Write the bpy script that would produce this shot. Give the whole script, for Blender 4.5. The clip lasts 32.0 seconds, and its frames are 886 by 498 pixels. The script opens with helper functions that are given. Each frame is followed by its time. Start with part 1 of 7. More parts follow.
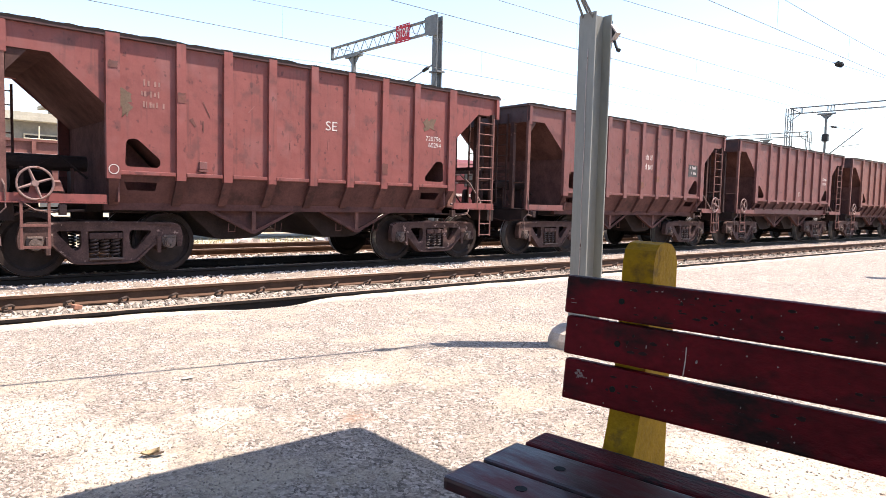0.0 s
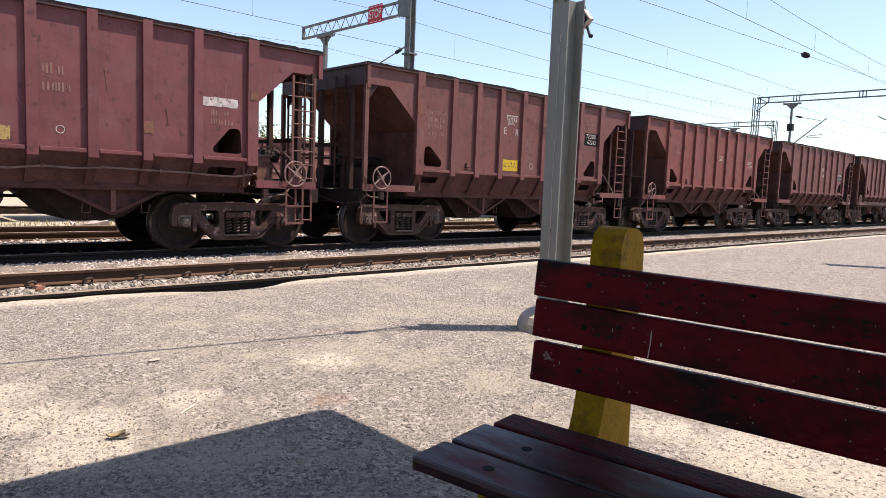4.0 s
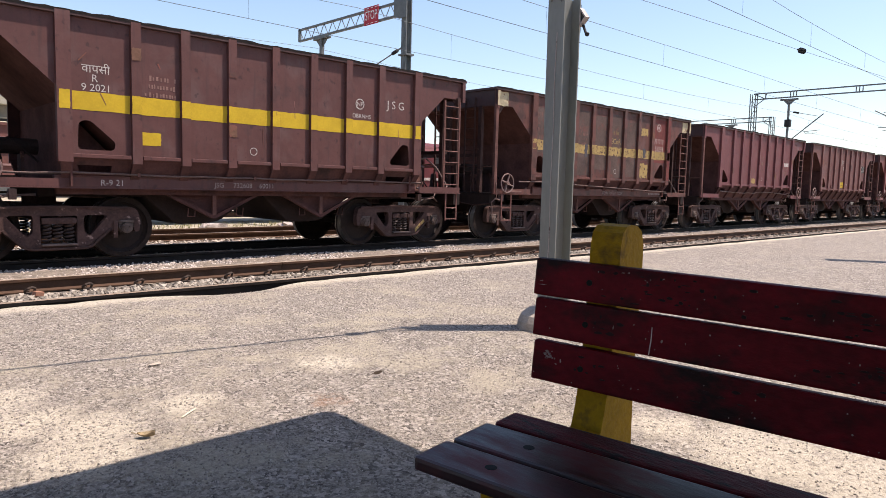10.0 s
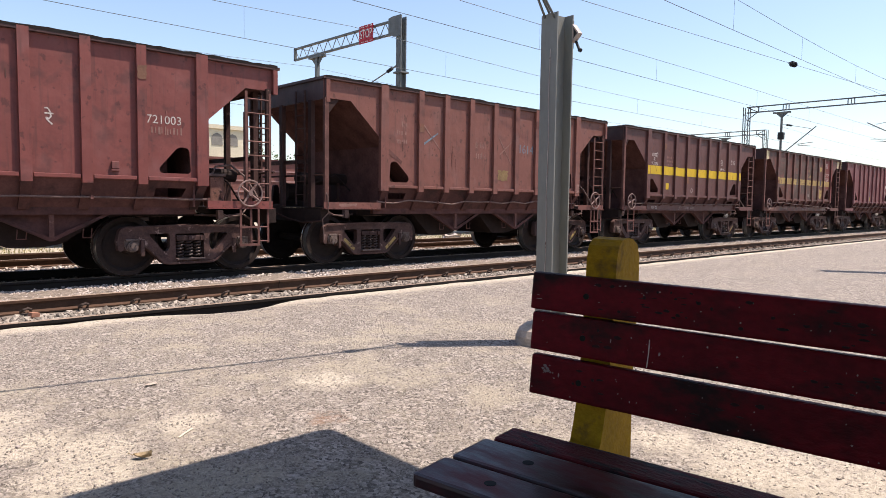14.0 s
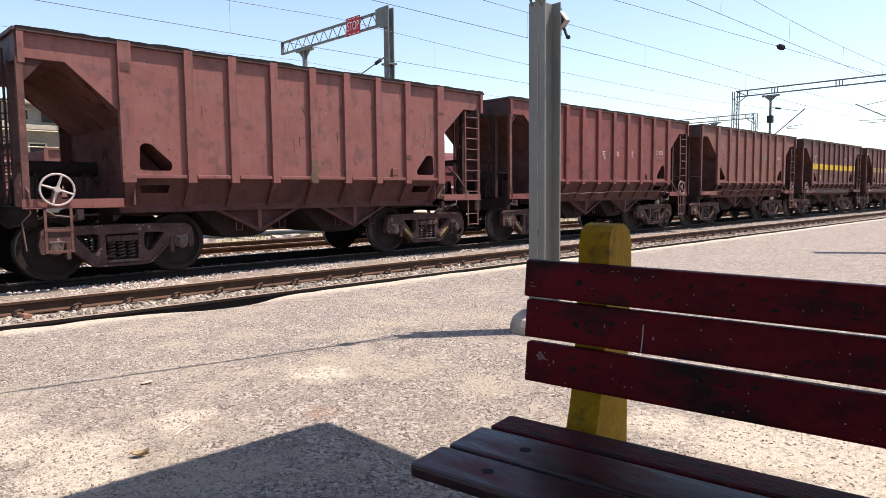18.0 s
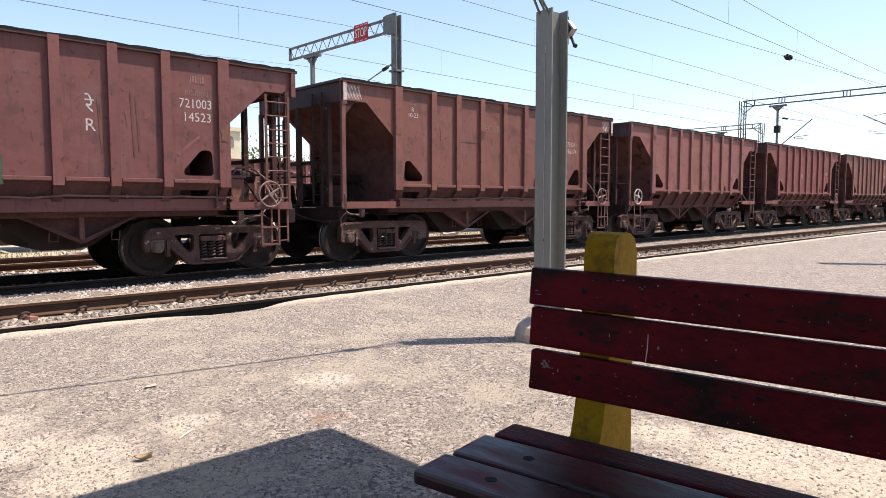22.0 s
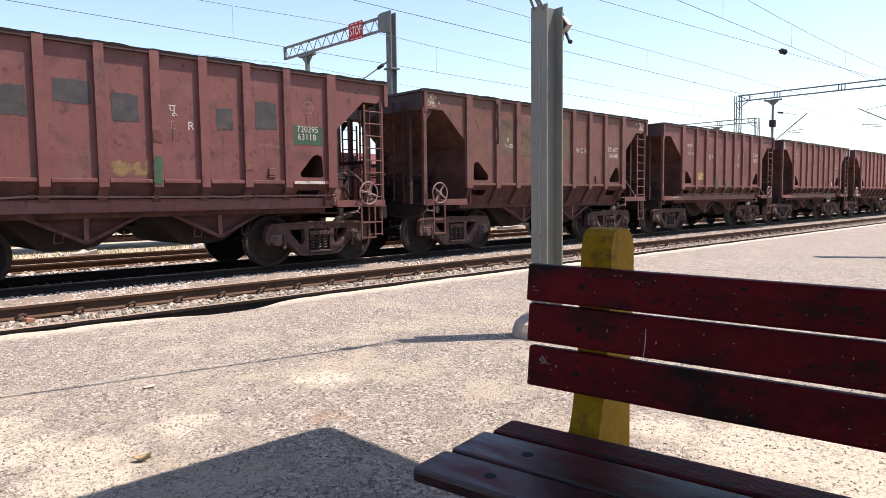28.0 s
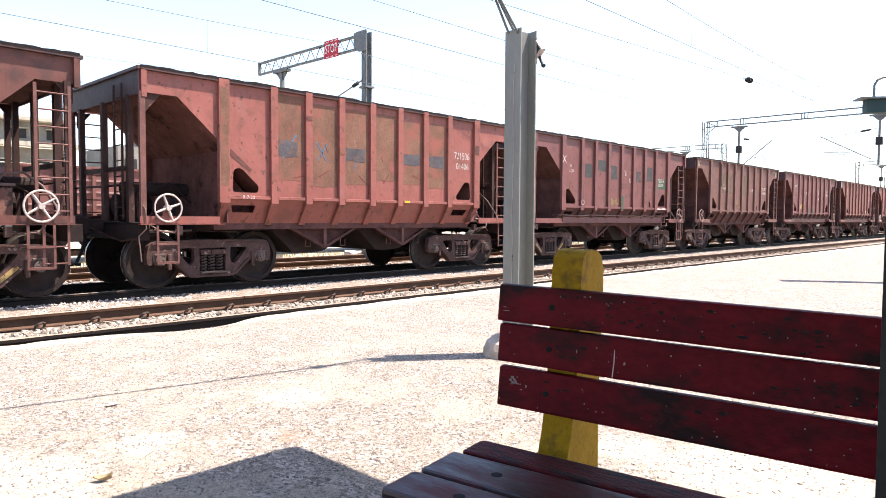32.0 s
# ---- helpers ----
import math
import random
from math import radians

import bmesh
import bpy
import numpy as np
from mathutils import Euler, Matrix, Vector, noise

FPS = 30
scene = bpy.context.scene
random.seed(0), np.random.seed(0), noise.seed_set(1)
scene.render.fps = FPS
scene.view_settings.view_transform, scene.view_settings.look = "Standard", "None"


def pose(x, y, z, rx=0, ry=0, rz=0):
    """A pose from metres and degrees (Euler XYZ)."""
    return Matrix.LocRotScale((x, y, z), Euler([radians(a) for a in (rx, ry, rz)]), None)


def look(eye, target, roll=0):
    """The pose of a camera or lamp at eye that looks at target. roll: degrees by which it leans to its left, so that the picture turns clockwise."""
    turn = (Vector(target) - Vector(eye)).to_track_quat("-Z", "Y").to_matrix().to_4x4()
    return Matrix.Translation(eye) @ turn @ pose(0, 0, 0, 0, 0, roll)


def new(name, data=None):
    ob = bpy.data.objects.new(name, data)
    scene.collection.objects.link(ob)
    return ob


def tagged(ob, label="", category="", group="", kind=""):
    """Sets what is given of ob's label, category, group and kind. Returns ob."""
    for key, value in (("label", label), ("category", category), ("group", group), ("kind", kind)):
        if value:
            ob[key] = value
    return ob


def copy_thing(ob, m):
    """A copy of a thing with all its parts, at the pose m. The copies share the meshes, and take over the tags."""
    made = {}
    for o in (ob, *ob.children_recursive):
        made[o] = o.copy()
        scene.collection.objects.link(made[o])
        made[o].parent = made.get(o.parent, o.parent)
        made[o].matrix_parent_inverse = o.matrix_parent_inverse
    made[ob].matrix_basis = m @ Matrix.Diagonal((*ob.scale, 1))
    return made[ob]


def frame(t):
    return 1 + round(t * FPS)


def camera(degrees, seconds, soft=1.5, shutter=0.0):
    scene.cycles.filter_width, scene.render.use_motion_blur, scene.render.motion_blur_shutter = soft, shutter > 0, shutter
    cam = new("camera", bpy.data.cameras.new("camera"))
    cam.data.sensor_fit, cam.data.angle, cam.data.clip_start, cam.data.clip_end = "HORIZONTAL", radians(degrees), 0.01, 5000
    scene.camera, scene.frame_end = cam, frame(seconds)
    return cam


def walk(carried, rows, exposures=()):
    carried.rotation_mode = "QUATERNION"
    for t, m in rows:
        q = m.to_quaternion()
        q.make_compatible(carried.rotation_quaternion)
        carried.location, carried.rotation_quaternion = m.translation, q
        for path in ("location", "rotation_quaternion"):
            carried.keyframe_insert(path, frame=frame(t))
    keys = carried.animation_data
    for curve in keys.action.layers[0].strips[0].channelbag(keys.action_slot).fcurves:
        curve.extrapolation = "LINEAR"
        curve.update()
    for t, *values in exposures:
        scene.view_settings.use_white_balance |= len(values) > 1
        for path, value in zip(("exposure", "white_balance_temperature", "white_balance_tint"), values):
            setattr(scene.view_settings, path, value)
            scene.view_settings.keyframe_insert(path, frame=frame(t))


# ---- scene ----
cam = camera(66.7, 32.0, soft=0.6)
EYE = Vector((0.0, 0.0, 1.272))


def aim(yaw, pitch, roll, dx=0.0, dy=0.0, dz=0.0):
    """A camera pose near the seat; yaw in degrees to the right of the square way to the tracks."""
    e = EYE + Vector((dx, dy, dz))
    y, p = radians(yaw), radians(pitch)
    return look(e, e + Vector((math.sin(y) * math.cos(p), math.cos(y) * math.cos(p), math.sin(p))), roll)


walk(cam, [
    (0, aim(40.83, -4.05, 1.43, 0.003, 0.008, 0.008)),
    (0.5, aim(42.41, -4.93, 2.30, 0.002, 0.007, 0.007)),
    (1, aim(43.44, -4.70, 2.51, -0.002, 0.003, 0.008)),
    (1.5, aim(43.39, -4.97, 2.16, -0.001, 0.002, 0.006)),
    (2, aim(43.62, -5.09, 2.09, -0.003, 0.003, 0.005)),
    (2.5, aim(43.51, -5.27, 2.23, -0.002, 0.003, 0.006)),
    (3, aim(43.48, -5.36, 2.14, -0.002, 0.002, 0.005)),
    (3.5, aim(43.39, -5.45, 2.29, -0.001, 0.002, 0.006)),
    (5.5, aim(42.97, -4.82, 1.64, -0.000, 0.003, 0.004)),
    (6, aim(42.86, -4.83, 1.65, -0.001, 0.002, 0.004)),
    (6.5, aim(42.73, -4.76, 1.62, -0.001, 0.002, 0.004)),
    (7, aim(42.75, -4.80, 1.42, 0.002, 0.004, 0.003)),
    (7.5, aim(42.57, -4.72, 1.16, -0.001, 0.003, 0.003)),
    (8, aim(42.66, -4.88, 1.15, -0.000, 0.003, 0.003)),
    (8.5, aim(42.31, -4.89, 1.13, 0.000, 0.003, 0.003)),
    (9, aim(42.39, -5.08, 1.22, -0.001, 0.004, 0.002)),
    (9.5, aim(42.86, -5.36, 1.31, 0.002, 0.004, 0.001)),
    (10, aim(43.40, -5.31, 1.42, 0.000, 0.003, 0.003)),
    (10.5, aim(43.36, -5.26, 1.31, 0.001, 0.003, 0.002)),
    (11, aim(43.54, -5.14, 1.50, 0.001, 0.004, 0.003)),
    (11.5, aim(43.29, -4.58, 1.31, -0.001, 0.003, 0.002)),
    (12, aim(43.48, -4.62, 1.04, -0.000, 0.003, 0.001)),
    (12.5, aim(43.76, -3.97, 0.80, 0.000, 0.001, 0.000)),
    (13, aim(43.72, -3.60, 0.79, -0.000, -0.000, 0.000)),
    (13.5, aim(43.78, -4.03, 0.61, -0.001, -0.001, 0.001)),
    (14, aim(43.63, -3.94, 0.75, -0.001, -0.001, 0.001)),
    (14.5, aim(43.78, -3.99, 0.73, 0.000, -0.000, 0.000)),
    (16.5, aim(43.81, -4.40, -0.18, 0.004, 0.002, -0.004)),
    (17, aim(43.90, -4.44, -0.08, 0.002, -0.000, -0.003)),
    (17.5, aim(44.16, -4.40, -0.47, 0.003, -0.001, -0.003)),
    (18, aim(44.22, -4.68, -0.63, 0.004, 0.000, -0.004)),
    (18.5, aim(44.13, -4.87, -0.72, 0.005, 0.001, -0.004)),
    (19, aim(44.13, -4.81, -0.54, 0.003, -0.001, -0.003)),
    (19.5, aim(43.99, -4.85, -0.62, 0.004, -0.000, -0.003)),
    (20, aim(44.05, -4.74, -0.77, 0.004, 0.001, -0.004)),
    (20.5, aim(44.09, -4.66, -0.77, 0.003, -0.001, -0.003)),
    (21, aim(43.95, -4.35, -0.63, 0.003, -0.000, -0.003)),
    (21.5, aim(43.76, -4.19, -0.41, 0.002, -0.002, -0.004)),
    (22, aim(43.79, -4.10, -0.06, 0.002, -0.001, -0.003)),
    (22.5, aim(43.74, -4.04, -0.04, 0.002, -0.002, -0.003)),
    (23, aim(43.87, -4.04, -0.02, 0.001, -0.002, -0.003)),
    (23.5, aim(43.78, -4.06, -0.16, 0.001, -0.002, -0.004)),
    (24, aim(43.58, -4.23, -0.32, 0.003, -0.000, -0.004)),
    (24.5, aim(43.54, -4.15, -0.07, 0.002, -0.001, -0.003)),
    (25, aim(43.74, -4.20, -0.22, 0.004, -0.001, -0.005)),
    (25.5, aim(43.78, -4.27, -0.31, 0.003, -0.001, -0.004)),
    (27.5, aim(43.98, -4.34, -0.46, 0.002, -0.002, -0.004)),
    (28, aim(44.03, -4.30, -0.65, 0.004, 0.000, -0.005)),
    (28.5, aim(44.05, -4.27, -0.71, 0.004, -0.000, -0.005)),
    (29, aim(43.99, -4.22, -0.32, 0.001, -0.002, -0.003)),
    (29.5, aim(43.90, -4.25, -0.07, 0.002, -0.001, -0.004)),
    (30, aim(44.02, -4.25, -0.28, 0.003, 0.000, -0.005)),
    (30.5, aim(44.05, -4.21, -0.40, 0.002, -0.002, -0.004)),
    (31, aim(43.93, -4.15, -0.35, 0.003, -0.001, -0.005)),
    (31.5, aim(44.30, -2.99, 0.25, 0.004, 0.000, -0.003)),
    (32, aim(46.41, -2.72, 0.35, -0.003, -0.006, -0.002)),
], exposures=[(0.0, 1.52, 6600, 15), (0.2, 1.33, 6600, 15), (0.5, 0.96, 6600, 15), (1.0, 0.80, 6600, 15), (6.0, 0.76, 6600, 15), (9.0, 0.71, 6600, 15), (11.0, 0.75, 6600, 15),
              (12.0, 0.86, 6600, 15), (12.7, 1.11, 6750, 18), (13.5, 1.11, 6750, 18), (14.0, 0.74, 6600, 15), (14.5, 0.74, 6600, 15), (17.0, 0.88, 6600, 15),
              (18.0, 0.88, 6600, 15), (19.0, 0.75, 6600, 15), (20.0, 0.77, 6600, 15), (21.0, 0.83, 6600, 15), (22.0, 0.87, 6600, 15), (23.0, 1.03, 6600, 15), (24.0, 1.05, 6600, 15),
              (25.0, 0.97, 6600, 15), (28.0, 0.99, 6600, 15), (29.0, 0.99, 6600, 15), (30.0, 0.85, 6600, 15), (31.0, 0.95, 6600, 15), (31.5, 1.48, 6600, 15),
              (32.0, 1.72, 6600, 15)])

# ---- light ----
SUN_EL, SUN_AZ = radians(66.5), math.atan2(-0.604, 0.797)
world = bpy.data.worlds.new("sky")
scene.world = world
world.use_nodes = True
wn = world.node_tree
sky = wn.nodes.new("ShaderNodeTexSky")
sky.sky_type, sky.sun_disc = "NISHITA", False
sky.sun_elevation, sky.sun_rotation = SUN_EL, math.pi / 2 - SUN_AZ
sky.air_density, sky.dust_density, sky.ozone_density = 1.05, 0.9, 1.0
wn.nodes["Background"].inputs[1].default_value = 0.128
wn.links.new(sky.outputs[0], wn.nodes["Background"].inputs[0])
sun = new("sun", bpy.data.lights.new("sun", "SUN"))
sun.data.energy, sun.data.angle, sun.data.color = 5.0, radians(0.53), (1.0, 0.905, 0.80)
SUNWARD = Vector((math.cos(SUN_AZ) * math.cos(SUN_EL), math.sin(SUN_AZ) * math.cos(SUN_EL), math.sin(SUN_EL)))
sun.matrix_world = look((0, 0, 60), Vector((0, 0, 60)) - SUNWARD)


# ---- materials ----
def mat(name, base, rough=0.7, metal=0.0, var=0.25, scale=3.0, fine=60.0, bump=0.15, spots=None, spot_at=0.62, spot_scale=6.0,
        random_tone=0.0, stretch=(1, 1, 1), bump_dist=0.01, local=True, spec=0.22, soft=0.05):
    """Paint, metal or earth: a base colour with coarse and fine variation, optional worn spots and fine relief."""
    m = bpy.data.materials.new(name)
    m.use_nodes = True
    t = m.node_tree
    b = t.nodes["Principled BSDF"]
    co = t.nodes.new("ShaderNodeTexCoord")
    mp = t.nodes.new("ShaderNodeMapping")
    mp.inputs["Scale"].default_value = stretch
    t.links.new(co.outputs["Object" if local else "Generated"], mp.inputs[0])
    if not local:
        ge = t.nodes.new("ShaderNodeNewGeometry")
        t.links.new(ge.outputs["Position"], mp.inputs[0])
    else:
        ob_ = t.nodes.new("ShaderNodeObjectInfo")
        sh_ = t.nodes.new("ShaderNodeVectorMath")
        sh_.operation = "MULTIPLY_ADD"
        t.links.new(ob_.outputs["Random"], sh_.inputs[0])
        sh_.inputs[1].default_value = (37.0, 53.0, 29.0)
        t.links.new(co.outputs["Object"], sh_.inputs[2])
        t.links.new(sh_.outputs[0], mp.inputs[0])

    def noise_node(sc, detail):
        n = t.nodes.new("ShaderNodeTexNoise")
        n.inputs["Scale"].default_value, n.inputs["Detail"].default_value = sc, detail
        n.inputs["Roughness"].default_value = 0.62
        t.links.new(mp.outputs[0], n.inputs["Vector"])
        return n

    n1, n2 = noise_node(scale, 6), noise_node(fine, 4)
    ramp = t.nodes.new("ShaderNodeMapRange")
    ramp.inputs[1].default_value, ramp.inputs[2].default_value = 0.3, 0.7
    ramp.inputs[3].default_value, ramp.inputs[4].default_value = 1 - var, 1 + var
    t.links.new(n1.outputs[0], ramp.inputs[0])
    r2 = t.nodes.new("ShaderNodeMapRange")
    r2.inputs[1].default_value, r2.inputs[2].default_value = 0.3, 0.7
    r2.inputs[3].default_value, r2.inputs[4].default_value = 1 - var * 0.6, 1 + var * 0.6
    t.links.new(n2.outputs[0], r2.inputs[0])
    mul = t.nodes.new("ShaderNodeMath")
    mul.operation = "MULTIPLY"
    t.links.new(ramp.outputs[0], mul.inputs[0])
    t.links.new(r2.outputs[0], mul.inputs[1])
    last = mul.outputs[0]
    if random_tone:
        oi = t.nodes.new("ShaderNodeObjectInfo")
        rr = t.nodes.new("ShaderNodeMapRange")
        rr.inputs[3].default_value, rr.inputs[4].default_value = 1 - random_tone, 1 + random_tone
        t.links.new(oi.outputs["Random"], rr.inputs[0])
        m2 = t.nodes.new("ShaderNodeMath")
        m2.operation = "MULTIPLY"
        t.links.new(last, m2.inputs[0])
        t.links.new(rr.outputs[0], m2.inputs[1])
        last = m2.outputs[0]
    vm = t.nodes.new("ShaderNodeVectorMath")
    vm.operation = "SCALE"
    vm.inputs[0].default_value = base
    t.links.new(last, vm.inputs["Scale"])
    col = vm.outputs[0]
    if spots:
        n3 = noise_node(spot_scale, 8)
        sr = t.nodes.new("ShaderNodeMapRange")
        sr.inputs[1].default_value, sr.inputs[2].default_value = spot_at, spot_at + soft
        t.links.new(n3.outputs[0], sr.inputs[0])
        mx = t.nodes.new("ShaderNodeMix")
        mx.data_type = "RGBA"
        mx.inputs[7].default_value = (*spots, 1)
        t.links.new(sr.outputs[0], mx.inputs[0])
        t.links.new(col, mx.inputs[6])
        col = mx.outputs[2]
    t.links.new(col, b.inputs["Base Color"])
    b.inputs["Roughness"].default_value, b.inputs["Metallic"].default_value = rough, metal
    b.inputs["Specular IOR Level"].default_value = spec
    if bump:
        bp = t.nodes.new("ShaderNodeBump")
        bp.inputs["Strength"].default_value, bp.inputs["Distance"].default_value = bump, bump_dist
        t.links.new(n2.outputs[0], bp.inputs["Height"])
        t.links.new(bp.outputs[0], b.inputs["Normal"])
    return m


RUST = (0.10, 0.040, 0.025)


def wagon_paint(name, base, dirt, dirt_at=0.56, rust=0.70, tone=0.06):
    """Old wagon paint: faded patches, soft smudges, rain streaks and rust spots."""
    m = mat(name, base, 0.58, var=0.10, scale=1.5, fine=30, bump=0.07, spots=RUST, spot_at=rust, spot_scale=6.0, random_tone=tone, spec=0.3)
    t = m.node_tree
    b = t.nodes["Principled BSDF"]
    src = b.inputs["Base Color"].links[0].from_socket
    shift = [n for n in t.nodes if n.type == "VECT_MATH" and n.operation == "MULTIPLY_ADD"][0].outputs[0]

    def over(col, sc, stretch, lo, hi, amount, tint, detail):
        mp = t.nodes.new("ShaderNodeMapping")
        mp.inputs["Scale"].default_value = stretch
        t.links.new(shift, mp.inputs[0])
        n = t.nodes.new("ShaderNodeTexNoise")
        n.inputs["Scale"].default_value, n.inputs["Detail"].default_value = sc, detail
        t.links.new(mp.outputs[0], n.inputs["Vector"])
        r = t.nodes.new("ShaderNodeMapRange")
        for i, v in enumerate((lo, hi, 0.0, amount)):
            r.inputs[i + 1].default_value = v
        t.links.new(n.outputs[0], r.inputs[0])
        x = t.nodes.new("ShaderNodeMix")
        x.data_type = "RGBA"
        x.inputs[7].default_value = (*tint, 1)
        t.links.new(r.outputs[0], x.inputs[0])
        t.links.new(col, x.inputs[6])
        return x.outputs[2]

    pale = tuple(min(1.0, 0.7 * c + 0.075) for c in base)
    col = over(src, 2.2, (1, 1, 0.8), 0.54, 0.74, 0.30, pale, 5)
    col = over(col, 3.4, (1, 1, 1), dirt_at, dirt_at + 0.13, 0.50, dirt, 3)
    col = over(col, 9.0, (1, 1, 0.8), 0.62, 0.69, 0.55, tuple(c * 0.55 for c in dirt), 8)
    col = over(col, 16.0, (1, 1, 0.07), 0.56, 0.74, 0.45, dirt, 4)
    t.links.new(col, b.inputs["Base Color"])
    # dented, oil-canned sheet
    n = t.nodes.new("ShaderNodeTexNoise")
    n.inputs["Scale"].default_value, n.inputs["Detail"].default_value = 2.6, 2
    t.links.new(shift, n.inputs["Vector"])
    bp = t.nodes.new("ShaderNodeBump")
    bp.inputs["Strength"].default_value, bp.inputs["Distance"].default_value = 0.16, 0.10
    t.links.new(n.outputs[0], bp.inputs["Height"])
    old = b.inputs["Normal"].links[0].from_node
    t.links.new(bp.outputs[0], old.inputs["Normal"])
    return m


PAINT = {
    "brown": wagon_paint("wagon_paint_brown", (0.165, 0.064, 0.049), (0.075, 0.036, 0.031)),
    "maroon": wagon_paint("wagon_paint_maroon", (0.146, 0.055, 0.048), (0.070, 0.034, 0.032)),
    "umber": wagon_paint("wagon_paint_umber", (0.099, 0.039, 0.034), (0.050, 0.027, 0.026), 0.60, 0.74),
    "rose": wagon_paint("wagon_paint_rose", (0.194, 0.073, 0.061), (0.075, 0.042, 0.038)),
    "taupe": wagon_paint("wagon_paint_taupe", (0.132, 0.057, 0.044), (0.060, 0.036, 0.030)),
    "red": wagon_paint("wagon_paint_oxide_red", (0.174, 0.051, 0.043), (0.070, 0.032, 0.029)),
    "purple": wagon_paint("wagon_paint_purple", (0.147, 0.047, 0.048), (0.085, 0.040, 0.040), 0.60),
    "dark": wagon_paint("wagon_paint_dark", (0.118, 0.043, 0.033), (0.040, 0.026, 0.022), 0.48, 0.64),
    "orange": wagon_paint("wagon_paint_orange", (0.226, 0.075, 0.058), (0.13, 0.055, 0.038), 0.55, 0.60),
}
# Inside of the hopper ends, with its shade put into the colour
M_IN = mat("hopper_inner_shade", (0.106, 0.051, 0.045), 0.95, spec=0.05, var=0.3, scale=3, fine=30, bump=0.3)
M_BOGIE = mat("bogie_cast_steel", (0.070, 0.039, 0.034), 0.8, var=0.4, scale=5, fine=40, bump=0.35, spots=(0.28, 0.19, 0.165), spot_at=0.615, spot_scale=7.0, random_tone=0.12)
# Near-black underside: grime plus the shade beneath the wagon put into the colour
M_UNDER = mat("underframe_grime_and_shade", (0.022, 0.013, 0.011), 0.85, var=0.3, scale=5, fine=40, bump=0.3)
M_WHEEL = mat("wheel_steel_dark", (0.026, 0.018, 0.016), 0.75, 0.0, var=0.3, scale=6, fine=50, bump=0.2)
M_TREAD = mat("wheel_tread_bright", (0.45, 0.42, 0.40), 0.35, 0.9, var=0.15, scale=8, fine=50, bump=0.05)
M_PALE = mat("pale_grip_paint", (0.42, 0.36, 0.325), 0.6, var=0.2, scale=12, fine=80, bump=0.15, spots=RUST, spot_at=0.62, spot_scale=14)
M_WHITE = mat("stencil_white", (0.46, 0.41, 0.38), 0.7, var=0.25, scale=9, fine=60, bump=0.0, spots=(0.17, 0.085, 0.07), spot_at=0.56, spot_scale=16, soft=0.08)
M_FADED = mat("stencil_faded", (0.215, 0.118, 0.098), 0.7, var=0.25, scale=9, fine=60, bump=0.0)
M_YELLOW = mat("stripe_yellow", (0.50, 0.33, 0.02), 0.6, var=0.12, scale=3, fine=30, bump=0.1, spots=(0.3, 0.16, 0.04), spot_at=0.68, spot_scale=5)
M_OLDYEL = mat("stripe_worn_yellow", (0.19, 0.125, 0.058), 0.7, var=0.3, scale=4, fine=30, bump=0.15, spots=(0.13, 0.06, 0.05), spot_at=0.52, spot_scale=5)
M_GREEN = mat("patch_green", (0.040, 0.080, 0.048), 0.65, var=0.2, scale=4, fine=40, bump=0.1, spots=(0.12, 0.06, 0.05), spot_at=0.60, spot_scale=9, soft=0.12)
M_SLATE = mat("patch_slate", (0.050, 0.048, 0.047), 0.7, var=0.25, scale=4, fine=40, bump=0.1, spots=(0.125, 0.055, 0.048), spot_at=0.57, spot_scale=5, soft=0.15)
M_BLACK = mat("plate_black", (0.010, 0.011, 0.010), 0.6, spec=0.1, var=0.2, scale=6, fine=40, bump=0.05)
M_BLUE = mat("chalk_blue", (0.14, 0.18, 0.22), 0.8, var=0.25, scale=8, fine=50, bump=0.0)
M_RAIL = mat("rail_side_rust", (0.070, 0.038, 0.023), 0.8, var=0.25, scale=5, fine=60, bump=0.2)
M_RAILTOP = mat("rail_head_worn", (0.27, 0.20, 0.15), 0.55, 0.3, var=0.2, scale=5, fine=50, bump=0.05, stretch=(0.1, 1, 1))
M_CONC = mat("sleeper_concrete", (0.40, 0.335, 0.275), 0.9, var=0.25, scale=6, fine=60, bump=0.3, random_tone=0.15)
M_CLIP = mat("rail_clip_iron", (0.07, 0.05, 0.04), 0.7, 0.3, var=0.2, scale=10, fine=60, bump=0.1)
M_STONE = mat("ballast_stone", (0.34, 0.29, 0.26), 0.9, var=0.35, scale=14, fine=60, bump=0.2)
M_BED = mat("ballast_bed", (0.20, 0.165, 0.135), 0.95, var=0.45, scale=10, fine=45, bump=0.8, bump_dist=0.04, local=False)
M_EARTH = mat("dry_earth", (0.33, 0.285, 0.215), 0.95, var=0.2, scale=0.35, fine=9, bump=0.4, spots=(0.20, 0.19, 0.08), spot_at=0.60, spot_scale=0.25, local=False)
M_STEEL = mat("galvanised_steel", (0.15, 0.155, 0.15), 0.55, 0.35, var=0.15, scale=4, fine=30, bump=0.08)
M_POST = mat("grey_post_paint", (0.215, 0.215, 0.19), 0.55, var=0.10, scale=2.5, fine=30, bump=0.1, spots=(0.62, 0.62, 0.60), spot_at=0.72, spot_scale=9, stretch=(1, 1, 0.35))
M_WIRE = mat("wire_copper_dull", (0.14, 0.14, 0.14), 0.6, 0.5, var=0.1, scale=5, fine=30, bump=0.0)
M_DARKMETAL = mat("dark_fitting", (0.03, 0.03, 0.03), 0.6, 0.2, var=0.2, scale=10, fine=50, bump=0.1)
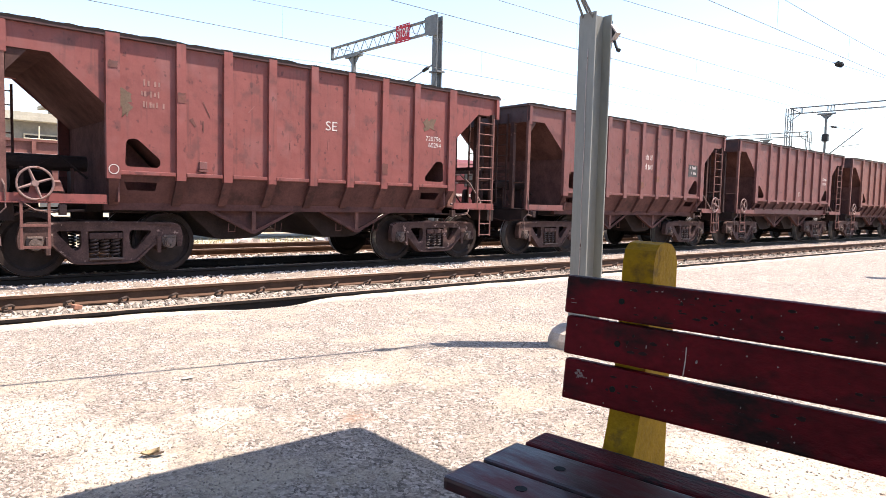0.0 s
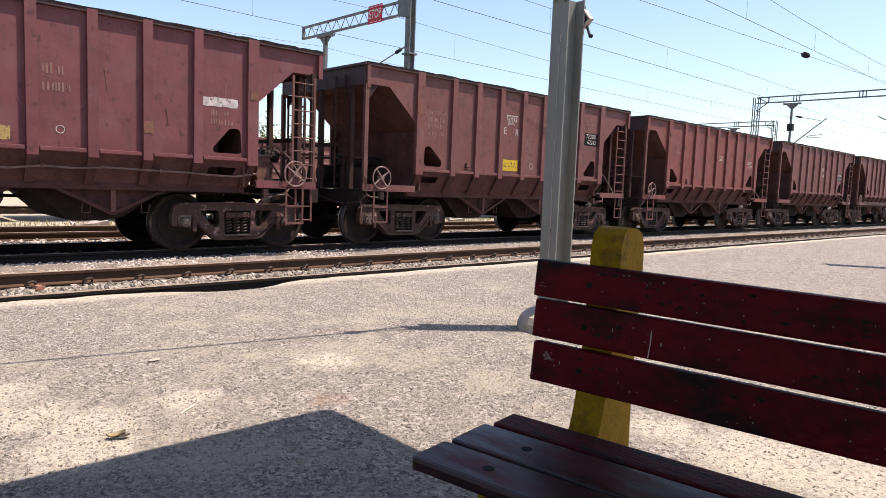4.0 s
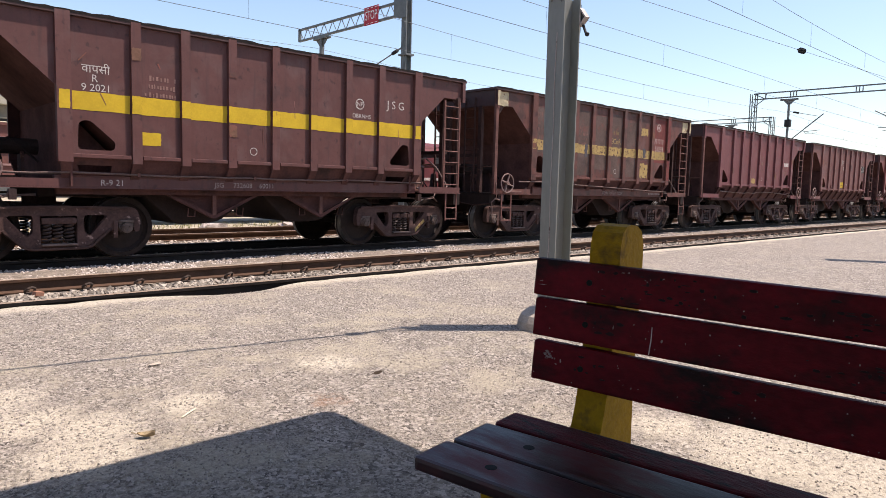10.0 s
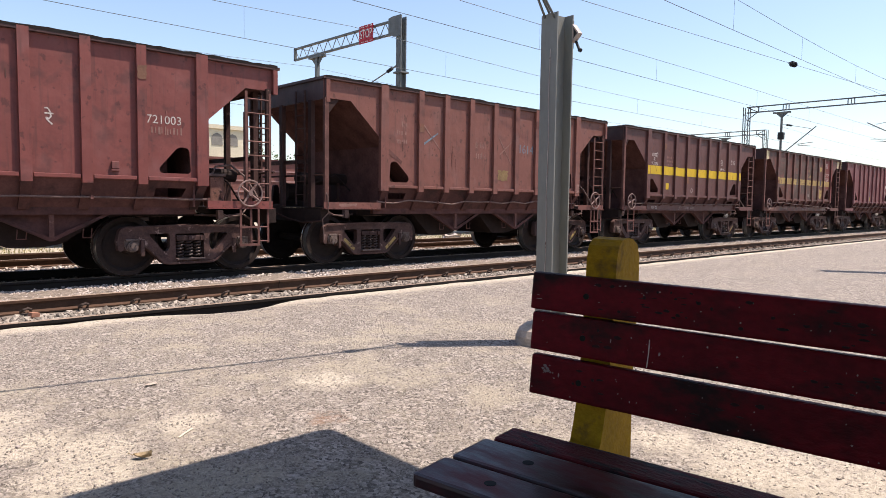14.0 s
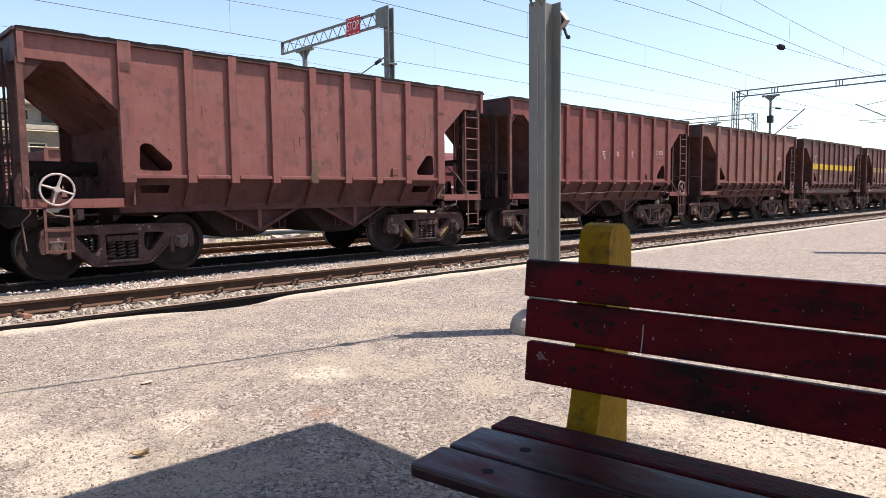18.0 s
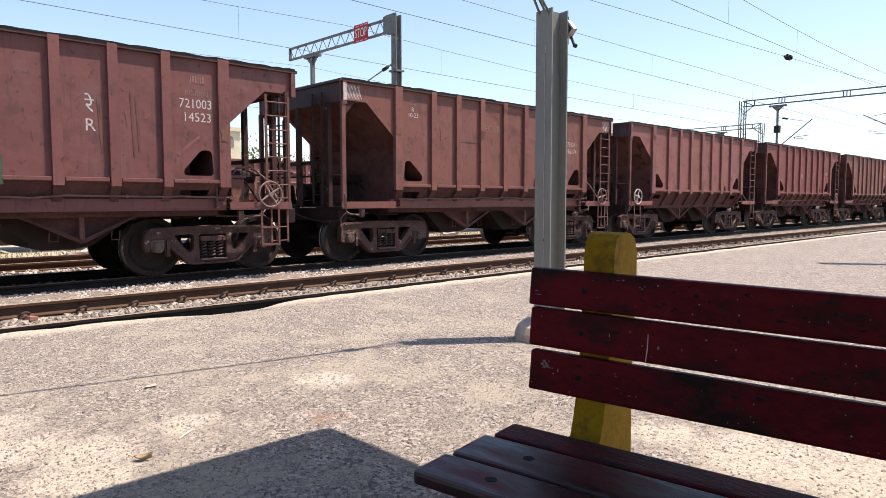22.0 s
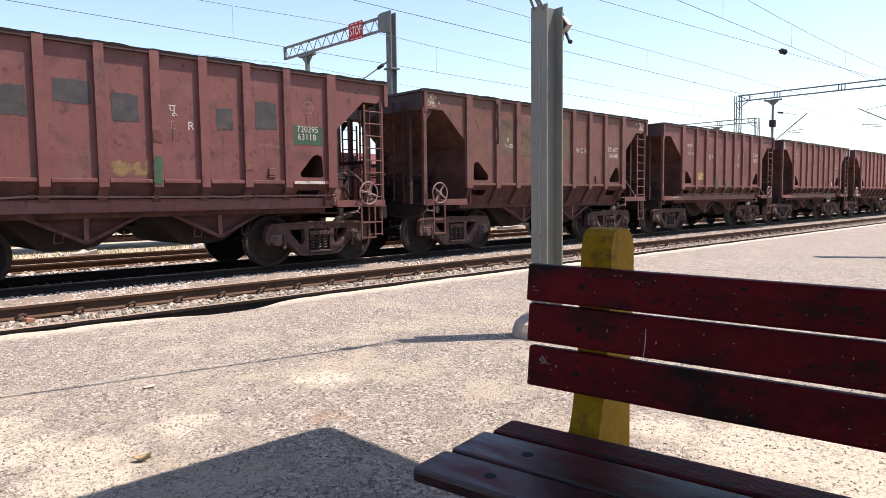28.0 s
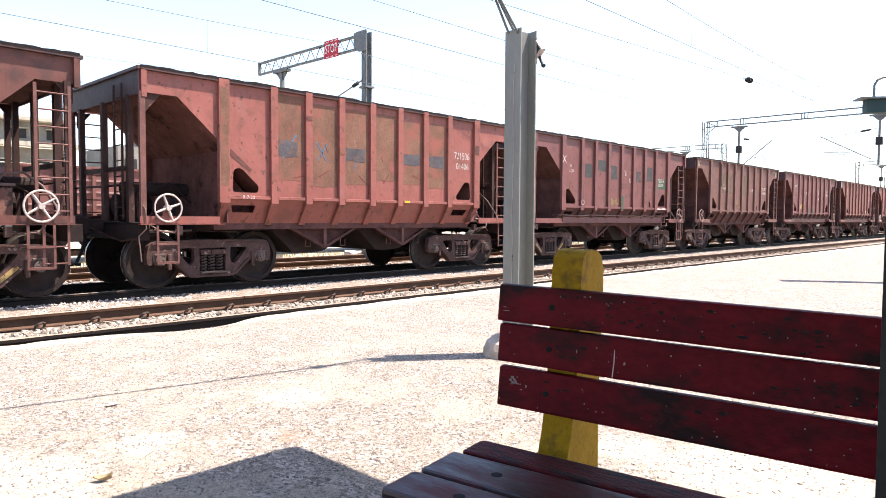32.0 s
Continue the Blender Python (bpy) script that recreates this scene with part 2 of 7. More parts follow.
M_REDSLAT = mat("bench_red_paint", (0.098, 0.0026, 0.0065), 0.55, var=0.35, scale=4, fine=45, bump=0.3, spots=(0.016, 0.006, 0.006), spot_at=0.50, spot_scale=7.0, stretch=(1, 0.55, 1), local=False, spec=0.12, soft=0.16)
# Seat slats: much darker base than the back slats, with red patches
M_SEATSLAT = mat("bench_seat_dark", (0.021, 0.0055, 0.0075), 0.34, var=0.35, scale=5, fine=60, bump=0.15, spots=(0.085, 0.006, 0.012), spot_at=0.51, soft=0.15, spot_scale=6.0, stretch=(1, 0.35, 1), local=False, spec=0.5)
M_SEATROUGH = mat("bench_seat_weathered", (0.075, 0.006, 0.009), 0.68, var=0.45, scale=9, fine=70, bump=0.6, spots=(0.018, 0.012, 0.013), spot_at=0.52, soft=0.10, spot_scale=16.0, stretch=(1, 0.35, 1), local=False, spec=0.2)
_t = M_SEATSLAT.node_tree
_r = _t.nodes.new("ShaderNodeMapRange")
_r.inputs[3].default_value, _r.inputs[4].default_value = 0.34, 0.66
_t.links.new([n for n in _t.nodes if n.type == "MIX"][0].inputs[0].links[0].from_socket, _r.inputs[0])
_t.links.new(_r.outputs[0], _t.nodes["Principled BSDF"].inputs["Roughness"])
M_YPOST = mat("bench_leg_yellow", (0.31, 0.18, 0.008), 0.75, var=0.22, scale=6, fine=50, bump=0.5, spots=(0.11, 0.065, 0.02), spot_at=0.56, spot_scale=9, soft=0.14, spec=0.12)
M_SIGN = mat("sign_red", (0.42, 0.028, 0.040), 0.5, var=0.1, scale=5, fine=30, bump=0.0)
M_BLDG = mat("bare_concrete_building", (0.20, 0.19, 0.17), 0.9, var=0.2, scale=0.5, fine=6, bump=0.2)
# Dark slabs: the shade behind openings and windows put into the colour
M_BDARK = mat("unlit_opening", (0.03, 0.03, 0.03), 0.9, var=0.2, scale=1, fine=10, bump=0.0)
M_BAMBOO = mat("scaffold_pole", (0.55, 0.49, 0.36), 0.8, var=0.15, scale=4, fine=30, bump=0.1)
M_BOXW = mat("old_wagon_pink_brown", (0.16, 0.07, 0.058), 0.75, var=0.2, scale=1.5, fine=14, bump=0.2, random_tone=0.1)
M_CHIP = mat("chipped_primer", (0.22, 0.16, 0.16), 0.8, var=0.2, scale=20, fine=80, bump=0.0)
M_ROOF = mat("shelter_sheet", (0.25, 0.27, 0.28), 0.6, 0.2, var=0.15, scale=2, fine=20, bump=0.1)
M_DRYLEAF = mat("dry_leaf", (0.30, 0.23, 0.14), 0.8, var=0.3, scale=20, fine=80, bump=0.2)
M_DEADLEAF = mat("dead_leaf_brown", (0.045, 0.030, 0.020), 0.8, var=0.3, scale=20, fine=80, bump=0.2)
M_GREENLEAF = mat("bush_leaf", (0.07, 0.10, 0.03), 0.8, var=0.35, scale=3, fine=20, bump=0.1)
M_BRICKRED = mat("brick_fragment", (0.30, 0.15, 0.10), 0.9, var=0.25, scale=9, fine=50, bump=0.3)
M_RUSTY = mat("bare_rust_brown", (0.150, 0.078, 0.052), 0.85, var=0.25, scale=2.5, fine=26, bump=0.3, spots=(0.225, 0.076, 0.058), spot_at=0.50, spot_scale=2.2, soft=0.16)
M_BLUEGREY = mat("overpaint_blue_grey", (0.072, 0.066, 0.070), 0.75, var=0.25, scale=4, fine=30, bump=0.1, spots=(0.16, 0.075, 0.052), spot_at=0.56, spot_scale=5, soft=0.16)
M_CREAM = mat("cream_plaster", (0.55, 0.50, 0.38), 0.85, var=0.1, scale=0.6, fine=6, bump=0.1)
M_LOCO = mat("red_van_paint", (0.115, 0.028, 0.030), 0.6, var=0.15, scale=1.2, fine=12, bump=0.1)
M_BOARD = mat("dark_green_board", (0.022, 0.045, 0.045), 0.6, var=0.15, scale=3, fine=30, bump=0.1)
M_GREEN_FADE = mat("faded_green_overpaint", (0.105, 0.070, 0.048), 0.7, var=0.25, scale=4, fine=30, bump=0.1)
M_OLDYEL2 = mat("stripe_pale_yellow", (0.33, 0.225, 0.085), 0.7, var=0.25, scale=4, fine=30, bump=0.15, spots=(0.10, 0.055, 0.04), spot_at=0.555, spot_scale=13)
M_CORNER = mat("corner_pale_patch", (0.46, 0.38, 0.24), 0.7, var=0.2, scale=5, fine=30, bump=0.15, spots=(0.18, 0.09, 0.06), spot_at=0.58, spot_scale=8)
M_HATCH = mat("corner_hatch_pink", (0.26, 0.165, 0.14), 0.7, var=0.25, scale=6, fine=40, bump=0.1, spots=(0.13, 0.06, 0.05), spot_at=0.55, spot_scale=10)
M_BLUE2 = mat("paint_blue", (0.075, 0.12, 0.18), 0.6, var=0.2, scale=6, fine=40, bump=0.1)
M_RIM = mat("wheel_rim_worn", (0.030, 0.021, 0.018), 0.75, 0.0, var=0.35, scale=5, fine=40, bump=0.1, spec=0.1)
M_CRUST = mat("coal_crust", (0.016, 0.012, 0.011), 0.95, var=0.3, scale=10, fine=60, bump=0.4)
# End-frame paint darkened for grime and for the shade at the wagon ends
M_ENDS = mat("end_frame_grime_and_shade", (0.048, 0.023, 0.019), 0.75, var=0.3, scale=4, fine=40, bump=0.25, spots=(0.15, 0.075, 0.06), spot_at=0.62, spot_scale=6, random_tone=0.2)
# Rim and end paint: coal dust plus the shade on the ends, in one colour
M_RIMDARK = wagon_paint("coal_dust_and_end_shade", (0.066, 0.032, 0.029), (0.030, 0.018, 0.017), 0.52, 0.70)
M_LADDER = mat("ladder_grimy_paint", (0.125, 0.057, 0.047), 0.72, var=0.3, scale=4, fine=40, bump=0.25, spots=(0.17, 0.09, 0.07), spot_at=0.62, spot_scale=8, random_tone=0.15)
M_TANK = mat("brake_tank_brown", (0.16, 0.075, 0.055), 0.7, var=0.3, scale=5, fine=40, bump=0.25, spots=(0.05, 0.03, 0.025), spot_at=0.56, spot_scale=6, random_tone=0.2)
M_PIPE = mat("brake_pipe_dusty", (0.14, 0.09, 0.078), 0.7, var=0.3, scale=6, fine=40, bump=0.15, random_tone=0.2)
M_RAILDARK = mat("rail_side_dark", (0.016, 0.012, 0.010), 0.7, var=0.3, scale=5, fine=60, bump=0.2)
# Darker wagon paint: grime, and the shade under the ledge put into the colour
M_LOWER = mat("lower_sheet_grime_and_shade", (0.092, 0.042, 0.037), 0.8, var=0.25, scale=2.5, fine=26, bump=0.3, spots=(0.035, 0.022, 0.020), spot_at=0.52, spot_scale=2.2, random_tone=0.1, soft=0.2, spec=0.12)
M_SILLTEXT = mat("sill_stencil", (0.30, 0.24, 0.22), 0.8, var=0.3, scale=9, fine=60, bump=0.0)
M_REDPAINT = mat("fresh_red_paint", (0.145, 0.036, 0.031), 0.65, var=0.2, scale=2.5, fine=26, bump=0.2, spots=(0.09, 0.04, 0.034), spot_at=0.60, spot_scale=5)
M_GREYFADE = mat("bleached_grey_brown_paint", (0.092, 0.060, 0.051), 0.75, var=0.3, scale=2.2, fine=26, bump=0.25, spots=(0.15, 0.055, 0.045), spot_at=0.56, spot_scale=2.4, soft=0.12)
M_PALEPIPE = mat("pale_air_pipe", (0.42, 0.37, 0.34), 0.7, var=0.25, scale=6, fine=40, bump=0.1)
M_SPRING = mat("spring_steel", (0.050, 0.032, 0.028), 0.6, var=0.3, scale=8, fine=50, bump=0.15, spec=0.4)
M_SCRATCH = mat("scratched_bare_wood", (0.50, 0.42, 0.40), 0.8, var=0.2, scale=20, fine=80, bump=0.0)
M_HOLLOW = mat("hopper_under_lit_brown", (0.140, 0.064, 0.055), 0.9, var=0.3, scale=2.5, fine=26, bump=0.15, spots=(0.04, 0.022, 0.019), spot_at=0.55, spot_scale=3.0, soft=0.15, spec=0.04)
M_WORN = mat("worn_black_wood", (0.020, 0.008, 0.009), 0.6, var=0.35, scale=14, fine=70, bump=0.3, spec=0.12)


# ---- mesh helpers ----
from mathutils.geometry import tessellate_polygon


def part(name, bm, material, parent=None, label=""):
    """Links a bmesh as one mesh object, under a thing or a part."""
    me = bpy.data.meshes.new(name)
    bmesh.ops.recalc_face_normals(bm, faces=bm.faces)
    bm.to_mesh(me)
    bm.free()
    me.materials.append(material)
    ob = new(name, me)
    if parent:
        ob.parent = parent
    if label:
        ob["label"] = label
    return ob


def again(name, ob, parent, m=Matrix()):
    """Another object on the same mesh."""
    o = new(name, ob.data)
    o.parent = parent
    o.matrix_basis = m
    return o


def box(bm, x0, x1, y0, y1, z0, z1, bevel=0.0):
    vs = [bm.verts.new((x, y, z)) for x in (x0, x1) for y in (y0, y1) for z in (z0, z1)]
    fs = [bm.faces.new([vs[i] for i in f]) for f in ((0, 1, 3, 2), (4, 6, 7, 5), (0, 4, 5, 1), (2, 3, 7, 6), (0, 2, 6, 4), (1, 5, 7, 3))]
    if bevel:
        es = list({e for f in fs for e in f.edges})
        bmesh.ops.bevel(bm, geom=es, offset=bevel, segments=2, affect="EDGES", profile=0.6)
    return vs


def tube(bm, a, b, r, n=8, r2=None):
    """A round bar from a to b."""
    a, b = Vector(a), Vector(b)
    r2 = r if r2 is None else r2
    q = (b - a).to_track_quat("Z", "Y")
    lo = [bm.verts.new(a + q @ Vector((r * math.cos(6.2832 * i / n), r * math.sin(6.2832 * i / n), 0))) for i in range(n)]
    hi = [bm.verts.new(b + q @ Vector((r2 * math.cos(6.2832 * i / n), r2 * math.sin(6.2832 * i / n), 0))) for i in range(n)]
    for i in range(n):
        bm.faces.new((lo[i], lo[(i + 1) % n], hi[(i + 1) % n], hi[i]))
    bm.faces.new(lo[::-1])
    bm.faces.new(hi)


def path(bm, pts, r, n=6):
    """A bent round bar through the points, in one skin."""
    pts = [Vector(p) for p in pts]
    rows = []
    for i, p in enumerate(pts):
        d = (pts[min(i + 1, len(pts) - 1)] - pts[max(i - 1, 0)]).normalized()
        side = d.cross(Vector((0.13, 0.21, 0.97))).normalized()
        up = side.cross(d)
        rows.append([bm.verts.new(p + side * r * math.cos(6.28319 * j / n) + up * r * math.sin(6.28319 * j / n)) for j in range(n)])
    for a, b in zip(rows, rows[1:]):
        for j in range(n):
            bm.faces.new((a[j], b[j], b[(j + 1) % n], a[(j + 1) % n]))
    bm.faces.new(rows[0])
    bm.faces.new(rows[-1][::-1])


def ring(bm, c, R, r, axis="y", n=20, k=6):
    """A torus round c."""
    vs = []
    for i in range(n):
        u = 6.28319 * i / n
        for j in range(k):
            v = 6.28319 * j / k
            d = R + r * math.cos(v)
            p = (d * math.cos(u), d * math.sin(u), r * math.sin(v))
            p = {"y": (p[0], p[2], p[1]), "z": p, "x": (p[2], p[0], p[1])}[axis]
            vs.append(bm.verts.new(Vector(c) + Vector(p)))
    for i in range(n):
        for j in range(k):
            bm.faces.new((vs[i * k + j], vs[((i + 1) % n) * k + j], vs[((i + 1) % n) * k + (j + 1) % k], vs[i * k + (j + 1) % k]))


def slab(bm, loops, put, depth):
    """A flat plate with holes: loops of (u, v), the first the outline; put(u, v, w) gives the place, w from 0 to depth."""
    flat = [p for l in loops for p in l]
    tris = tessellate_polygon([[Vector((u, v, 0)) for u, v in l] for l in loops])
    a = [bm.verts.new(put(u, v, 0.0)) for u, v in flat]
    b = [bm.verts.new(put(u, v, depth)) for u, v in flat]
    for t in tris:
        try:
            bm.faces.new([a[i] for i in t])
            bm.faces.new([b[i] for i in reversed(t)])
        except ValueError:
            pass
    s = 0
    for l in loops:
        n = len(l)
        for i in range(n):
            i0, i1 = s + i, s + (i + 1) % n
            bm.faces.new((a[i0], a[i1], b[i1], b[i0]))
        s += n


def rounded(pts, r, n=3):
    """A closed outline with its corners cut round."""
    out = []
    for i, p in enumerate(pts):
        p, a, b = Vector(p), Vector(pts[i - 1]), Vector(pts[(i + 1) % len(pts)])
        u, v = (a - p).normalized(), (b - p).normalized()
        d = min(r, (a - p).length * 0.45, (b - p).length * 0.45)
        for k in range(n + 1):
            s = k / n
            q = p + u * d * (1 - s) ** 2 + v * d * s ** 2
            out.append((q.x, q.y))
    return out


def thing(name, label, category, m=Matrix(), group="", kind=""):
    ob = new(name)
    ob.matrix_basis = m
    ob.empty_display_size = 0.2
    return tagged(ob, label, category, group, kind)


def B():
    return bmesh.new()


# ---- ground, platform, tracks ----
TRACK_NEAR, TRACK_TRAIN, TRACK_BACK, TRACK_FAR = 8.74, 12.55, 16.75, 21.3
BED_Z = -0.19
bm = B()
box(bm, -700, 1500, 6.0, 2500, -1.2, -0.42)
tagged(part("ground", bm, M_EARTH), "dry sandy earth reaching out beyond the yard", "ground", kind="structure")


def platform_material():
    m = bpy.data.materials.new("platform_gravel_surface")
    m.use_nodes = True
    t = m.node_tree
    b = t.nodes["Principled BSDF"]
    ge = t.nodes.new("ShaderNodeNewGeometry")

    def nz(sc, det, ro=0.6):
        n = t.nodes.new("ShaderNodeTexNoise")
        n.inputs["Scale"].default_value, n.inputs["Detail"].default_value, n.inputs["Roughness"].default_value = sc, det, ro
        t.links.new(ge.outputs["Position"], n.inputs["Vector"])
        return n

    def rng(src, lo, hi, a=0.0, c=1.0):
        r = t.nodes.new("ShaderNodeMapRange")
        for i, v in enumerate((lo, hi, a, c)):
            r.inputs[i + 1].default_value = v
        t.links.new(src, r.inputs[0])
        return r.outputs[0]

    def mix(fac, a, c):
        x = t.nodes.new("ShaderNodeMix")
        x.data_type = "RGBA"
        t.links.new(fac, x.inputs[0])
        for sock, v in ((x.inputs[6], a), (x.inputs[7], c)):
            if isinstance(v, tuple):
                sock.default_value = (*v, 1)
            else:
                t.links.new(v, sock)
        return x.outputs[2]

    jit = t.nodes.new("ShaderNodeVectorMath")
    jit.operation = "MULTIPLY_ADD"
    t.links.new(nz(26, 4, 0.7).outputs["Color"], jit.inputs[0])
    jit.inputs[1].default_value = (0.022, 0.022, 0.022)
    t.links.new(ge.outputs["Position"], jit.inputs[2])

    def cells(sc):
        v = t.nodes.new("ShaderNodeTexVoronoi")
        v.inputs["Scale"].default_value = sc
        t.links.new(jit.outputs[0], v.inputs["Vector"])
        return v

    vo, v2 = cells(98), cells(56)
    small = mix(rng(vo.outputs["Color"], 0.15, 0.85), (0.058, 0.048, 0.043), (0.335, 0.295, 0.257))
    large = mix(rng(v2.outputs["Color"], 0.22, 0.78), (0.064, 0.054, 0.048), (0.41, 0.36, 0.315))
    stones = mix(rng(nz(5, 5).outputs[0], 0.42, 0.52), small, large)
    sand = mix(rng(nz(28, 8, 0.82).outputs[0], 0.36, 0.62), (0.228, 0.195, 0.147), (0.409, 0.361, 0.281))
    bare = rng(nz(1.1, 9, 0.74).outputs[0], 0.50, 0.60)
    scuff = rng(nz(9.0, 8, 0.8).outputs[0], 0.42, 0.62)

    def math_node(op, a, c, clamp=True):
        x = t.nodes.new("ShaderNodeMath")
        x.operation, x.use_clamp = op, clamp
        for sock, v in ((x.inputs[0], a), (x.inputs[1], c)):
            if isinstance(v, (int, float)):
                sock.default_value = v
            else:
                t.links.new(v, sock)
        return x.outputs[0]

    # worn sandy smears, each round its own place, with frayed outlines
    warp = t.nodes.new("ShaderNodeVectorMath")
    warp.operation = "MULTIPLY_ADD"
    t.links.new(nz(6.0, 7, 0.75).outputs["Color"], warp.inputs[0])
    warp.inputs[1].default_value = (0.55, 0.55, 0.0)
    t.links.new(ge.outputs["Position"], warp.inputs[2])
    spread = math_node("MULTIPLY", bare, 0.80)
    spread = math_node("ADD", spread, math_node("MULTIPLY", scuff, 0.30))
    smear = rng(nz(0.9, 10, 0.8).outputs[0], 0.60, 0.66, 0.0, 0.7)
    far_x = t.nodes.new("ShaderNodeSeparateXYZ")
    t.links.new(ge.outputs["Position"], far_x.inputs[0])
    spread = math_node("MULTIPLY", spread, rng(far_x.outputs[0], 4.0, 9.0, 1.0, 0.25))
    for x, y, r in ((2.66, 3.97, 0.20), (1.02, 3.62, 0.24), (0.78, 3.95, 0.22), (0.62, 4.45, 0.30), (0.86, 3.30, 0.24), (1.55, 3.75, 0.16), (3.40, 1.25, 0.34), (3.42, 0.72, 0.36), (3.9, 1.0, 0.30), (3.35, 1.75, 0.18)):
        d = t.nodes.new("ShaderNodeVectorMath")
        d.operation = "DISTANCE"
        t.links.new(warp.outputs[0], d.inputs[0])
        d.inputs[1].default_value = (x + 0.27, y + 0.27, 0)
        smear = math_node("MAXIMUM", smear, rng(d.outputs["Value"], r * 1.35, r * 0.7, 0.0, 0.9))
    # crumbled pale rim along the edge
    sep = t.nodes.new("ShaderNodeSeparateXYZ")
    t.links.new(warp.outputs[0], sep.inputs[0])
    smear = math_node("MAXIMUM", smear, rng(sep.outputs[1], 7.42, 7.66, 0.0, 0.95))
    base = mix(spread, stones, sand)
    tone = rng(nz(0.32, 4, 0.6).outputs[0], 0.35, 0.65)
    base = mix(math_node("MULTIPLY", tone, 0.55), base, mix(scuff, base, (0.284, 0.237, 0.198)))
    d = t.nodes.new("ShaderNodeVectorMath")
    d.operation = "DISTANCE"
    t.links.new(warp.outputs[0], d.inputs[0])
    d.inputs[1].default_value = (2.17 + 0.27, 3.28 + 0.27, 0)
    base = mix(rng(d.outputs["Value"], 0.13, 0.05, 0.0, 0.55), base, (0.24, 0.135, 0.085))
    dust = mix(rng(nz(44, 6, 0.75).outputs[0], 0.38, 0.62), (0.385, 0.335, 0.262), (0.51, 0.452, 0.362))
    base = mix(math_node("MULTIPLY", smear, rng(nz(22, 6, 0.75).outputs[0], 0.36, 0.50)), base, dust)
    # dark specks: the shade of small hollows put into the colour
    pit_shade = math_node("MULTIPLY", rng(nz(32, 7, 0.78).outputs[0], 0.555, 0.615), 0.50)
    base = mix(pit_shade, base, (0.070, 0.054, 0.046))
    t.links.new(base, b.inputs["Base Color"])
    b.inputs["Roughness"].default_value = 0.95
    b.inputs["Specular IOR Level"].default_value = 0.15
    add = t.nodes.new("ShaderNodeMath")
    add.operation = "ADD"
    t.links.new(rng(vo.outputs["Distance"], 0.0, 0.6, 1.0, 0.0), add.inputs[0])
    t.links.new(rng(nz(26, 7, 0.8).outputs[0], 0.3, 0.7, 0.0, 2.0), add.inputs[1])
    bp = t.nodes.new("ShaderNodeBump")
    bp.inputs["Strength"].default_value, bp.inputs["Distance"].default_value = 0.6, 0.008
    t.links.new(add.outputs[0], bp.inputs["Height"])
    t.links.new(bp.outputs[0], b.inputs["Normal"])
    return m


M_PLATFORM = platform_material()


def edge_y(x):
    """The ragged edge of the platform along the near track."""
    e = 7.66 + 0.03 * noise.noise(Vector((x * 0.9, 3.1, 0))) + 0.03 * noise.noise(Vector((x * 4.1, 7.7, 0)))
    return e - 0.24 * math.exp(-((x - 3.65) / 0.62) ** 2) - 0.06 * math.exp(-((x + 0.6) / 0.9) ** 2)


bm = B()
xs = [-60, -30, -15, -8, -4] + [-3 + 0.08 * i for i in range(200)] + [13.5 + 0.5 * i for i in range(60)] + [45, 60, 90, 140, 220, 400]
rows_ = []
for x in xs:
    e = edge_y(x)
    dip = 0.055 * math.exp(-((x - 3.65) / 0.7) ** 2) + 0.012 * noise.noise(Vector((x * 2.3, 1.7, 5)))
    prof = [(-14.0, 0.0), (-4.0, 0.0), (1.0, 0.0), (4.5, 0.0), (e - 0.45, 0.0), (e - 0.16, -0.006 - dip * 0.4), (e - 0.04, -0.014 - dip), (e, -0.035 - dip), (e + 0.03, -0.42)]
    rows_.append([bm.verts.new((x, y, z)) for y, z in prof])
for a, b in zip(rows_, rows_[1:]):
    for i in range(len(a) - 1):
        bm.faces.new((a[i], b[i], b[i + 1], a[i + 1]))
tagged(part("platform", bm, M_PLATFORM), "pale gravelly rail-level platform with a ragged worn edge", "platform", kind="structure")

# the raised bed of broken stone under the tracks
bm = B()
xs = [-80, -30, -12] + [-6 + 0.25 * i for i in range(240)] + [56 + 2 * i for i in range(30)] + [140, 220, 420]
profile = [7.55, 7.8, 8.0, 8.3, 8.8, 9.3, 9.7, 10.1, 10.5, 10.9, 11.3, 11.7, 12.2, 12.9, 13.5, 14.1, 14.7, 15.4, 16.0, 16.7, 17.4, 18.0, 18.6, 19.2]
rows_ = []
for x in xs:
    r = []
    for y in profile:
        z = BED_Z + 0.035 * noise.noise(Vector((x * 1.3, y * 1.6, 1))) + 0.03 * noise.noise(Vector((x * 5, y * 5, 4)))
        if 10.0 < y < 11.4:
            z += 0.07
        if y < 7.6 or y > 18.9:
            z = -0.45
        r.append(bm.verts.new((x, y, z)))
    rows_.append(r)
for a, b in zip(rows_, rows_[1:]):
    for i in range(len(a) - 1):
        bm.faces.new((a[i], b[i], b[i + 1], a[i + 1]))
tagged(part("ballast_bed", bm, M_BED), "bed of grey broken stone under the tracks", "ballast", kind="structure")


def rail_profile():
    """Half-height outline of a flat-bottomed rail, its head at zero."""
    return [(-0.036, -0.002), (-0.030, 0.0), (0.030, 0.0), (0.036, -0.002), (0.036, -0.035), (0.010, -0.05), (0.009, -0.135), (0.068, -0.155),
            (0.068, -0.168), (-0.068, -0.168), (-0.068, -0.155), (-0.009, -0.135), (-0.010, -0.05), (-0.036, -0.035)]


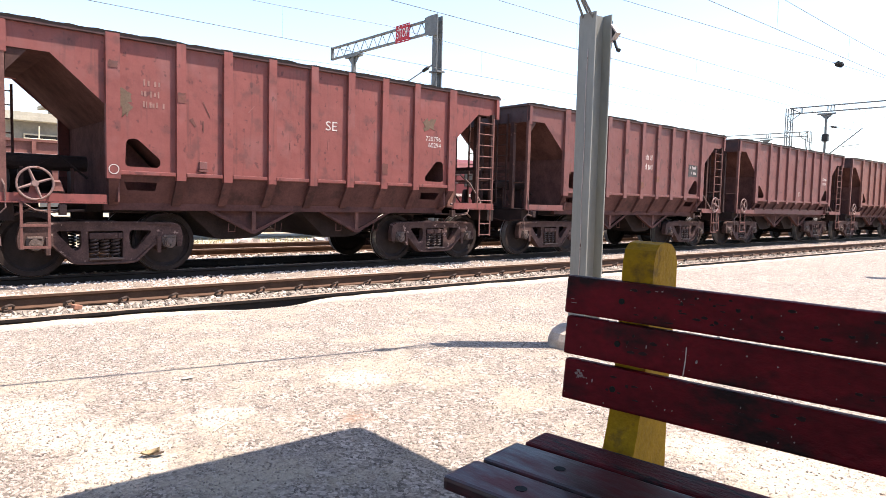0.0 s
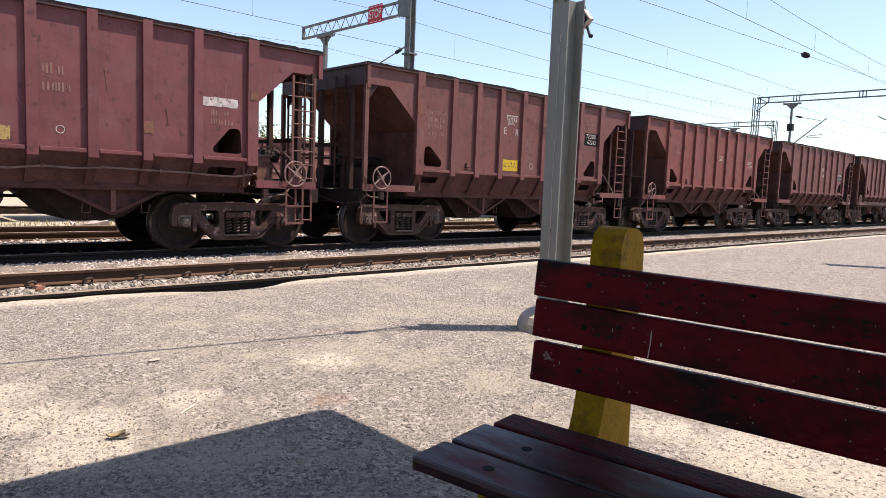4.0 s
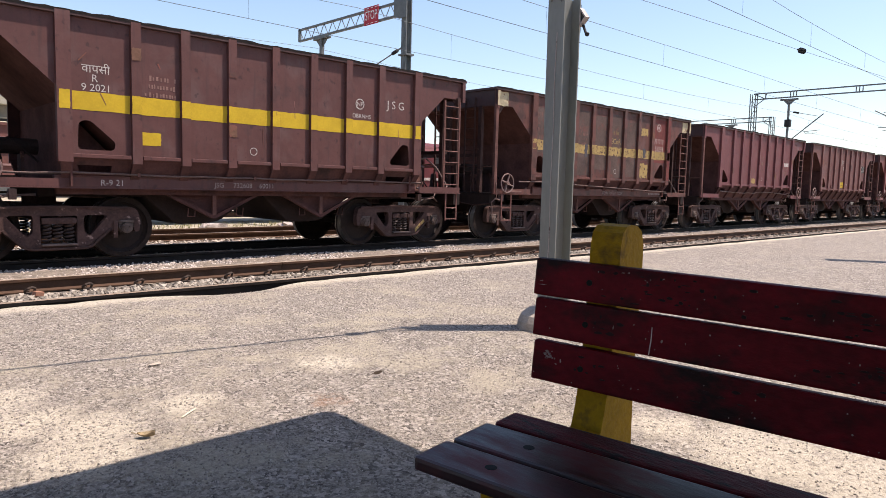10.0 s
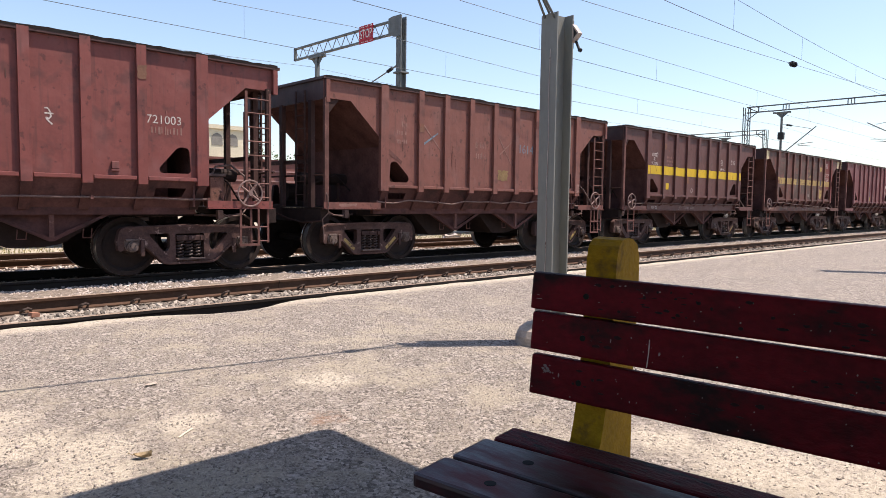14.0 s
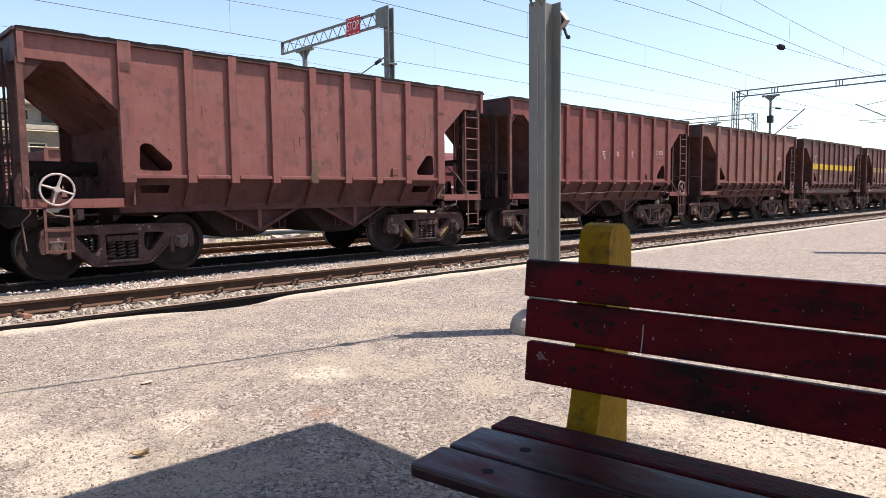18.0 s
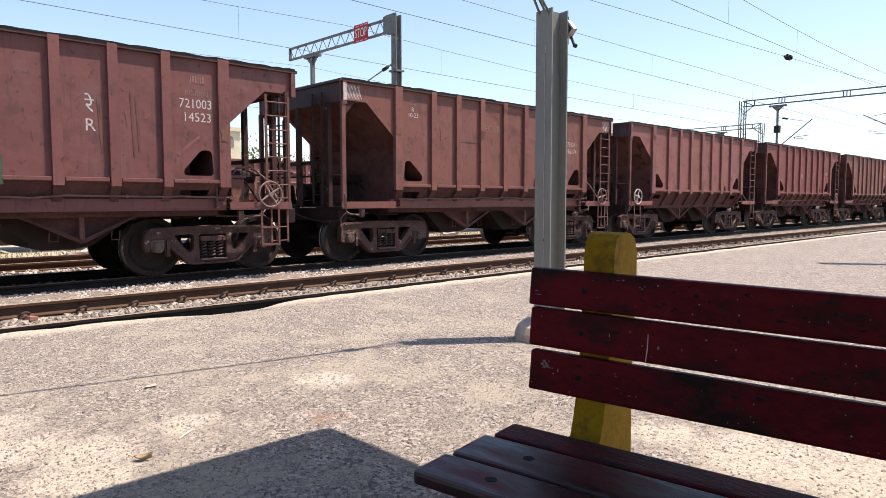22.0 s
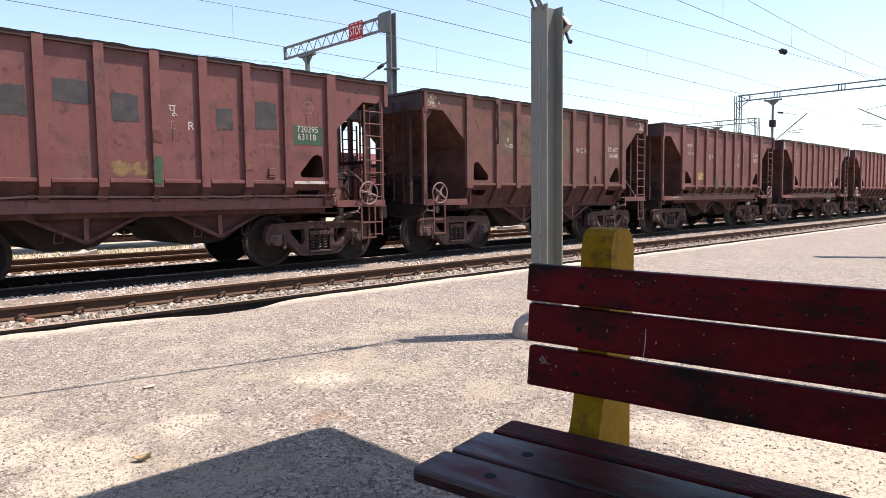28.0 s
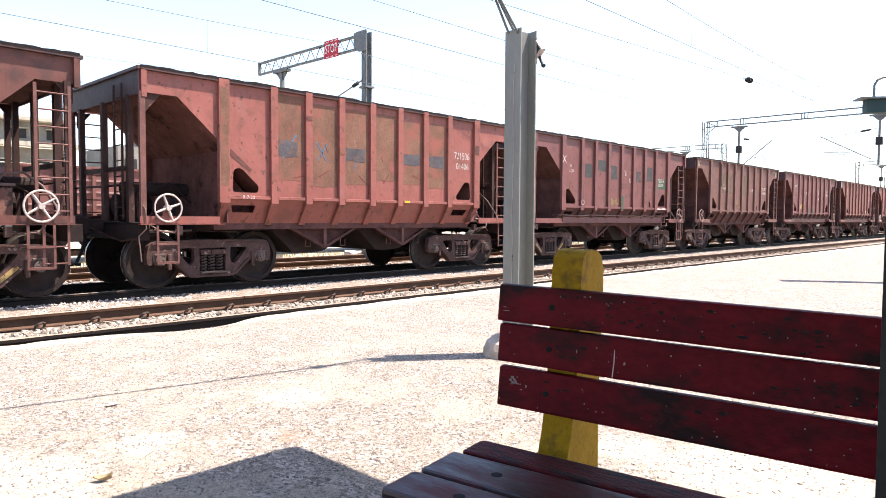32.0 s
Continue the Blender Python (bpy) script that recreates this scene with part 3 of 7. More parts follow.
def rail(y, x0, x1, parent, mate):
    bm = B()
    pr = rail_profile()
    n = max(2, int((x1 - x0) / 13))
    for k in range(n):
        a, b = x0 + (x1 - x0) * k / n + 0.004, x0 + (x1 - x0) * (k + 1) / n - 0.004
        lo = [bm.verts.new((a, y + u, v)) for u, v in pr]
        hi = [bm.verts.new((b, y + u, v)) for u, v in pr]
        for i in range(len(pr)):
            bm.faces.new((lo[i], lo[(i + 1) % len(pr)], hi[(i + 1) % len(pr)], hi[i]))
        bm.faces.new(lo)
        bm.faces.new(hi[::-1])
    ob = part("rail", bm, mate, parent)
    ob.data.materials.append(M_RAILTOP)
    for f in ob.data.polygons:
        if abs(f.normal.z) > 0.5 and f.center.z > -0.01:
            f.material_index = 1
    return ob


def track(name, label, yc, x0, x1, s0, s1):
    """Two rails on concrete sleepers with spring clips; sleepers from s0 to s1."""
    tr_ = thing(name, label, "railway track", kind="structure")
    for side in (-1, 1):
        # near rail is darker; on track_2 the train's shade is put into the colour
        rail(yc + side * 0.8735, x0, x1, tr_, M_RAILDARK if name == "track_2" or (name == "track_1" and side < 0) else M_RAIL)
    first = None
    clip = None
    n = int((s1 - s0) / 0.65)
    for i in range(n):
        x = s0 + i * 0.65
        if first is None:
            bm = B()
            sec = [(-0.13, -0.40), (0.13, -0.40), (0.10, -0.19), (-0.10, -0.19)]
            slab(bm, [[(u, v) for u, v in sec]], lambda u, v, w: (u, yc - 1.37 + w, v), 2.74)
            first = part("sleeper", bm, M_CONC, tr_)
            first.matrix_basis = pose(x, 0, 0)
            bm = B()
            pts = [(-0.055, 0.0, -0.150), (-0.055, 0.04, -0.105), (-0.02, 0.085, -0.085), (0.03, 0.08, -0.10), (0.058, 0.04, -0.13), (0.045, -0.01, -0.145), (0.0, -0.025, -0.135)]
            path(bm, pts, 0.016, 6)
            box(bm, -0.055, 0.055, -0.025, 0.075, -0.188, -0.155, 0.008)
            clip = part("rail_clip", bm, M_CLIP, tr_)
            clip.matrix_basis = pose(x, yc - 0.8735 - 0.115, 0)
        else:
            again("sleeper", first, tr_, pose(x, 0, 0))
        if x < 34 and name == "track_1":
            for s, off, rz in ((1, -0.115, 180), (-1, 0.115, 0), (1, 0.115, 0)):
                again("rail_clip", clip, tr_, pose(x, yc + s * 0.8735 + off, 0, 0, 0, rz))
    return tr_


track("track_1", "empty rusty railway track beside the platform", TRACK_NEAR, -60, 320, -1.3, 60)
track("track_2", "railway track that carries the moving hopper train", TRACK_TRAIN, -60, 320, -1.3, 40)
track("track_3", "empty railway track behind the moving train", TRACK_BACK, -60, 320, 2, 45)


def stones(name, label, n, x0, x1, y0, y1, z0, size, seed, dens=1.0, mate=None):
    """Loose broken stones, each a small rough lump."""
    rg = np.random.RandomState(seed)
    base = np.array([(1, 0, 0), (-1, 0, 0), (0, 1, 0), (0, -1, 0), (0, 0, 1), (0, 0, -1)], float)
    fc = np.array([(0, 2, 4), (2, 1, 4), (1, 3, 4), (3, 0, 4), (2, 0, 5), (1, 2, 5), (3, 1, 5), (0, 3, 5)])
    u = rg.rand(n) ** dens
    x = x0 + (x1 - x0) * u
    y = y0 + (y1 - y0) * rg.rand(n)
    z = z0 + rg.rand(n) * size * 0.8
    V = np.zeros((n, 6, 3))
    sc = size * (0.5 + 0.9 * rg.rand(n, 1, 1))
    V[:] = base[None] * sc * (0.6 + 0.7 * rg.rand(n, 6, 1)) + rg.randn(n, 6, 3) * size * 0.16
    an = rg.rand(n) * 6.28
    c, s = np.cos(an), np.sin(an)
    Vx = V[:, :, 0] * c[:, None] - V[:, :, 2] * s[:, None]
    Vz = V[:, :, 0] * s[:, None] + V[:, :, 2] * c[:, None]
    V[:, :, 0], V[:, :, 2] = Vx + x[:, None], Vz * 0.8 + z[:, None]
    V[:, :, 1] += y[:, None]
    F = (fc[None] + 6 * np.arange(n)[:, None, None]).reshape(-1, 3)
    me = bpy.data.meshes.new(name)
    me.from_pydata(V.reshape(-1, 3).tolist(), [], F.tolist())
    me.materials.append(mate or M_PEBBLE)
    ob = new(name, me)
    return tagged(ob, label, "stones", kind="stuff")


def island_material(name, lo, hi, rough=0.9):
    """Stones that differ from one to the next."""
    m = bpy.data.materials.new(name)
    m.use_nodes = True
    t = m.node_tree
    b = t.nodes["Principled BSDF"]
    ge = t.nodes.new("ShaderNodeNewGeometry")
    n = t.nodes.new("ShaderNodeTexNoise")
    n.inputs["Scale"].default_value = 40
    t.links.new(ge.outputs["Position"], n.inputs["Vector"])
    ad = t.nodes.new("ShaderNodeMath")
    ad.operation = "MULTIPLY_ADD"
    t.links.new(n.outputs[0], ad.inputs[0])
    ad.inputs[1].default_value = 0.5
    t.links.new(ge.outputs["Random Per Island"], ad.inputs[2])
    r = t.nodes.new("ShaderNodeMapRange")
    r.inputs[1].default_value, r.inputs[2].default_value = 0.2, 1.25
    t.links.new(ad.outputs[0], r.inputs[0])
    x = t.nodes.new("ShaderNodeMix")
    x.data_type = "RGBA"
    x.inputs[6].default_value, x.inputs[7].default_value = (*lo, 1), (*hi, 1)
    t.links.new(r.outputs[0], x.inputs[0])
    t.links.new(x.outputs[2], b.inputs["Base Color"])
    b.inputs["Roughness"].default_value = rough
    return m


M_PEBBLE = island_material("broken_stone_mixed", (0.15, 0.120, 0.102), (0.54, 0.46, 0.405))
M_NEARSTONE = island_material("broken_stone_brown", (0.075, 0.062, 0.050), (0.36, 0.31, 0.255))
stones("ballast_stones", "loose grey-brown broken stones between the rails", 13000, -1, 40, 8.0, 9.4, BED_Z - 0.01, 0.038, 3, 1.7, M_NEARSTONE)
stones("ballast_stones", "loose pale broken stones between the two tracks", 27000, -1, 55, 9.7, 11.6, BED_Z + 0.05, 0.024, 4, 1.7)
# Darker stones here: the train's shade put partly into their colour
stones("ballast_stones", "loose broken stones under the moving train", 6000, -1, 40, 11.6, 14.2, BED_Z, 0.034, 5, 1.5, M_NEARSTONE)
stones("ballast_stones", "loose broken stones behind the moving train", 8000, 1, 50, 14.2, 17.6, BED_Z, 0.04, 6, 1.5)
M_GRIT = island_material("platform_grit_mixed", (0.145, 0.122, 0.105), (0.37, 0.325, 0.28))
stones("platform_grit", "loose grit scattered over the platform", 44000, 0.2, 9.5, 2.3, 7.15, -0.002, 0.0066, 7, 1.6, M_GRIT)
stones("platform_grit", "loose grit scattered round the bench", 9000, 2.3, 9, 0.2, 2.3, -0.002, 0.0062, 27, 1.3, M_GRIT)


# ---- hopper wagons ----
PITCH, LENGTH, HALF, TOP = 10.595, 9.56, 1.642, 3.64
HOLE_X = 1.69
POSTS = [1.425, 2.43, 3.20, 4.00, 4.82, 5.61, 6.40, 7.20, 8.17]
PW = 0.078
SHELL = 0.065


def hopper_wagon():
    """One bogie hopper wagon, its rear end at x = 0, its middle line at y = 0, rail height at z = 0."""
    P = PAINT["brown"]
    w = thing("hopper_wagon", "brown steel bogie hopper wagon rolling on the track", "hopper wagon", group="wagons of the train")
    near, far = -HALF, HALF
    shell = SHELL
    hole_r = rounded([(1.60, 1.69), (1.62, 2.10), (1.77, 2.13), (2.13, 1.81), (2.11, 1.69)], 0.07)
    hole_f = rounded([(7.49, 1.69), (7.47, 1.77), (7.78, 2.12), (7.96, 2.11), (7.99, 1.69)], 0.07)
    outline = [(-0.02, 3.60), (-0.02, 3.24), (0.61, 3.24), (1.32, 2.60), (1.32, 1.56), (8.265, 1.56), (8.265, 2.58), (8.97, 3.215), (9.56, 3.215), (9.56, 3.60)]
    for s in (-1, 1):
        bm = B()
        slab(bm, [outline, hole_r, hole_f], lambda u, v, d: (u, s * (HALF - shell - d), v), 0.012)
        part("side_sheet", bm, P, w)
    # top rim, with a flange as deep as the posts
    for s in (-1, 1):
        bm = B()
        ys = sorted((s * (HALF - 0.006), s * (HALF - 0.16)))
        box(bm, 0, LENGTH, ys[0], ys[1], TOP - 0.05, TOP, 0.006)
        part("top_rim", bm, M_RIMDARK, w)
    for x0 in (0.0, LENGTH - 0.012):
        bm = B()
        box(bm, x0 - 0.004, x0 + 0.016, near + 0.02, far - 0.02, 3.22, TOP - 0.004)
        box(bm, x0 - 0.05 if x0 == 0 else x0, x0 + 0.012 if x0 == 0 else x0 + 0.062, near + 0.012, far - 0.012, TOP - 0.045, TOP + 0.005)
        part("end_fascia", bm, M_RIMDARK, w)
        for s in (-1, 1):
            bm = B()
            ys = sorted((s * (HALF + 0.002), s * (HALF - 0.10)))
            xa = (0.0, 0.085) if x0 == 0 else (LENGTH - 0.085, LENGTH)
            box(bm, xa[0], xa[1], ys[0], ys[1], 3.16, 3.585)
            part("corner_angle", bm, P, w)
    # coal crust along the top edge
    rgc = random.Random(3)
    for s in (-1, 1):
        bm = B()
        prev = None
        for i in range(80):
            x = LENGTH * i / 79
            h = 0.010 + 0.060 * max(0.0, noise.noise(Vector((x * 1.1, s * 3.0, 2)))) + rgc.uniform(0, 0.018)
            y0, y1 = s * (HALF - 0.002), s * (HALF - 0.13)
            cur = [bm.verts.new(p) for p in ((x, y0, TOP - 0.012), (x, y0, TOP + 0.006 + h), (x, y1, TOP + 0.006 + h * 1.2), (x, y1, TOP - 0.012))]
            if prev:
                for k in range(4):
                    bm.faces.new((prev[k], cur[k], cur[(k + 1) % 4], prev[(k + 1) % 4]))
            prev = cur
        part("coal_crust", bm, M_CRUST, w, "black coal crust on the top edge")
    # upright stiffeners, pressed and slightly tapered
    for s in (-1, 1):
        for i, x in enumerate(POSTS):
            bm = B()
            h = PW + (0.027 if i in (0, 8) else 0)
            z0, z1 = 1.50, TOP + 0.004
            pts = [(x - h, 0), (x - h * 0.94, shell), (x + h * 0.94, shell), (x + h, 0)]
            for zz0, zz1 in ((z0, z1),):
                lo = [bm.verts.new((u, s * (HALF - shell + d), zz0)) for u, d in pts]
                hi = [bm.verts.new((u, s * (HALF - shell + d), zz1)) for u, d in pts]
                for k in range(4):
                    bm.faces.new((lo[k], lo[(k + 1) % 4], hi[(k + 1) % 4], hi[k]))
                bm.faces.new(lo)
                bm.faces.new(hi[::-1])
            part("stiffener", bm, P, w)
        # ledge between the stiffeners
        for a, b in zip(POSTS, POSTS[1:]):
            bm = B()
            ys = sorted((s * (HALF - shell + 0.012), s * (HALF - 0.012)))
            box(bm, a + PW + 0.012, b - PW - 0.012, ys[0], ys[1], 1.565, 1.625, 0.008)
            part("ledge_angle", bm, P, w)
        # lower hopper sheet, folding inwards, with two service slots
        bm = B()
        lo_out = [(1.31, 1.56), (1.55, 1.10), (8.04, 1.10), (8.28, 1.56)]
        slots = [[(1.66, 1.33), (1.60, 1.46), (2.09, 1.46), (2.08, 1.33)], [(7.43, 1.31), (7.43, 1.45), (7.93, 1.45), (7.88, 1.31)]]
        slab(bm, [lo_out] + slots, lambda u, v, d: (u, s * (HALF - shell - d - (1.56 - v) * 0.55), v), 0.012)
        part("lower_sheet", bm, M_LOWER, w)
        for i, x in enumerate(POSTS):
            bm = B()
            tilt = 0.16 if i == 0 else (-0.16 if i == 8 else 0.0)
            prof = [(HALF - 0.004, 1.50), (HALF - shell - 0.003, 1.50), (HALF - shell - 0.255, 1.10), (HALF - shell - 0.20, 1.10)]
            lo = [bm.verts.new((x - PW * 0.9 + tilt * (1.5 - z), s * y, z)) for y, z in prof]
            hi = [bm.verts.new((x + PW * 0.9 + tilt * (1.5 - z), s * y, z)) for y, z in prof]
            for k in range(4):
                bm.faces.new((lo[k], lo[(k + 1) % 4], hi[(k + 1) % 4], hi[k]))
            bm.faces.new(lo)
            bm.faces.new(hi[::-1])
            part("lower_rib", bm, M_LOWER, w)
        bm = B()
        ys = sorted((s * (HALF - 0.30), s * (HALF - 0.40)))
        box(bm, 1.36, 8.16, ys[0], ys[1], 1.02, 1.225)
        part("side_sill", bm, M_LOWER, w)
    # inner hopper: sloping ends and floor doors
    for mir in (0, 1):
        fx = (lambda x: LENGTH - x) if mir else (lambda x: x)
        bm = B()
        yy = HALF - shell - 0.02
        q = [(0.02, 3.262), (0.66, 3.262), (2.34, 1.60), (2.36, 1.63), (0.68, 3.28), (0.02, 3.28)]
        lo = [bm.verts.new((fx(u), -yy, v)) for u, v in q]
        hi = [bm.verts.new((fx(u), yy, v)) for u, v in q]
        for k in range(len(q)):
            bm.faces.new((lo[k], lo[(k + 1) % len(q)], hi[(k + 1) % len(q)], hi[k]))
        part("slope_sheet", bm, M_IN, w, "dark sloping hopper end")
        bm = B()
        box(bm, *sorted((fx(1.50), fx(1.53))), -(HALF - shell - 0.02), HALF - shell - 0.02, 1.15, 2.42)
        box(bm, *sorted((fx(2.30), fx(2.8))), -1.15, 1.15, 1.14, 1.62)
        part("bulkhead", bm, M_IN, w, "dark plate under the sloping end")
        for s in (-1, 1):   # side web between slope and first stiffener
            bm = B()
            slab(bm, [[(fx(1.75), 2.12), (fx(2.7), 1.16), (fx(1.75), 1.16)]], lambda u, v, d: (u, s * (1.02 + d), v), 0.015)
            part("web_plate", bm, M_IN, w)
        # platform at the end, with its lip
        bm = B()
        back = 0.11 if mir else -0.05
        xa = sorted((fx(back), fx(1.32)))
        hx = sorted((fx(0.24), fx(1.16)))   # plate cut open over the axle to let sun onto the bogie
        box(bm, xa[0], hx[0], -1.58, 1.58, 1.135, 1.15)
        box(bm, hx[1], xa[1], -1.58, 1.58, 1.135, 1.15)
        box(bm, hx[0], hx[1], -1.58, -1.46, 1.135, 1.15)
        box(bm, hx[0], hx[1], -0.72, 1.58, 1.135, 1.15)
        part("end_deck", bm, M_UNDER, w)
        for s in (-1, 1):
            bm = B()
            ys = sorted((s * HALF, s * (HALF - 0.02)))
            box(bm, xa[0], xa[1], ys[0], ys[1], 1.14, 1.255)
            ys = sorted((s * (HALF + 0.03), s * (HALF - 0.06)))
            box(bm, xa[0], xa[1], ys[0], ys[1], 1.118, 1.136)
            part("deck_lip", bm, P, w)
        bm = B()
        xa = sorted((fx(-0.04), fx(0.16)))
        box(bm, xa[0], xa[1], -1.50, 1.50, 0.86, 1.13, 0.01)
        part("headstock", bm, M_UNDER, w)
        # columns across the end
        for y in (-1.60, -1.10, 0.0, 1.10, 1.60):
            bm = B()
            wd = 0.035 if abs(y) > 1.3 else 0.055
            xa = sorted((fx(back + 0.02), fx(back + 0.11)))
            box(bm, xa[0], xa[1], y - wd, y + wd, 1.15, 3.24)
            # columns standing in shade take the darker copy of the paint
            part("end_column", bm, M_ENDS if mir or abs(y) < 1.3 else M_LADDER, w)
        bm = B()
        xa = sorted((fx(0.02), fx(0.08)))
        box(bm, xa[0], xa[1], -1.10, 1.10, 2.02, 2.10)
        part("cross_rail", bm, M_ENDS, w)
        bm = B()
        tube(bm, (fx(0.05), -1.58, 1.78), (fx(0.05), 1.58, 1.78), 0.022, 6)
        part("cross_rail", bm, M_ENDS, w)
        for y in (-1.55, 1.55):   # knee brackets under the top
            bm = B()
            slab(bm, [[(fx(0.08), 3.23), (fx(0.34), 3.23), (fx(0.08), 2.92)]], lambda u, v, d, y=y: (u, y + d, v), 0.012)
            part("knee_bracket", bm, M_ENDS, w)
        # coupler, buffer-less head and hose
        bm = B()
        xa = sorted((fx(-0.04), fx(-0.42)))
        box(bm, xa[0], xa[1], -0.10, 0.10, 0.98, 1.20, 0.03)
        xa = sorted((fx(-0.40), fx(-0.60)))
        box(bm, xa[0], xa[1], -0.17, 0.15, 0.92, 1.26, 0.05)
        part("coupler", bm, M_UNDER, w)
        bm = B()
        pts = [(fx(0.0), 0.5, 0.98), (fx(-0.15), 0.5, 0.9), (fx(-0.25), 0.42, 0.62), (fx(-0.38), 0.3, 0.42), (fx(-0.52), 0.12, 0.40)]
        path(bm, pts, 0.028, 7)
        part("air_hose", bm, M_DARKMETAL, w)
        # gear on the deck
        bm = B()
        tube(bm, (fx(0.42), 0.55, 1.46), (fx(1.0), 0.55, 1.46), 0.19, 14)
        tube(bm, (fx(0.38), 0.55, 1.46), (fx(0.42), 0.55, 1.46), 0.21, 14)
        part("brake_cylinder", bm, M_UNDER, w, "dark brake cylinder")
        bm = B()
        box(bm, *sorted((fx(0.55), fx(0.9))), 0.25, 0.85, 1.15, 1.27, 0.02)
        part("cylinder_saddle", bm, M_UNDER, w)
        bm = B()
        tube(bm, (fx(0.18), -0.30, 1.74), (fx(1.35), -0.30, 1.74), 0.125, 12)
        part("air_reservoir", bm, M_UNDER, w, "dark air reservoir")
        for x in (0.4, 1.1):
            bm = B()
            box(bm, *sorted((fx(x), fx(x + 0.05))), -0.42, -0.18, 1.15, 1.66)
            part("reservoir_bracket", bm, M_ENDS, w)
        if mir:
            bm = B()
            box(bm, *sorted((fx(0.78), fx(1.04))), -1.12, -0.84, 1.15, 1.68, 0.025)
            bx_ = part("control_box", bm, M_TANK, w, "dusty brown control box")
            bm = B()
            box(bm, *sorted((fx(0.75), fx(1.07))), -1.15, -0.81, 1.682, 1.73, 0.015)
            part("box_cap", bm, M_PIPE, bx_)
            bm = B()
            path(bm, [(fx(0.95), -1.0, 1.73), (fx(0.88), -1.0, 1.86), (fx(0.62), -1.05, 1.90), (fx(0.40), -1.15, 1.70), (fx(0.26), -1.28, 1.40), (fx(0.24), -1.36, 1.28), (fx(0.34), -1.42, 1.235),
                      (fx(1.25), -1.46, 1.225)], 0.021, 8)
            part("brake_pipe", bm, M_PIPE, w, "bent dusty brake pipe")
        bm = B()
        path(bm, [(fx(0.3), -0.8, 1.2), (fx(0.4), -0.5, 1.6), (fx(0.9), -0.6, 1.85), (fx(1.3), -0.6, 1.5)], 0.018, 6)
        part("brake_pipe", bm, M_UNDER, w)
        bm = B()
        slab(bm, [rounded([(fx(0.30), 1.15), (fx(0.52), 1.15), (fx(0.46), 1.62), (fx(0.36), 1.62)], 0.05, 2)], lambda u, v, d: (u, 0.95 + d, v), 0.10)
        part("brake_lever", bm, M_ENDS, w)
        # narrow ladder on the end itself
        for y in (-0.95, -0.62):
            bm = B()
            box(bm, *sorted((fx(-0.06), fx(-0.03))), y - 0.018, y + 0.018, 1.2, 3.45)
            part("ladder_stringer", bm, M_ENDS, w)
        for k in range(8):
            bm = B()
            tube(bm, (fx(-0.045), -0.95, 1.40 + 0.26 * k), (fx(-0.045), -0.62, 1.40 + 0.26 * k), 0.011, 6)
            part("ladder_rung", bm, M_ENDS, w)
    # discharge chutes between the bogies
    for cx in (3.81, 5.98):
        for s in (-1, 1):
            bm = B()
            slab(bm, [[(cx - 0.90, 1.08), (cx + 0.90, 1.08), (cx + 0.03, 0.67), (cx - 0.03, 0.67)]], lambda u, v, d: (u, s * (1.20 - d), v), 0.015)
            ch_ = part("chute_side", bm, M_LOWER, w)
            bm = B()
            q = [(cx - 0.93, 1.085), (cx - 0.86, 1.085), (cx, 0.675), (cx + 0.86, 1.085), (cx + 0.93, 1.085), (cx + 0.03, 0.635), (cx - 0.03, 0.635)]
            slab(bm, [q], lambda u, v, d: (u, s * (1.31 - d), v), 0.012)
            slab(bm, [[(cx - 0.93, 1.085), (cx - 0.03, 0.635), (cx + 0.03, 0.635), (cx + 0.93, 1.085), (cx + 0.93, 1.073), (cx + 0.03, 0.623), (cx - 0.03, 0.623), (cx - 0.93, 1.073)]],
                 lambda u, v, d: (u, s * (1.315 - d), v), 0.09)
            part("edge_flange", bm, M_LOWER, ch_)
            bm = B()
            box(bm, cx - 0.035, cx + 0.035, s * 1.30 - 0.015, s * 1.30 + 0.015, 0.68, 1.10)
            part("chute_hanger", bm, M_LADDER, ch_)
            for dx in (-0.42, 0.46):
                bm = B()
                path(bm, [(cx + dx, s * 1.22, 0.80), (cx + dx - 0.02, s * 1.24, 0.66), (cx + dx + 0.10, s * 1.24, 0.66), (cx + dx + 0.12, s * 1.22, 0.80)], 0.010, 5)
                part("gate_loop", bm, M_LADDER, ch_)
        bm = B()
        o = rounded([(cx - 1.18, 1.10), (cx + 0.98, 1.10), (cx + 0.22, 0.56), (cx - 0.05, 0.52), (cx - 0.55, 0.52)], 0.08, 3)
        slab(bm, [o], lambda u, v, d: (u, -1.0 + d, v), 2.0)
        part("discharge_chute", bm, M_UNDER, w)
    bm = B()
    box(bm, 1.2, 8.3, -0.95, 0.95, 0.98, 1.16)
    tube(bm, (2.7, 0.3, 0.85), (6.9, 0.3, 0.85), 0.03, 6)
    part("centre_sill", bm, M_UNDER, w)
    # ladders: front end on one side, rear end on the other
    for s, fx in ((-1, lambda x: x), (1, lambda x: LENGTH - x)):
        y = s * (HALF - 0.01)
        for x in (8.95, 9.40):
            bm = B()
            box(bm, fx(x) - 0.022, fx(x) + 0.022, y - 0.012, y + 0.012, 1.14, 3.16)
            part("ladder_stringer", bm, M_LADDER, w)
        for k in range(8):
            bm = B()
            z = 1.32 + 0.245 * k
            tube(bm, (fx(8.95), y, z), (fx(9.40), y, z), 0.013, 6)
            part("ladder_rung", bm, M_LADDER, w)
        bm = B()
        for x in (9.03, 9.36):
            box(bm, fx(x) - 0.018, fx(x) + 0.018, y - 0.01, y + 0.01, 0.52, 1.14)
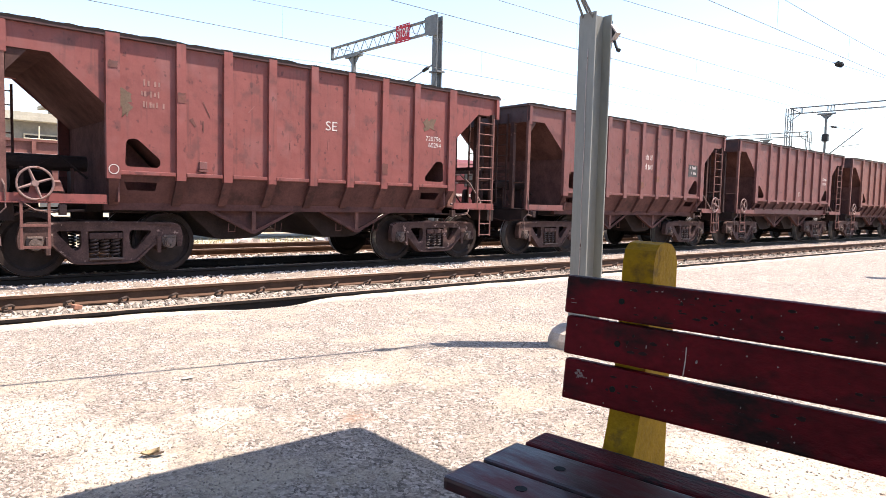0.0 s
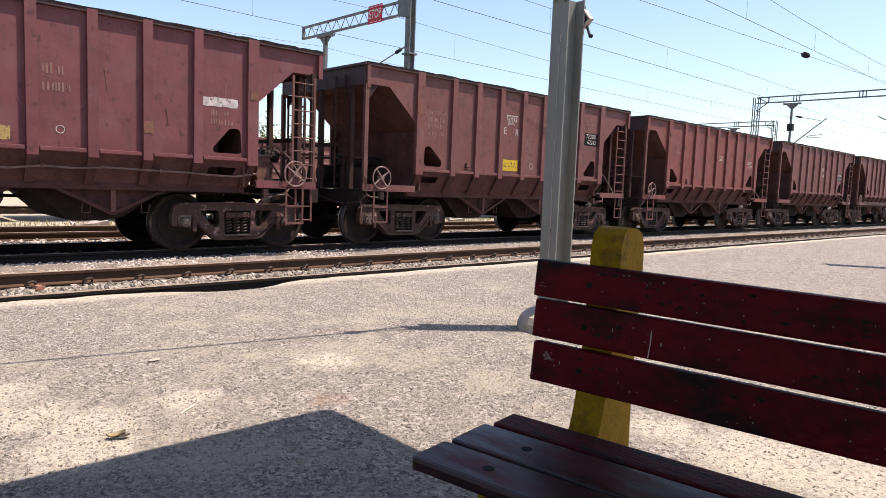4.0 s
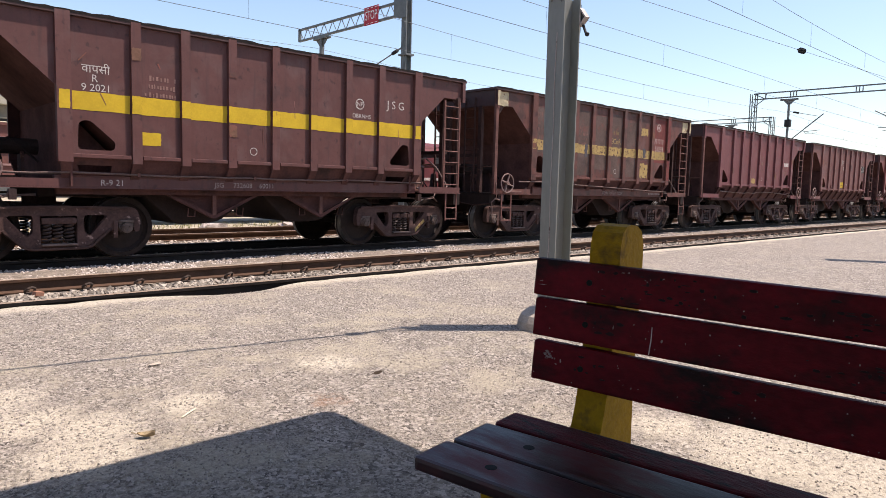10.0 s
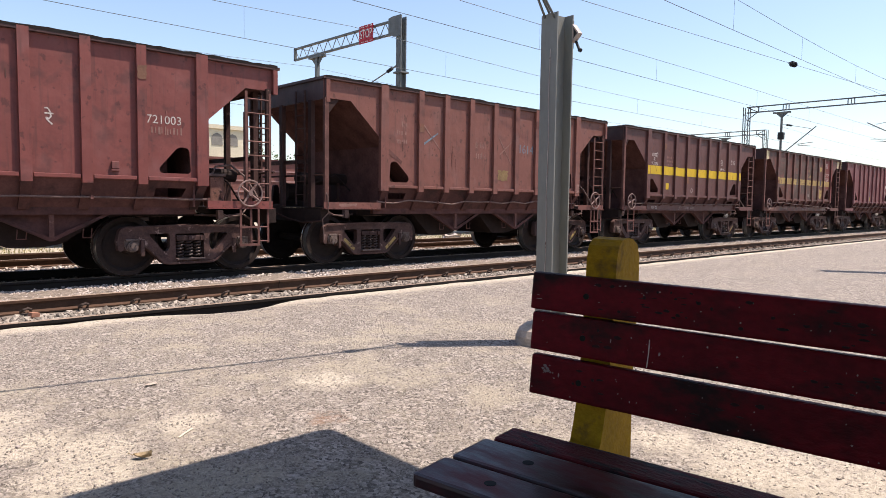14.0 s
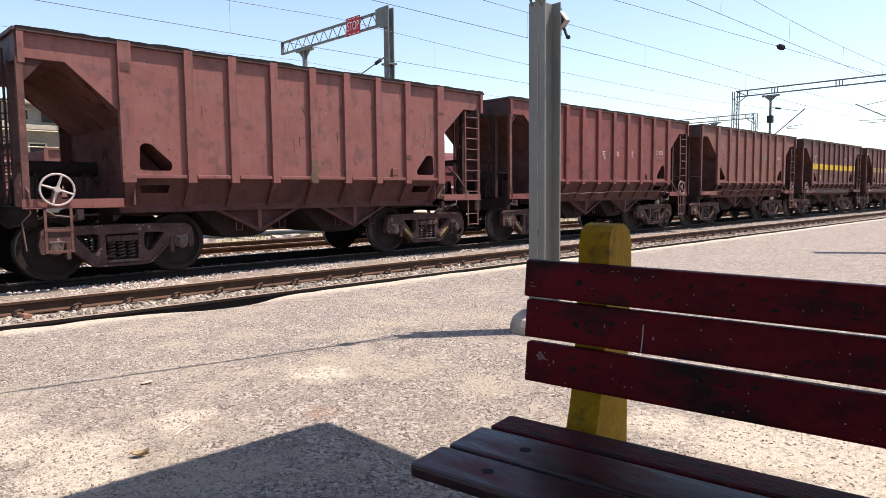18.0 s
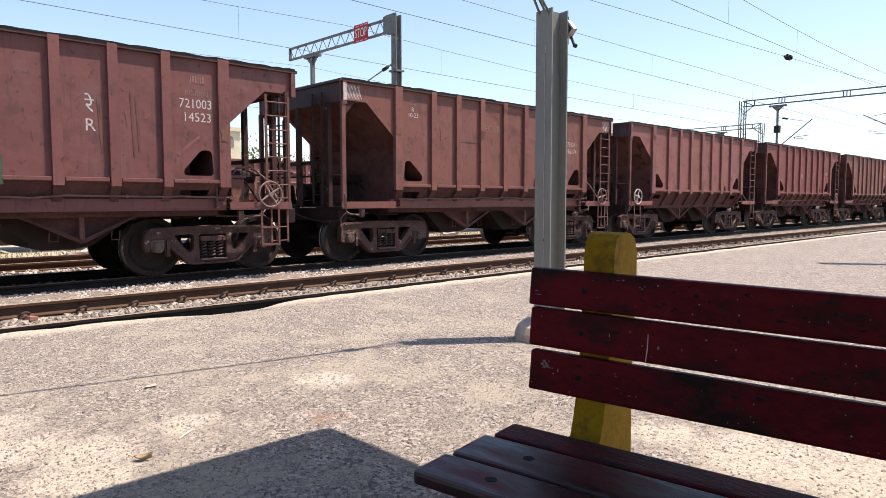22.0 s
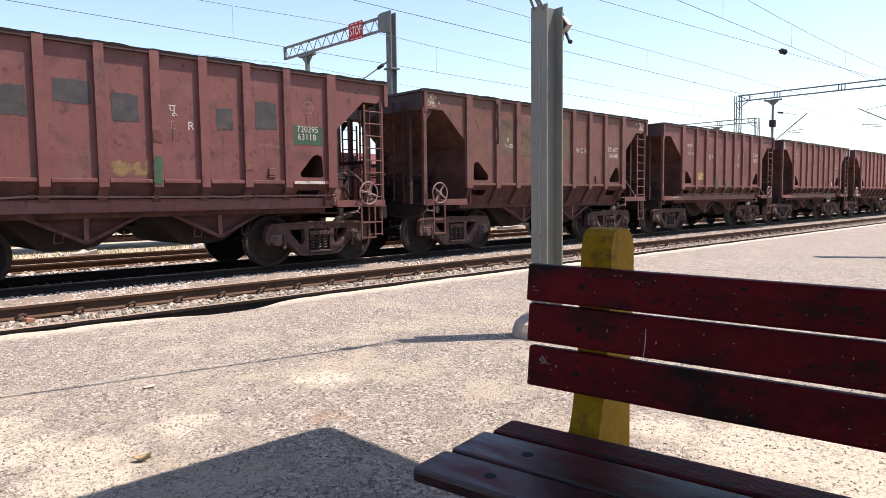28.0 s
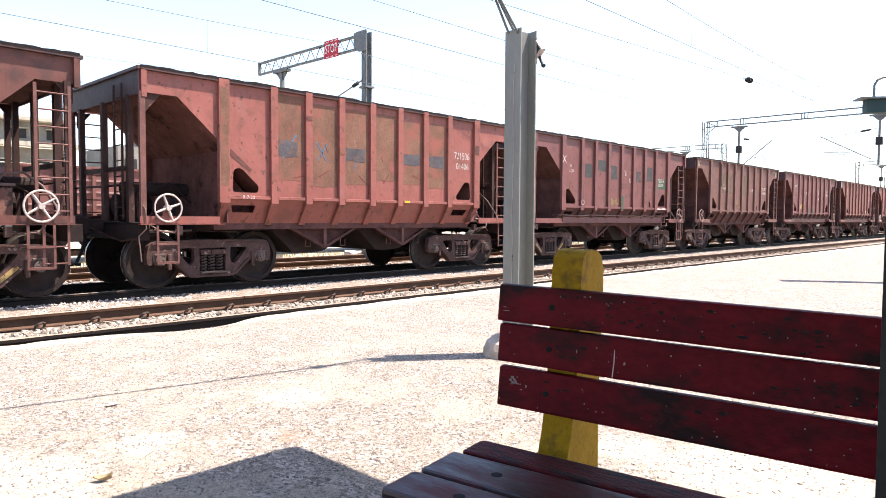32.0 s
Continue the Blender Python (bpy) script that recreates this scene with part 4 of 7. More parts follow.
        for z in (0.55, 0.80):
            tube(bm, (fx(9.03), y, z), (fx(9.36), y, z), 0.013, 6)
        part("step", bm, M_LADDER, w)
    # bent rods at the corners
    for s, fx in ((-1, lambda x: x), (1, lambda x: LENGTH - x)):
        bm = B()
        path(bm, [(fx(-0.03), s * 1.60, 1.52), (fx(0.03), s * 1.655, 1.36), (fx(0.04), s * 1.66, 1.05), (fx(-0.06), s * 1.60, 0.93), (fx(-0.02), s * 1.60, 0.52)], 0.012, 6)
        part("uncoupling_rod", bm, M_PIPE, w)
        bm = B()
        path(bm, [(fx(-0.06), s * 1.58, 0.90), (fx(-0.10), s * 1.0, 0.84), (fx(-0.12), s * 0.4, 0.92), (fx(-0.30), s * 0.15, 1.05)], 0.016, 6)
        part("uncoupling_bar", bm, M_ENDS, w)
    # brake gear over the bogies
    for cx, d in ((1.425, -1), (8.13, 1)):
        for s in (-1, 1):
            bm = B()
            path(bm, [(cx - 0.9 * d, s * 0.70, 0.96), (cx + 0.2 * d, s * 0.82, 1.00), (cx + 0.75 * d, s * 0.95, 0.98), (cx + 1.0 * d, s * 1.10, 1.02), (cx + 1.22 * d, s * 1.0, 0.92)], 0.020, 6)
            path(bm, [(cx + 0.55 * d, s * 1.0, 1.08), (cx + 0.70 * d, s * 1.16, 0.97), (cx + 0.95 * d, s * 1.17, 1.00), (cx + 1.08 * d, s * 1.08, 1.10)], 0.016, 6)
            box(bm, cx + 0.58 * d - 0.05, cx + 0.58 * d + 0.05, s * 1.08 - 0.05, s * 1.08 + 0.05, 0.93, 1.09, 0.01)
            part("brake_rigging", bm, M_PIPE, w)
    # bogies
    for cx in (1.425, 8.13):
        bogie(w, cx)
    return w


AXLE = 0.965


def side_frame_outline():
    half = [(-1.19, 0.58), (-1.15, 0.76), (-1.06, 0.82), (-0.45, 0.835), (-0.18, 0.815)]
    low = [(-0.36, 0.165), (-0.46, 0.19), (-0.76, 0.47), (-0.76, 0.36), (-0.84, 0.36), (-0.845, 0.60), (-1.085, 0.60), (-1.09, 0.42), (-1.17, 0.42)]
    o = half + [(-u, v) for u, v in half[::-1]] + [(-u, v) for u, v in low[::-1]] + low
    tri = [(-0.70, 0.69), (-0.345, 0.70), (-0.345, 0.44), (-0.43, 0.37)]
    return [rounded(o, 0.035, 2), rounded(tri, 0.05, 2), rounded([(-u, v) for u, v in tri][::-1], 0.05, 2),
            rounded([(-0.255, 0.69), (0.255, 0.69), (0.245, 0.235), (-0.245, 0.235)], 0.03, 2)]


def wheel_mesh(bm, s):
    """A dished disc wheel with flange, on the axle along y; s: the side."""
    prof = [(0.0, 0.10), (0.11, 0.10), (0.13, 0.02), (0.36, -0.015), (0.41, 0.02), (0.41, 0.065), (0.485, 0.065), (0.492, -0.05), (0.52, -0.06), (0.515, -0.09),
            (0.41, -0.09), (0.37, -0.05), (0.13, -0.04), (0.11, -0.10), (0.0, -0.10)]
    n = 36
    rings = []
    for r, d in prof:
        rings.append([bm.verts.new((r * math.cos(6.28319 * i / n), s * (0.90 + d), r * math.sin(6.28319 * i / n))) for i in range(n)] if r else None)
    for a, b in zip(rings, rings[1:]):
        if a and b:
            for i in range(n):
                bm.faces.new((a[i], a[(i + 1) % n], b[(i + 1) % n], b[i]))
        else:
            bm.faces.new(a or b)


def coil(bm, c, R, r, turns, h, n=11, k=5):
    """A coil spring standing on c."""
    rows = []
    for i in range(turns * n + 1):
        u = 6.28319 * i / n
        rows.append([bm.verts.new((c[0] + (R + r * math.cos(1.25664 * j)) * math.cos(u), c[1] + (R + r * math.cos(1.25664 * j)) * math.sin(u),
                                   c[2] + h * i / (turns * n) + r * math.sin(1.25664 * j))) for j in range(k)])
    for a, b in zip(rows, rows[1:]):
        for j in range(k):
            bm.faces.new((a[j], b[j], b[(j + 1) % k], a[(j + 1) % k]))
    bm.faces.new(rows[0])
    bm.faces.new(rows[-1][::-1])


def bogie(w, cx):
    """A cast-steel two-axle bogie under the wagon."""
    bm = B()
    box(bm, cx - 0.22, cx + 0.22, -1.02, 1.02, 0.60, 0.84, 0.02)
    tube(bm, (cx, 0, 0.84), (cx, 0, 1.0), 0.25, 14)
    box(bm, cx - 0.44, cx - 0.36, -0.95, 0.95, 0.32, 0.42)
    box(bm, cx + 0.36, cx + 0.44, -0.95, 0.95, 0.32, 0.42)
    b = part("bogie", bm, M_BOGIE, w, "dusty dark cast-steel bogie")
    for s in (-1, 1):
        bm = B()
        slab(bm, side_frame_outline(), lambda u, v, d: (cx + u, s * (1.04 + d), v), 0.13)
        es = [e for e in bm.edges if len(e.link_faces) == 2 and e.calc_face_angle(0) > 1.2]
        bmesh.ops.bevel(bm, geom=es, offset=0.012, segments=1, affect="EDGES")
        part("side_frame", bm, M_BOGIE, b)
        # flanges along the upper and lower members
        bm = B()
        for q in ([(-1.10, 0.80), (-0.45, 0.835), (0.45, 0.835), (1.10, 0.80), (1.10, 0.775), (0.45, 0.805), (-0.45, 0.805), (-1.10, 0.775)],
                  [(-0.75, 0.475), (-0.46, 0.20), (-0.36, 0.175), (0.36, 0.175), (0.46, 0.20), (0.75, 0.475), (0.72, 0.49), (0.44, 0.23), (0.34, 0.205), (-0.34, 0.205), (-0.44, 0.23), (-0.72, 0.49)]):
            slab(bm, [[(cx + u, v) for u, v in q]], lambda u, v, d: (u, s * (1.165 + d), v), 0.035)
        part("frame_flange", bm, M_BOGIE, b)
        bm = B()
        box(bm, cx - 0.235, cx + 0.235, s * 1.09 - 0.09, s * 1.09 + 0.09, 0.565, 0.66, 0.012)
        for dx in (-0.235, -0.03, 0.175):
            box(bm, cx + dx, cx + dx + 0.06, s * 1.185 - 0.012, s * 1.185 + 0.012, 0.575, 0.65)
        part("spring_cap", bm, M_BOGIE, b)
        bm = B()
        box(bm, cx - 0.245, cx + 0.245, s * 1.12 - 0.11, s * 1.12 + 0.11, 0.238, 0.268, 0.008)
        part("spring_seat", bm, M_AXLE, b)
        for k, dx in enumerate((-0.155, 0.0, 0.155)):
            bm = B()
            coil(bm, (cx + dx, s * 1.10, 0.28), 0.058, 0.0165, 5, 0.275)
            part("coil_spring", bm, M_SPRING, b)
        for dx in (-AXLE, AXLE):
            bm = B()
            o = [(-0.115, 0.60), (-0.115, 0.50), (-0.085, 0.44), (-0.06, 0.42), (0.06, 0.42), (0.085, 0.44), (0.115, 0.50), (0.115, 0.60)]
            slab(bm, [[(cx + dx + u, v) for u, v in o]], lambda u, v, d: (u, s * (1.02 + d), v), 0.15)
            box(bm, cx + dx - 0.10, cx + dx + 0.10, s * 1.10 - 0.10, s * 1.10 + 0.10, 0.575, 0.615, 0.01)
            tube(bm, (cx + dx, s * 1.02, 0.49), (cx + dx, s * 1.225, 0.49), 0.088, 16)
            tube(bm, (cx + dx, s * 1.225, 0.49), (cx + dx, s * 1.245, 0.49), 0.070, 14)
            for a in range(3):
                u = 2.094 * a + 0.5
                tube(bm, (cx + dx + 0.042 * math.cos(u), s * 1.24, 0.49 + 0.042 * math.sin(u)), (cx + dx + 0.042 * math.cos(u), s * 1.268, 0.49 + 0.042 * math.sin(u)), 0.016, 6)
            part("axle_box", bm, M_AXLE, b)
            sg = -1 if dx > 0 else 1
            bm = B()
            box(bm, *sorted((cx + dx + sg * 0.135, cx + dx + sg * 0.20)), *sorted((s * 1.16, s * 1.20)), 0.33, 0.60, 0.01)
            part("jaw_lug", bm, M_BOGIE, b)
    for dx in (-AXLE, AXLE):
        bm = B()
        tube(bm, (0, -1.0, 0), (0, 1.0, 0), 0.075, 10)
        ws = part("wheelset", bm, M_WHEEL, w)
        ws.matrix_basis = pose(cx + dx, 0, 0.49)
        for s in (-1, 1):
            bm = B()
            wheel_mesh(bm, s)
            wh = part("wheel", bm, M_WHEEL, ws)
            wh.data.materials.append(M_RIM)
            wh.data.materials.append(M_TREAD)
            for f in wh.data.polygons:
                c = f.center
                rr = math.hypot(c.x, c.z)
                if 0.41 < rr < 0.52:
                    f.material_index = 1
                if rr > 0.48 and abs(f.normal.y) < 0.5:
                    f.material_index = 2


M_AXLE = mat("axle_box_iron", (0.125, 0.092, 0.080), 0.75, 0.1, var=0.3, scale=9, fine=60, bump=0.2, random_tone=0.15)
WAGON = hopper_wagon()
STYLE = {-4: "maroon", -3: "brown", -2: "maroon", -1: "maroon", 0: "red", 1: "maroon", 2: "purple", 3: "dark", 4: "umber", 5: "brown", 6: "red",
         7: "rose", 8: "brown", 9: "maroon", 10: "taupe", 11: "maroon", 12: "orange", 13: "dark"}
LOOK = {"maroon": "dull maroon steel bogie hopper wagon rolling on the track", "brown": "reddish brown steel bogie hopper wagon rolling on the track",
        "umber": "dull umber brown hopper wagon with a bright yellow stripe", "red": "oxide red steel bogie hopper wagon rolling on the track", "rose": "faded pinkish brown hopper wagon rolling on the track",
        "purple": "purplish maroon steel bogie hopper wagon rolling on the track", "dark": "dark grimy brown hopper wagon with worn yellow stripe",
        "taupe": "weathered grey-brown steel hopper wagon rolling on the track", "orange": "orange-brown patched steel hopper wagon rolling on the track"}
# Small shifts along the track that fit single wagons to the camera's view
VIEW_SHIFT = {1: 0.015, 2: 0.018, 4: -0.049, 7: 0.02, 8: 0.027, 13: 0.14}
WAGONS = {}
for k in range(-4, 14):
    WAGONS[k] = WAGON if k == -4 else copy_thing(WAGON, Matrix())
for k, wg in WAGONS.items():
    wg.matrix_basis = pose(3.07 - k * PITCH - HOLE_X + VIEW_SHIFT.get(k, 0), TRACK_TRAIN, 0)
    tagged(wg, LOOK[STYLE[k]])
    for o in wg.children_recursive:
        if o.data and o.data.materials and o.data.materials[0] == PAINT["brown"]:
            o.material_slots[0].link = "OBJECT"
            o.material_slots[0].material = PAINT[STYLE[k]]
for o in WAGONS[12].children:
    if o.name.startswith(("lower_sheet", "lower_rib")):
        o.material_slots[0].link = "OBJECT"
        o.material_slots[0].material = PAINT["orange"]
# two wagons get lighter hopper ends: bounced light put into the colour
for k in (7, 12):
    for o in WAGONS[k].children:
        if o.name.startswith(("slope_sheet", "web_plate", "bulkhead")):
            o.material_slots[0].link = "OBJECT"
            o.material_slots[0].material = M_HOLLOW
tagged(WAGONS[4], "maroon steel hopper wagon with a bright yellow stripe")


# ---- marks, patches and fittings of single wagons ----
FACE = -(HALF - SHELL)
SILL_FACE = -(HALF - 0.16)
TEXTS = {}


def long_sill(wg):
    """A channel along the foot of the hopper, level with the end decks."""
    bm = B()
    y = SILL_FACE
    o = [(y + 0.10, 1.11), (y - 0.012, 1.11), (y - 0.012, 1.125), (y, 1.13), (y, 1.285), (y - 0.012, 1.29), (y - 0.012, 1.305), (y + 0.10, 1.305)]
    slab(bm, [o], lambda u, v, d: (1.30 + d, u, v), 6.95)
    part("long_sill", bm, PAINT[STYLE[KOF[wg.name]]], wg)


def air_pipe(wg, x0, x1, sag, z, seed, material=None):
    """A pipe clipped along the lower side, sagging between its clips."""
    rg = random.Random(seed)
    n = 9
    pts, clips = [], B()
    for i in range(n):
        x = x0 + (x1 - x0) * i / (n - 1)
        zc = z + rg.uniform(-sag, sag)
        pts += [(x, -(HALF - 0.11), zc), (x + (x1 - x0) / (2 * n - 2), -(HALF - 0.10), zc - sag * rg.uniform(0.2, 1.2))]
        if i % 2 == 0:
            box(clips, x - 0.02, x + 0.02, -(HALF - 0.085), -(HALF - 0.30), zc - 0.03, zc + 0.03)
    bm = B()
    path(bm, pts[:-1], 0.017, 7)
    p = part("air_pipe", bm, material or M_PIPE, wg)
    part("pipe_clip", clips, M_LADDER, p)


KOF = {wg.name: k for k, wg in WAGONS.items()}
for k in (-4, -2, 3, 4, 8, 9, 11):
    long_sill(WAGONS[k])
for k, x0, x1, sag, z in ((2, 1.6, 8.3, 0.035, 1.33), (4, 0.5, 8.4, 0.012, 1.34), (5, 1.3, 8.2, 0.04, 1.30), (6, 1.0, 8.3, 0.025, 1.27), (8, 1.5, 8.4, 0.02, 1.33), (9, 1.4, 8.3, 0.015, 1.34), (11, 1.3, 8.3, 0.012, 1.35)):
    air_pipe(WAGONS[k], x0, x1, sag, z, 300 + k)


def bay(i, u=0.5):
    """The place along bay i between two stiffeners, u from 0 to 1."""
    return POSTS[i] + PW + (POSTS[i + 1] - POSTS[i] - 2 * PW) * u


def text(wg, words, x, z, size, material=None, out=0.004, y=FACE, squeeze=1.0):
    """Painted lettering on the wagon's side, its middle at x, its foot at z."""
    if words not in TEXTS:
        cu = bpy.data.curves.new("lettering", "FONT")
        cu.body, cu.size, cu.align_x = words, 1.0, "CENTER"
        cu.resolution_u = 3
        ob = new("lettering", cu)
        TEXTS[words] = bpy.data.meshes.new_from_object(ob)
        bpy.data.objects.remove(ob)
    me = TEXTS[words].copy()
    me.materials.clear()
    me.materials.append(material or M_WHITE)
    o = new("lettering", me)
    o.parent = wg
    o.matrix_basis = Matrix.Translation((x, y - out, z)) @ Matrix.Rotation(math.pi / 2, 4, "X") @ Matrix.Diagonal((size * squeeze, size, 1, 1))
    return o


def blot(wg, x, z, w, h, material, name="paint_patch", rough=0.03, seed=1, out=0.003, y=FACE):
    """A patch of paint with an uneven edge."""
    rg = random.Random(seed * 77 + int(x * 100) + int(z * 10))
    pts = []
    for (ax, az), (bx, bz) in zip(((-1, -1), (1, -1), (1, 1), (-1, 1)), ((1, -1), (1, 1), (-1, 1), (-1, -1))):
        for k in range(6):
            s = k / 6
            pts.append((x + w / 2 * (ax + (bx - ax) * s) + rg.uniform(-rough, rough), z + h / 2 * (az + (bz - az) * s) + rg.uniform(-rough, rough)))
    bm = B()
    slab(bm, [pts], lambda u, v, d: (u, y - out + d, v), 0.0025)
    return part(name, bm, material, wg)


def bars(wg, x, z, w, rows, size, material=None, seed=1):
    """Lettering too worn to read: short bars in rows."""
    rg = random.Random(seed)
    bm = B()
    for r in range(rows):
        u = x - w / 2 + rg.uniform(0, 0.06)
        while u < x + w / 2 - 0.03:
            d = rg.uniform(0.016, 0.036)
            if rg.random() < 0.8:
                zz = z - r * size * 1.5
                box(bm, u, u + d, FACE - 0.004, FACE - 0.002, zz + rg.uniform(0, 0.02), zz + size * rg.uniform(0.7, 1.0))
            u += d + rg.uniform(0.012, 0.04)
    o = part("worn_lettering", bm, material or M_FADED, wg)
    o["kind"] = "stuff"
    return o


def stroke(wg, x0, z0, x1, z1, r, material):
    bm = B()
    v = Vector((x1 - x0, z1 - z0)).normalized()
    n_ = (-v.y * r, v.x * r)
    slab(bm, [[(x0 - n_[0], z0 - n_[1]), (x1 - n_[0] * 0.6, z1 - n_[1] * 0.6), (x1 + n_[0] * 0.6, z1 + n_[1] * 0.6), (x0 + n_[0], z0 + n_[1])]],
         lambda u, w_, d: (u, FACE - 0.005 + d, w_), 0.002)
    part("chalk_stroke", bm, material, wg)


def roundel(wg, x, z, R, material=None, y=FACE):
    bm = B()
    o = [(x + R * math.cos(0.3491 * i), z + R * math.sin(0.3491 * i)) for i in range(18)]
    q = [(x + R * 0.84 * math.cos(0.3491 * i), z + R * 0.84 * math.sin(0.3491 * i)) for i in range(18)]
    slab(bm, [o, q], lambda u, v, d: (u, y - 0.005 + d, v), 0.002)
    part("painted_ring", bm, material or M_WHITE, wg)


def stripe(wg, z, h, material, seed, rough=0.008):
    for i in range(8):
        a, b = POSTS[i] + PW + 0.005, POSTS[i + 1] - PW - 0.005
        blot(wg, (a + b) / 2, z + 0.004 * math.sin(i * 2.1), b - a, h, material, "stripe", rough, seed + i)
    for i in range(9):
        blot(wg, POSTS[i], z + 0.004 * math.sin(i * 1.3), 2 * PW * 0.92, h, material, "stripe", rough * 0.6, seed + 30 + i, y=-HALF)


def small_box(wg, x, z, s=0.13, pale=False):
    bm = B()
    box(bm, x - s / 2, x + s / 2, FACE - 0.04, FACE - 0.001, z - s / 2, z + s / 2, 0.01)
    box(bm, x - s / 2 - 0.01, x + s / 2 + 0.01, FACE - 0.055, FACE - 0.001, z - s / 2 - 0.03, z - s / 2 - 0.005)
    part("tag_holder", bm, M_PALE if pale else PAINT["maroon"], wg)


def handwheel(wg, x, z=1.40, R=0.245, pale=False, spin=0.4):
    """Brake handwheel on its bracket, with the step frame below."""
    m = M_PALE if pale else M_GRIP
    y = -(HALF + 0.045)
    bm = B()
    ring(bm, (x, y, z), R, 0.016, "y", 28, 6)
    for a in range(4):
        u = spin + a * math.pi / 2
        tube(bm, (x, y + 0.02, z), (x + R * math.cos(u), y, z + R * math.sin(u)), 0.026, 6, 0.015)
    tube(bm, (x, y - 0.03, z), (x, y + 0.10, z), 0.045, 10)
    part("handwheel", bm, m, wg, "pale painted iron brake handwheel")
    bm = B()
    for dx in (-0.17, 0.17):
        box(bm, x + dx - 0.018, x + dx + 0.018, -(HALF + 0.03), -(HALF + 0.01), 0.48, 1.13)
    for zz in (0.49, 0.80):
        box(bm, x - 0.19, x + 0.19, -(HALF + 0.035), -(HALF - 0.02), zz - 0.018, zz + 0.018)
    part("step_frame", bm, M_LADDER, wg)
    bm = B()
    slab(bm, [[(x - 0.10, 1.14), (x + 0.10, 1.14), (x + 0.04, z), (x - 0.04, z)]], lambda u, v, d: (u, y + 0.06 + d, v), 0.03)
    part("wheel_bracket", bm, PAINT[STYLE[KOF[wg.name]]], wg)


M_DIMTEXT = mat("stencil_nearly_gone", (0.14, 0.070, 0.058), 0.75, var=0.3, scale=9, fine=60, bump=0.0)
M_GRIP = mat("iron_grip_brown", (0.20, 0.13, 0.115), 0.65, var=0.2, scale=10, fine=60, bump=0.15, spots=RUST, spot_at=0.6, spot_scale=12)
REAR_WHEEL = {0: False, 1: False, 3: False, 4: False, 7: True, 10: False, 12: True, -3: False, -2: False}
FRONT_WHEEL = {2: False, 5: False, 6: False, 8: False, 9: False, 11: False, 13: True, -1: False}
for k, pale in REAR_WHEEL.items():
    handwheel(WAGONS[k], 0.39, 1.39, 0.225, pale, 0.35 + 0.3 * (k % 4))
for k, pale in FRONT_WHEEL.items():
    handwheel(WAGONS[k], 8.99, 1.39, 0.225, pale, 0.2 + 0.37 * (k % 4))

w = WAGONS[0]
bars(w, 2.02, 2.93, 0.36, 3, 0.11, seed=10)
text(w, "SE", 5.21, 2.54, 0.24, squeeze=1.15)
text(w, "720796", 7.68, 2.53, 0.14)
text(w, "60294", 7.72, 2.40, 0.14)
roundel(w, POSTS[0], 1.64, 0.075, y=-HALF)
small_box(w, 2.79, 1.76)
stroke(w, bay(1, 0.15), 2.50, bay(1, 0.28), 2.38, 0.03, PAINT["dark"])
blot(w, bay(0, 0.12), 2.65, 0.16, 0.34, M_GREEN_FADE, seed=3, rough=0.05)
blot(w, bay(7, 0.35), 2.86, 0.30, 0.22, M_GREEN_FADE, seed=4, rough=0.05)
w = WAGONS[1]
bars(w, 1.93, 2.80, 0.55, 4, 0.10, seed=11)
text(w, "पूर्व", 4.41, 2.87, 0.265)
text(w, "E", 4.18, 2.58, 0.23)
text(w, "R", 4.61, 2.56, 0.23)
blot(w, 4.40, 1.835, 0.58, 0.26, M_YELLOW, "notice", 0.006, 5)
bars(w, 4.40, 1.86, 0.46, 2, 0.05, M_SLATE, 12)
roundel(w, 5.21, 1.85, 0.075)
blot(w, 7.74, 2.70, 0.62, 0.34, M_BLACK, "number_patch", 0.006, 6)
text(w, "720201", 7.74, 2.73, 0.165, out=0.007)
text(w, "62242", 7.76, 2.57, 0.165, out=0.007)
bars(w, 7.68, 3.05, 0.40, 2, 0.08, seed=13)
small_box(w, bay(1, 0.68), 1.77, 0.11)
w = WAGONS[2]
blot(w, 4.36, 1.785, 0.40, 0.19, M_OLDYEL2, "notice", 0.01, 7)
roundel(w, bay(4, 0.45), 1.88, 0.06)
bars(w, bay(4, 0.4), 2.65, 0.4, 2, 0.16, seed=14)
blot(w, 7.60, 2.53, 0.62, 0.15, M_WHITE, "number_patch", 0.012, 8)
bars(w, 7.60, 2.30, 0.45, 2, 0.10, seed=15)
w = WAGONS[3]
for i, hh, zz in ((0, 1.15, 2.77), (2, 1.75, 2.55), (3, 1.5, 2.6), (4, 1.8, 2.55), (5, 1.6, 2.5)):
    blot(w, bay(i, 0.5), zz, POSTS[i + 1] - POSTS[i] - 2 * PW - 0.03, hh, M_GREYFADE, "faded_panel", 0.012, 140 + i, out=0.0028)
blot(w, bay(7, 0.5), 2.85, POSTS[8] - POSTS[7] - 2 * PW - 0.02, 1.34, M_REDPAINT, "repainted_panel", 0.008, 150, out=0.0028)
blot(w, POSTS[8], 2.58, 0.16, 1.9, M_REDPAINT, "repainted_post", 0.006, 151, y=-HALF)
bm = B()
path(bm, [(0.9, -(HALF - 0.03), 1.44), (2.2, -(HALF - 0.03), 1.46), (3.4, -(HALF - 0.05), 1.40), (4.7, -(HALF - 0.07), 1.37), (6.0, -(HALF - 0.07), 1.33), (7.2, -(HALF - 0.06), 1.29), (8.2, -(HALF - 0.06), 1.27)], 0.016, 7)
part("air_pipe", bm, M_PIPE, w, "dusty pipe sagging along the lower side")
stripe(w, 2.40, 0.25, M_OLDYEL2, 40, 0.015)
text(w, "731213", 7.64, 2.77, 0.215, squeeze=0.88)
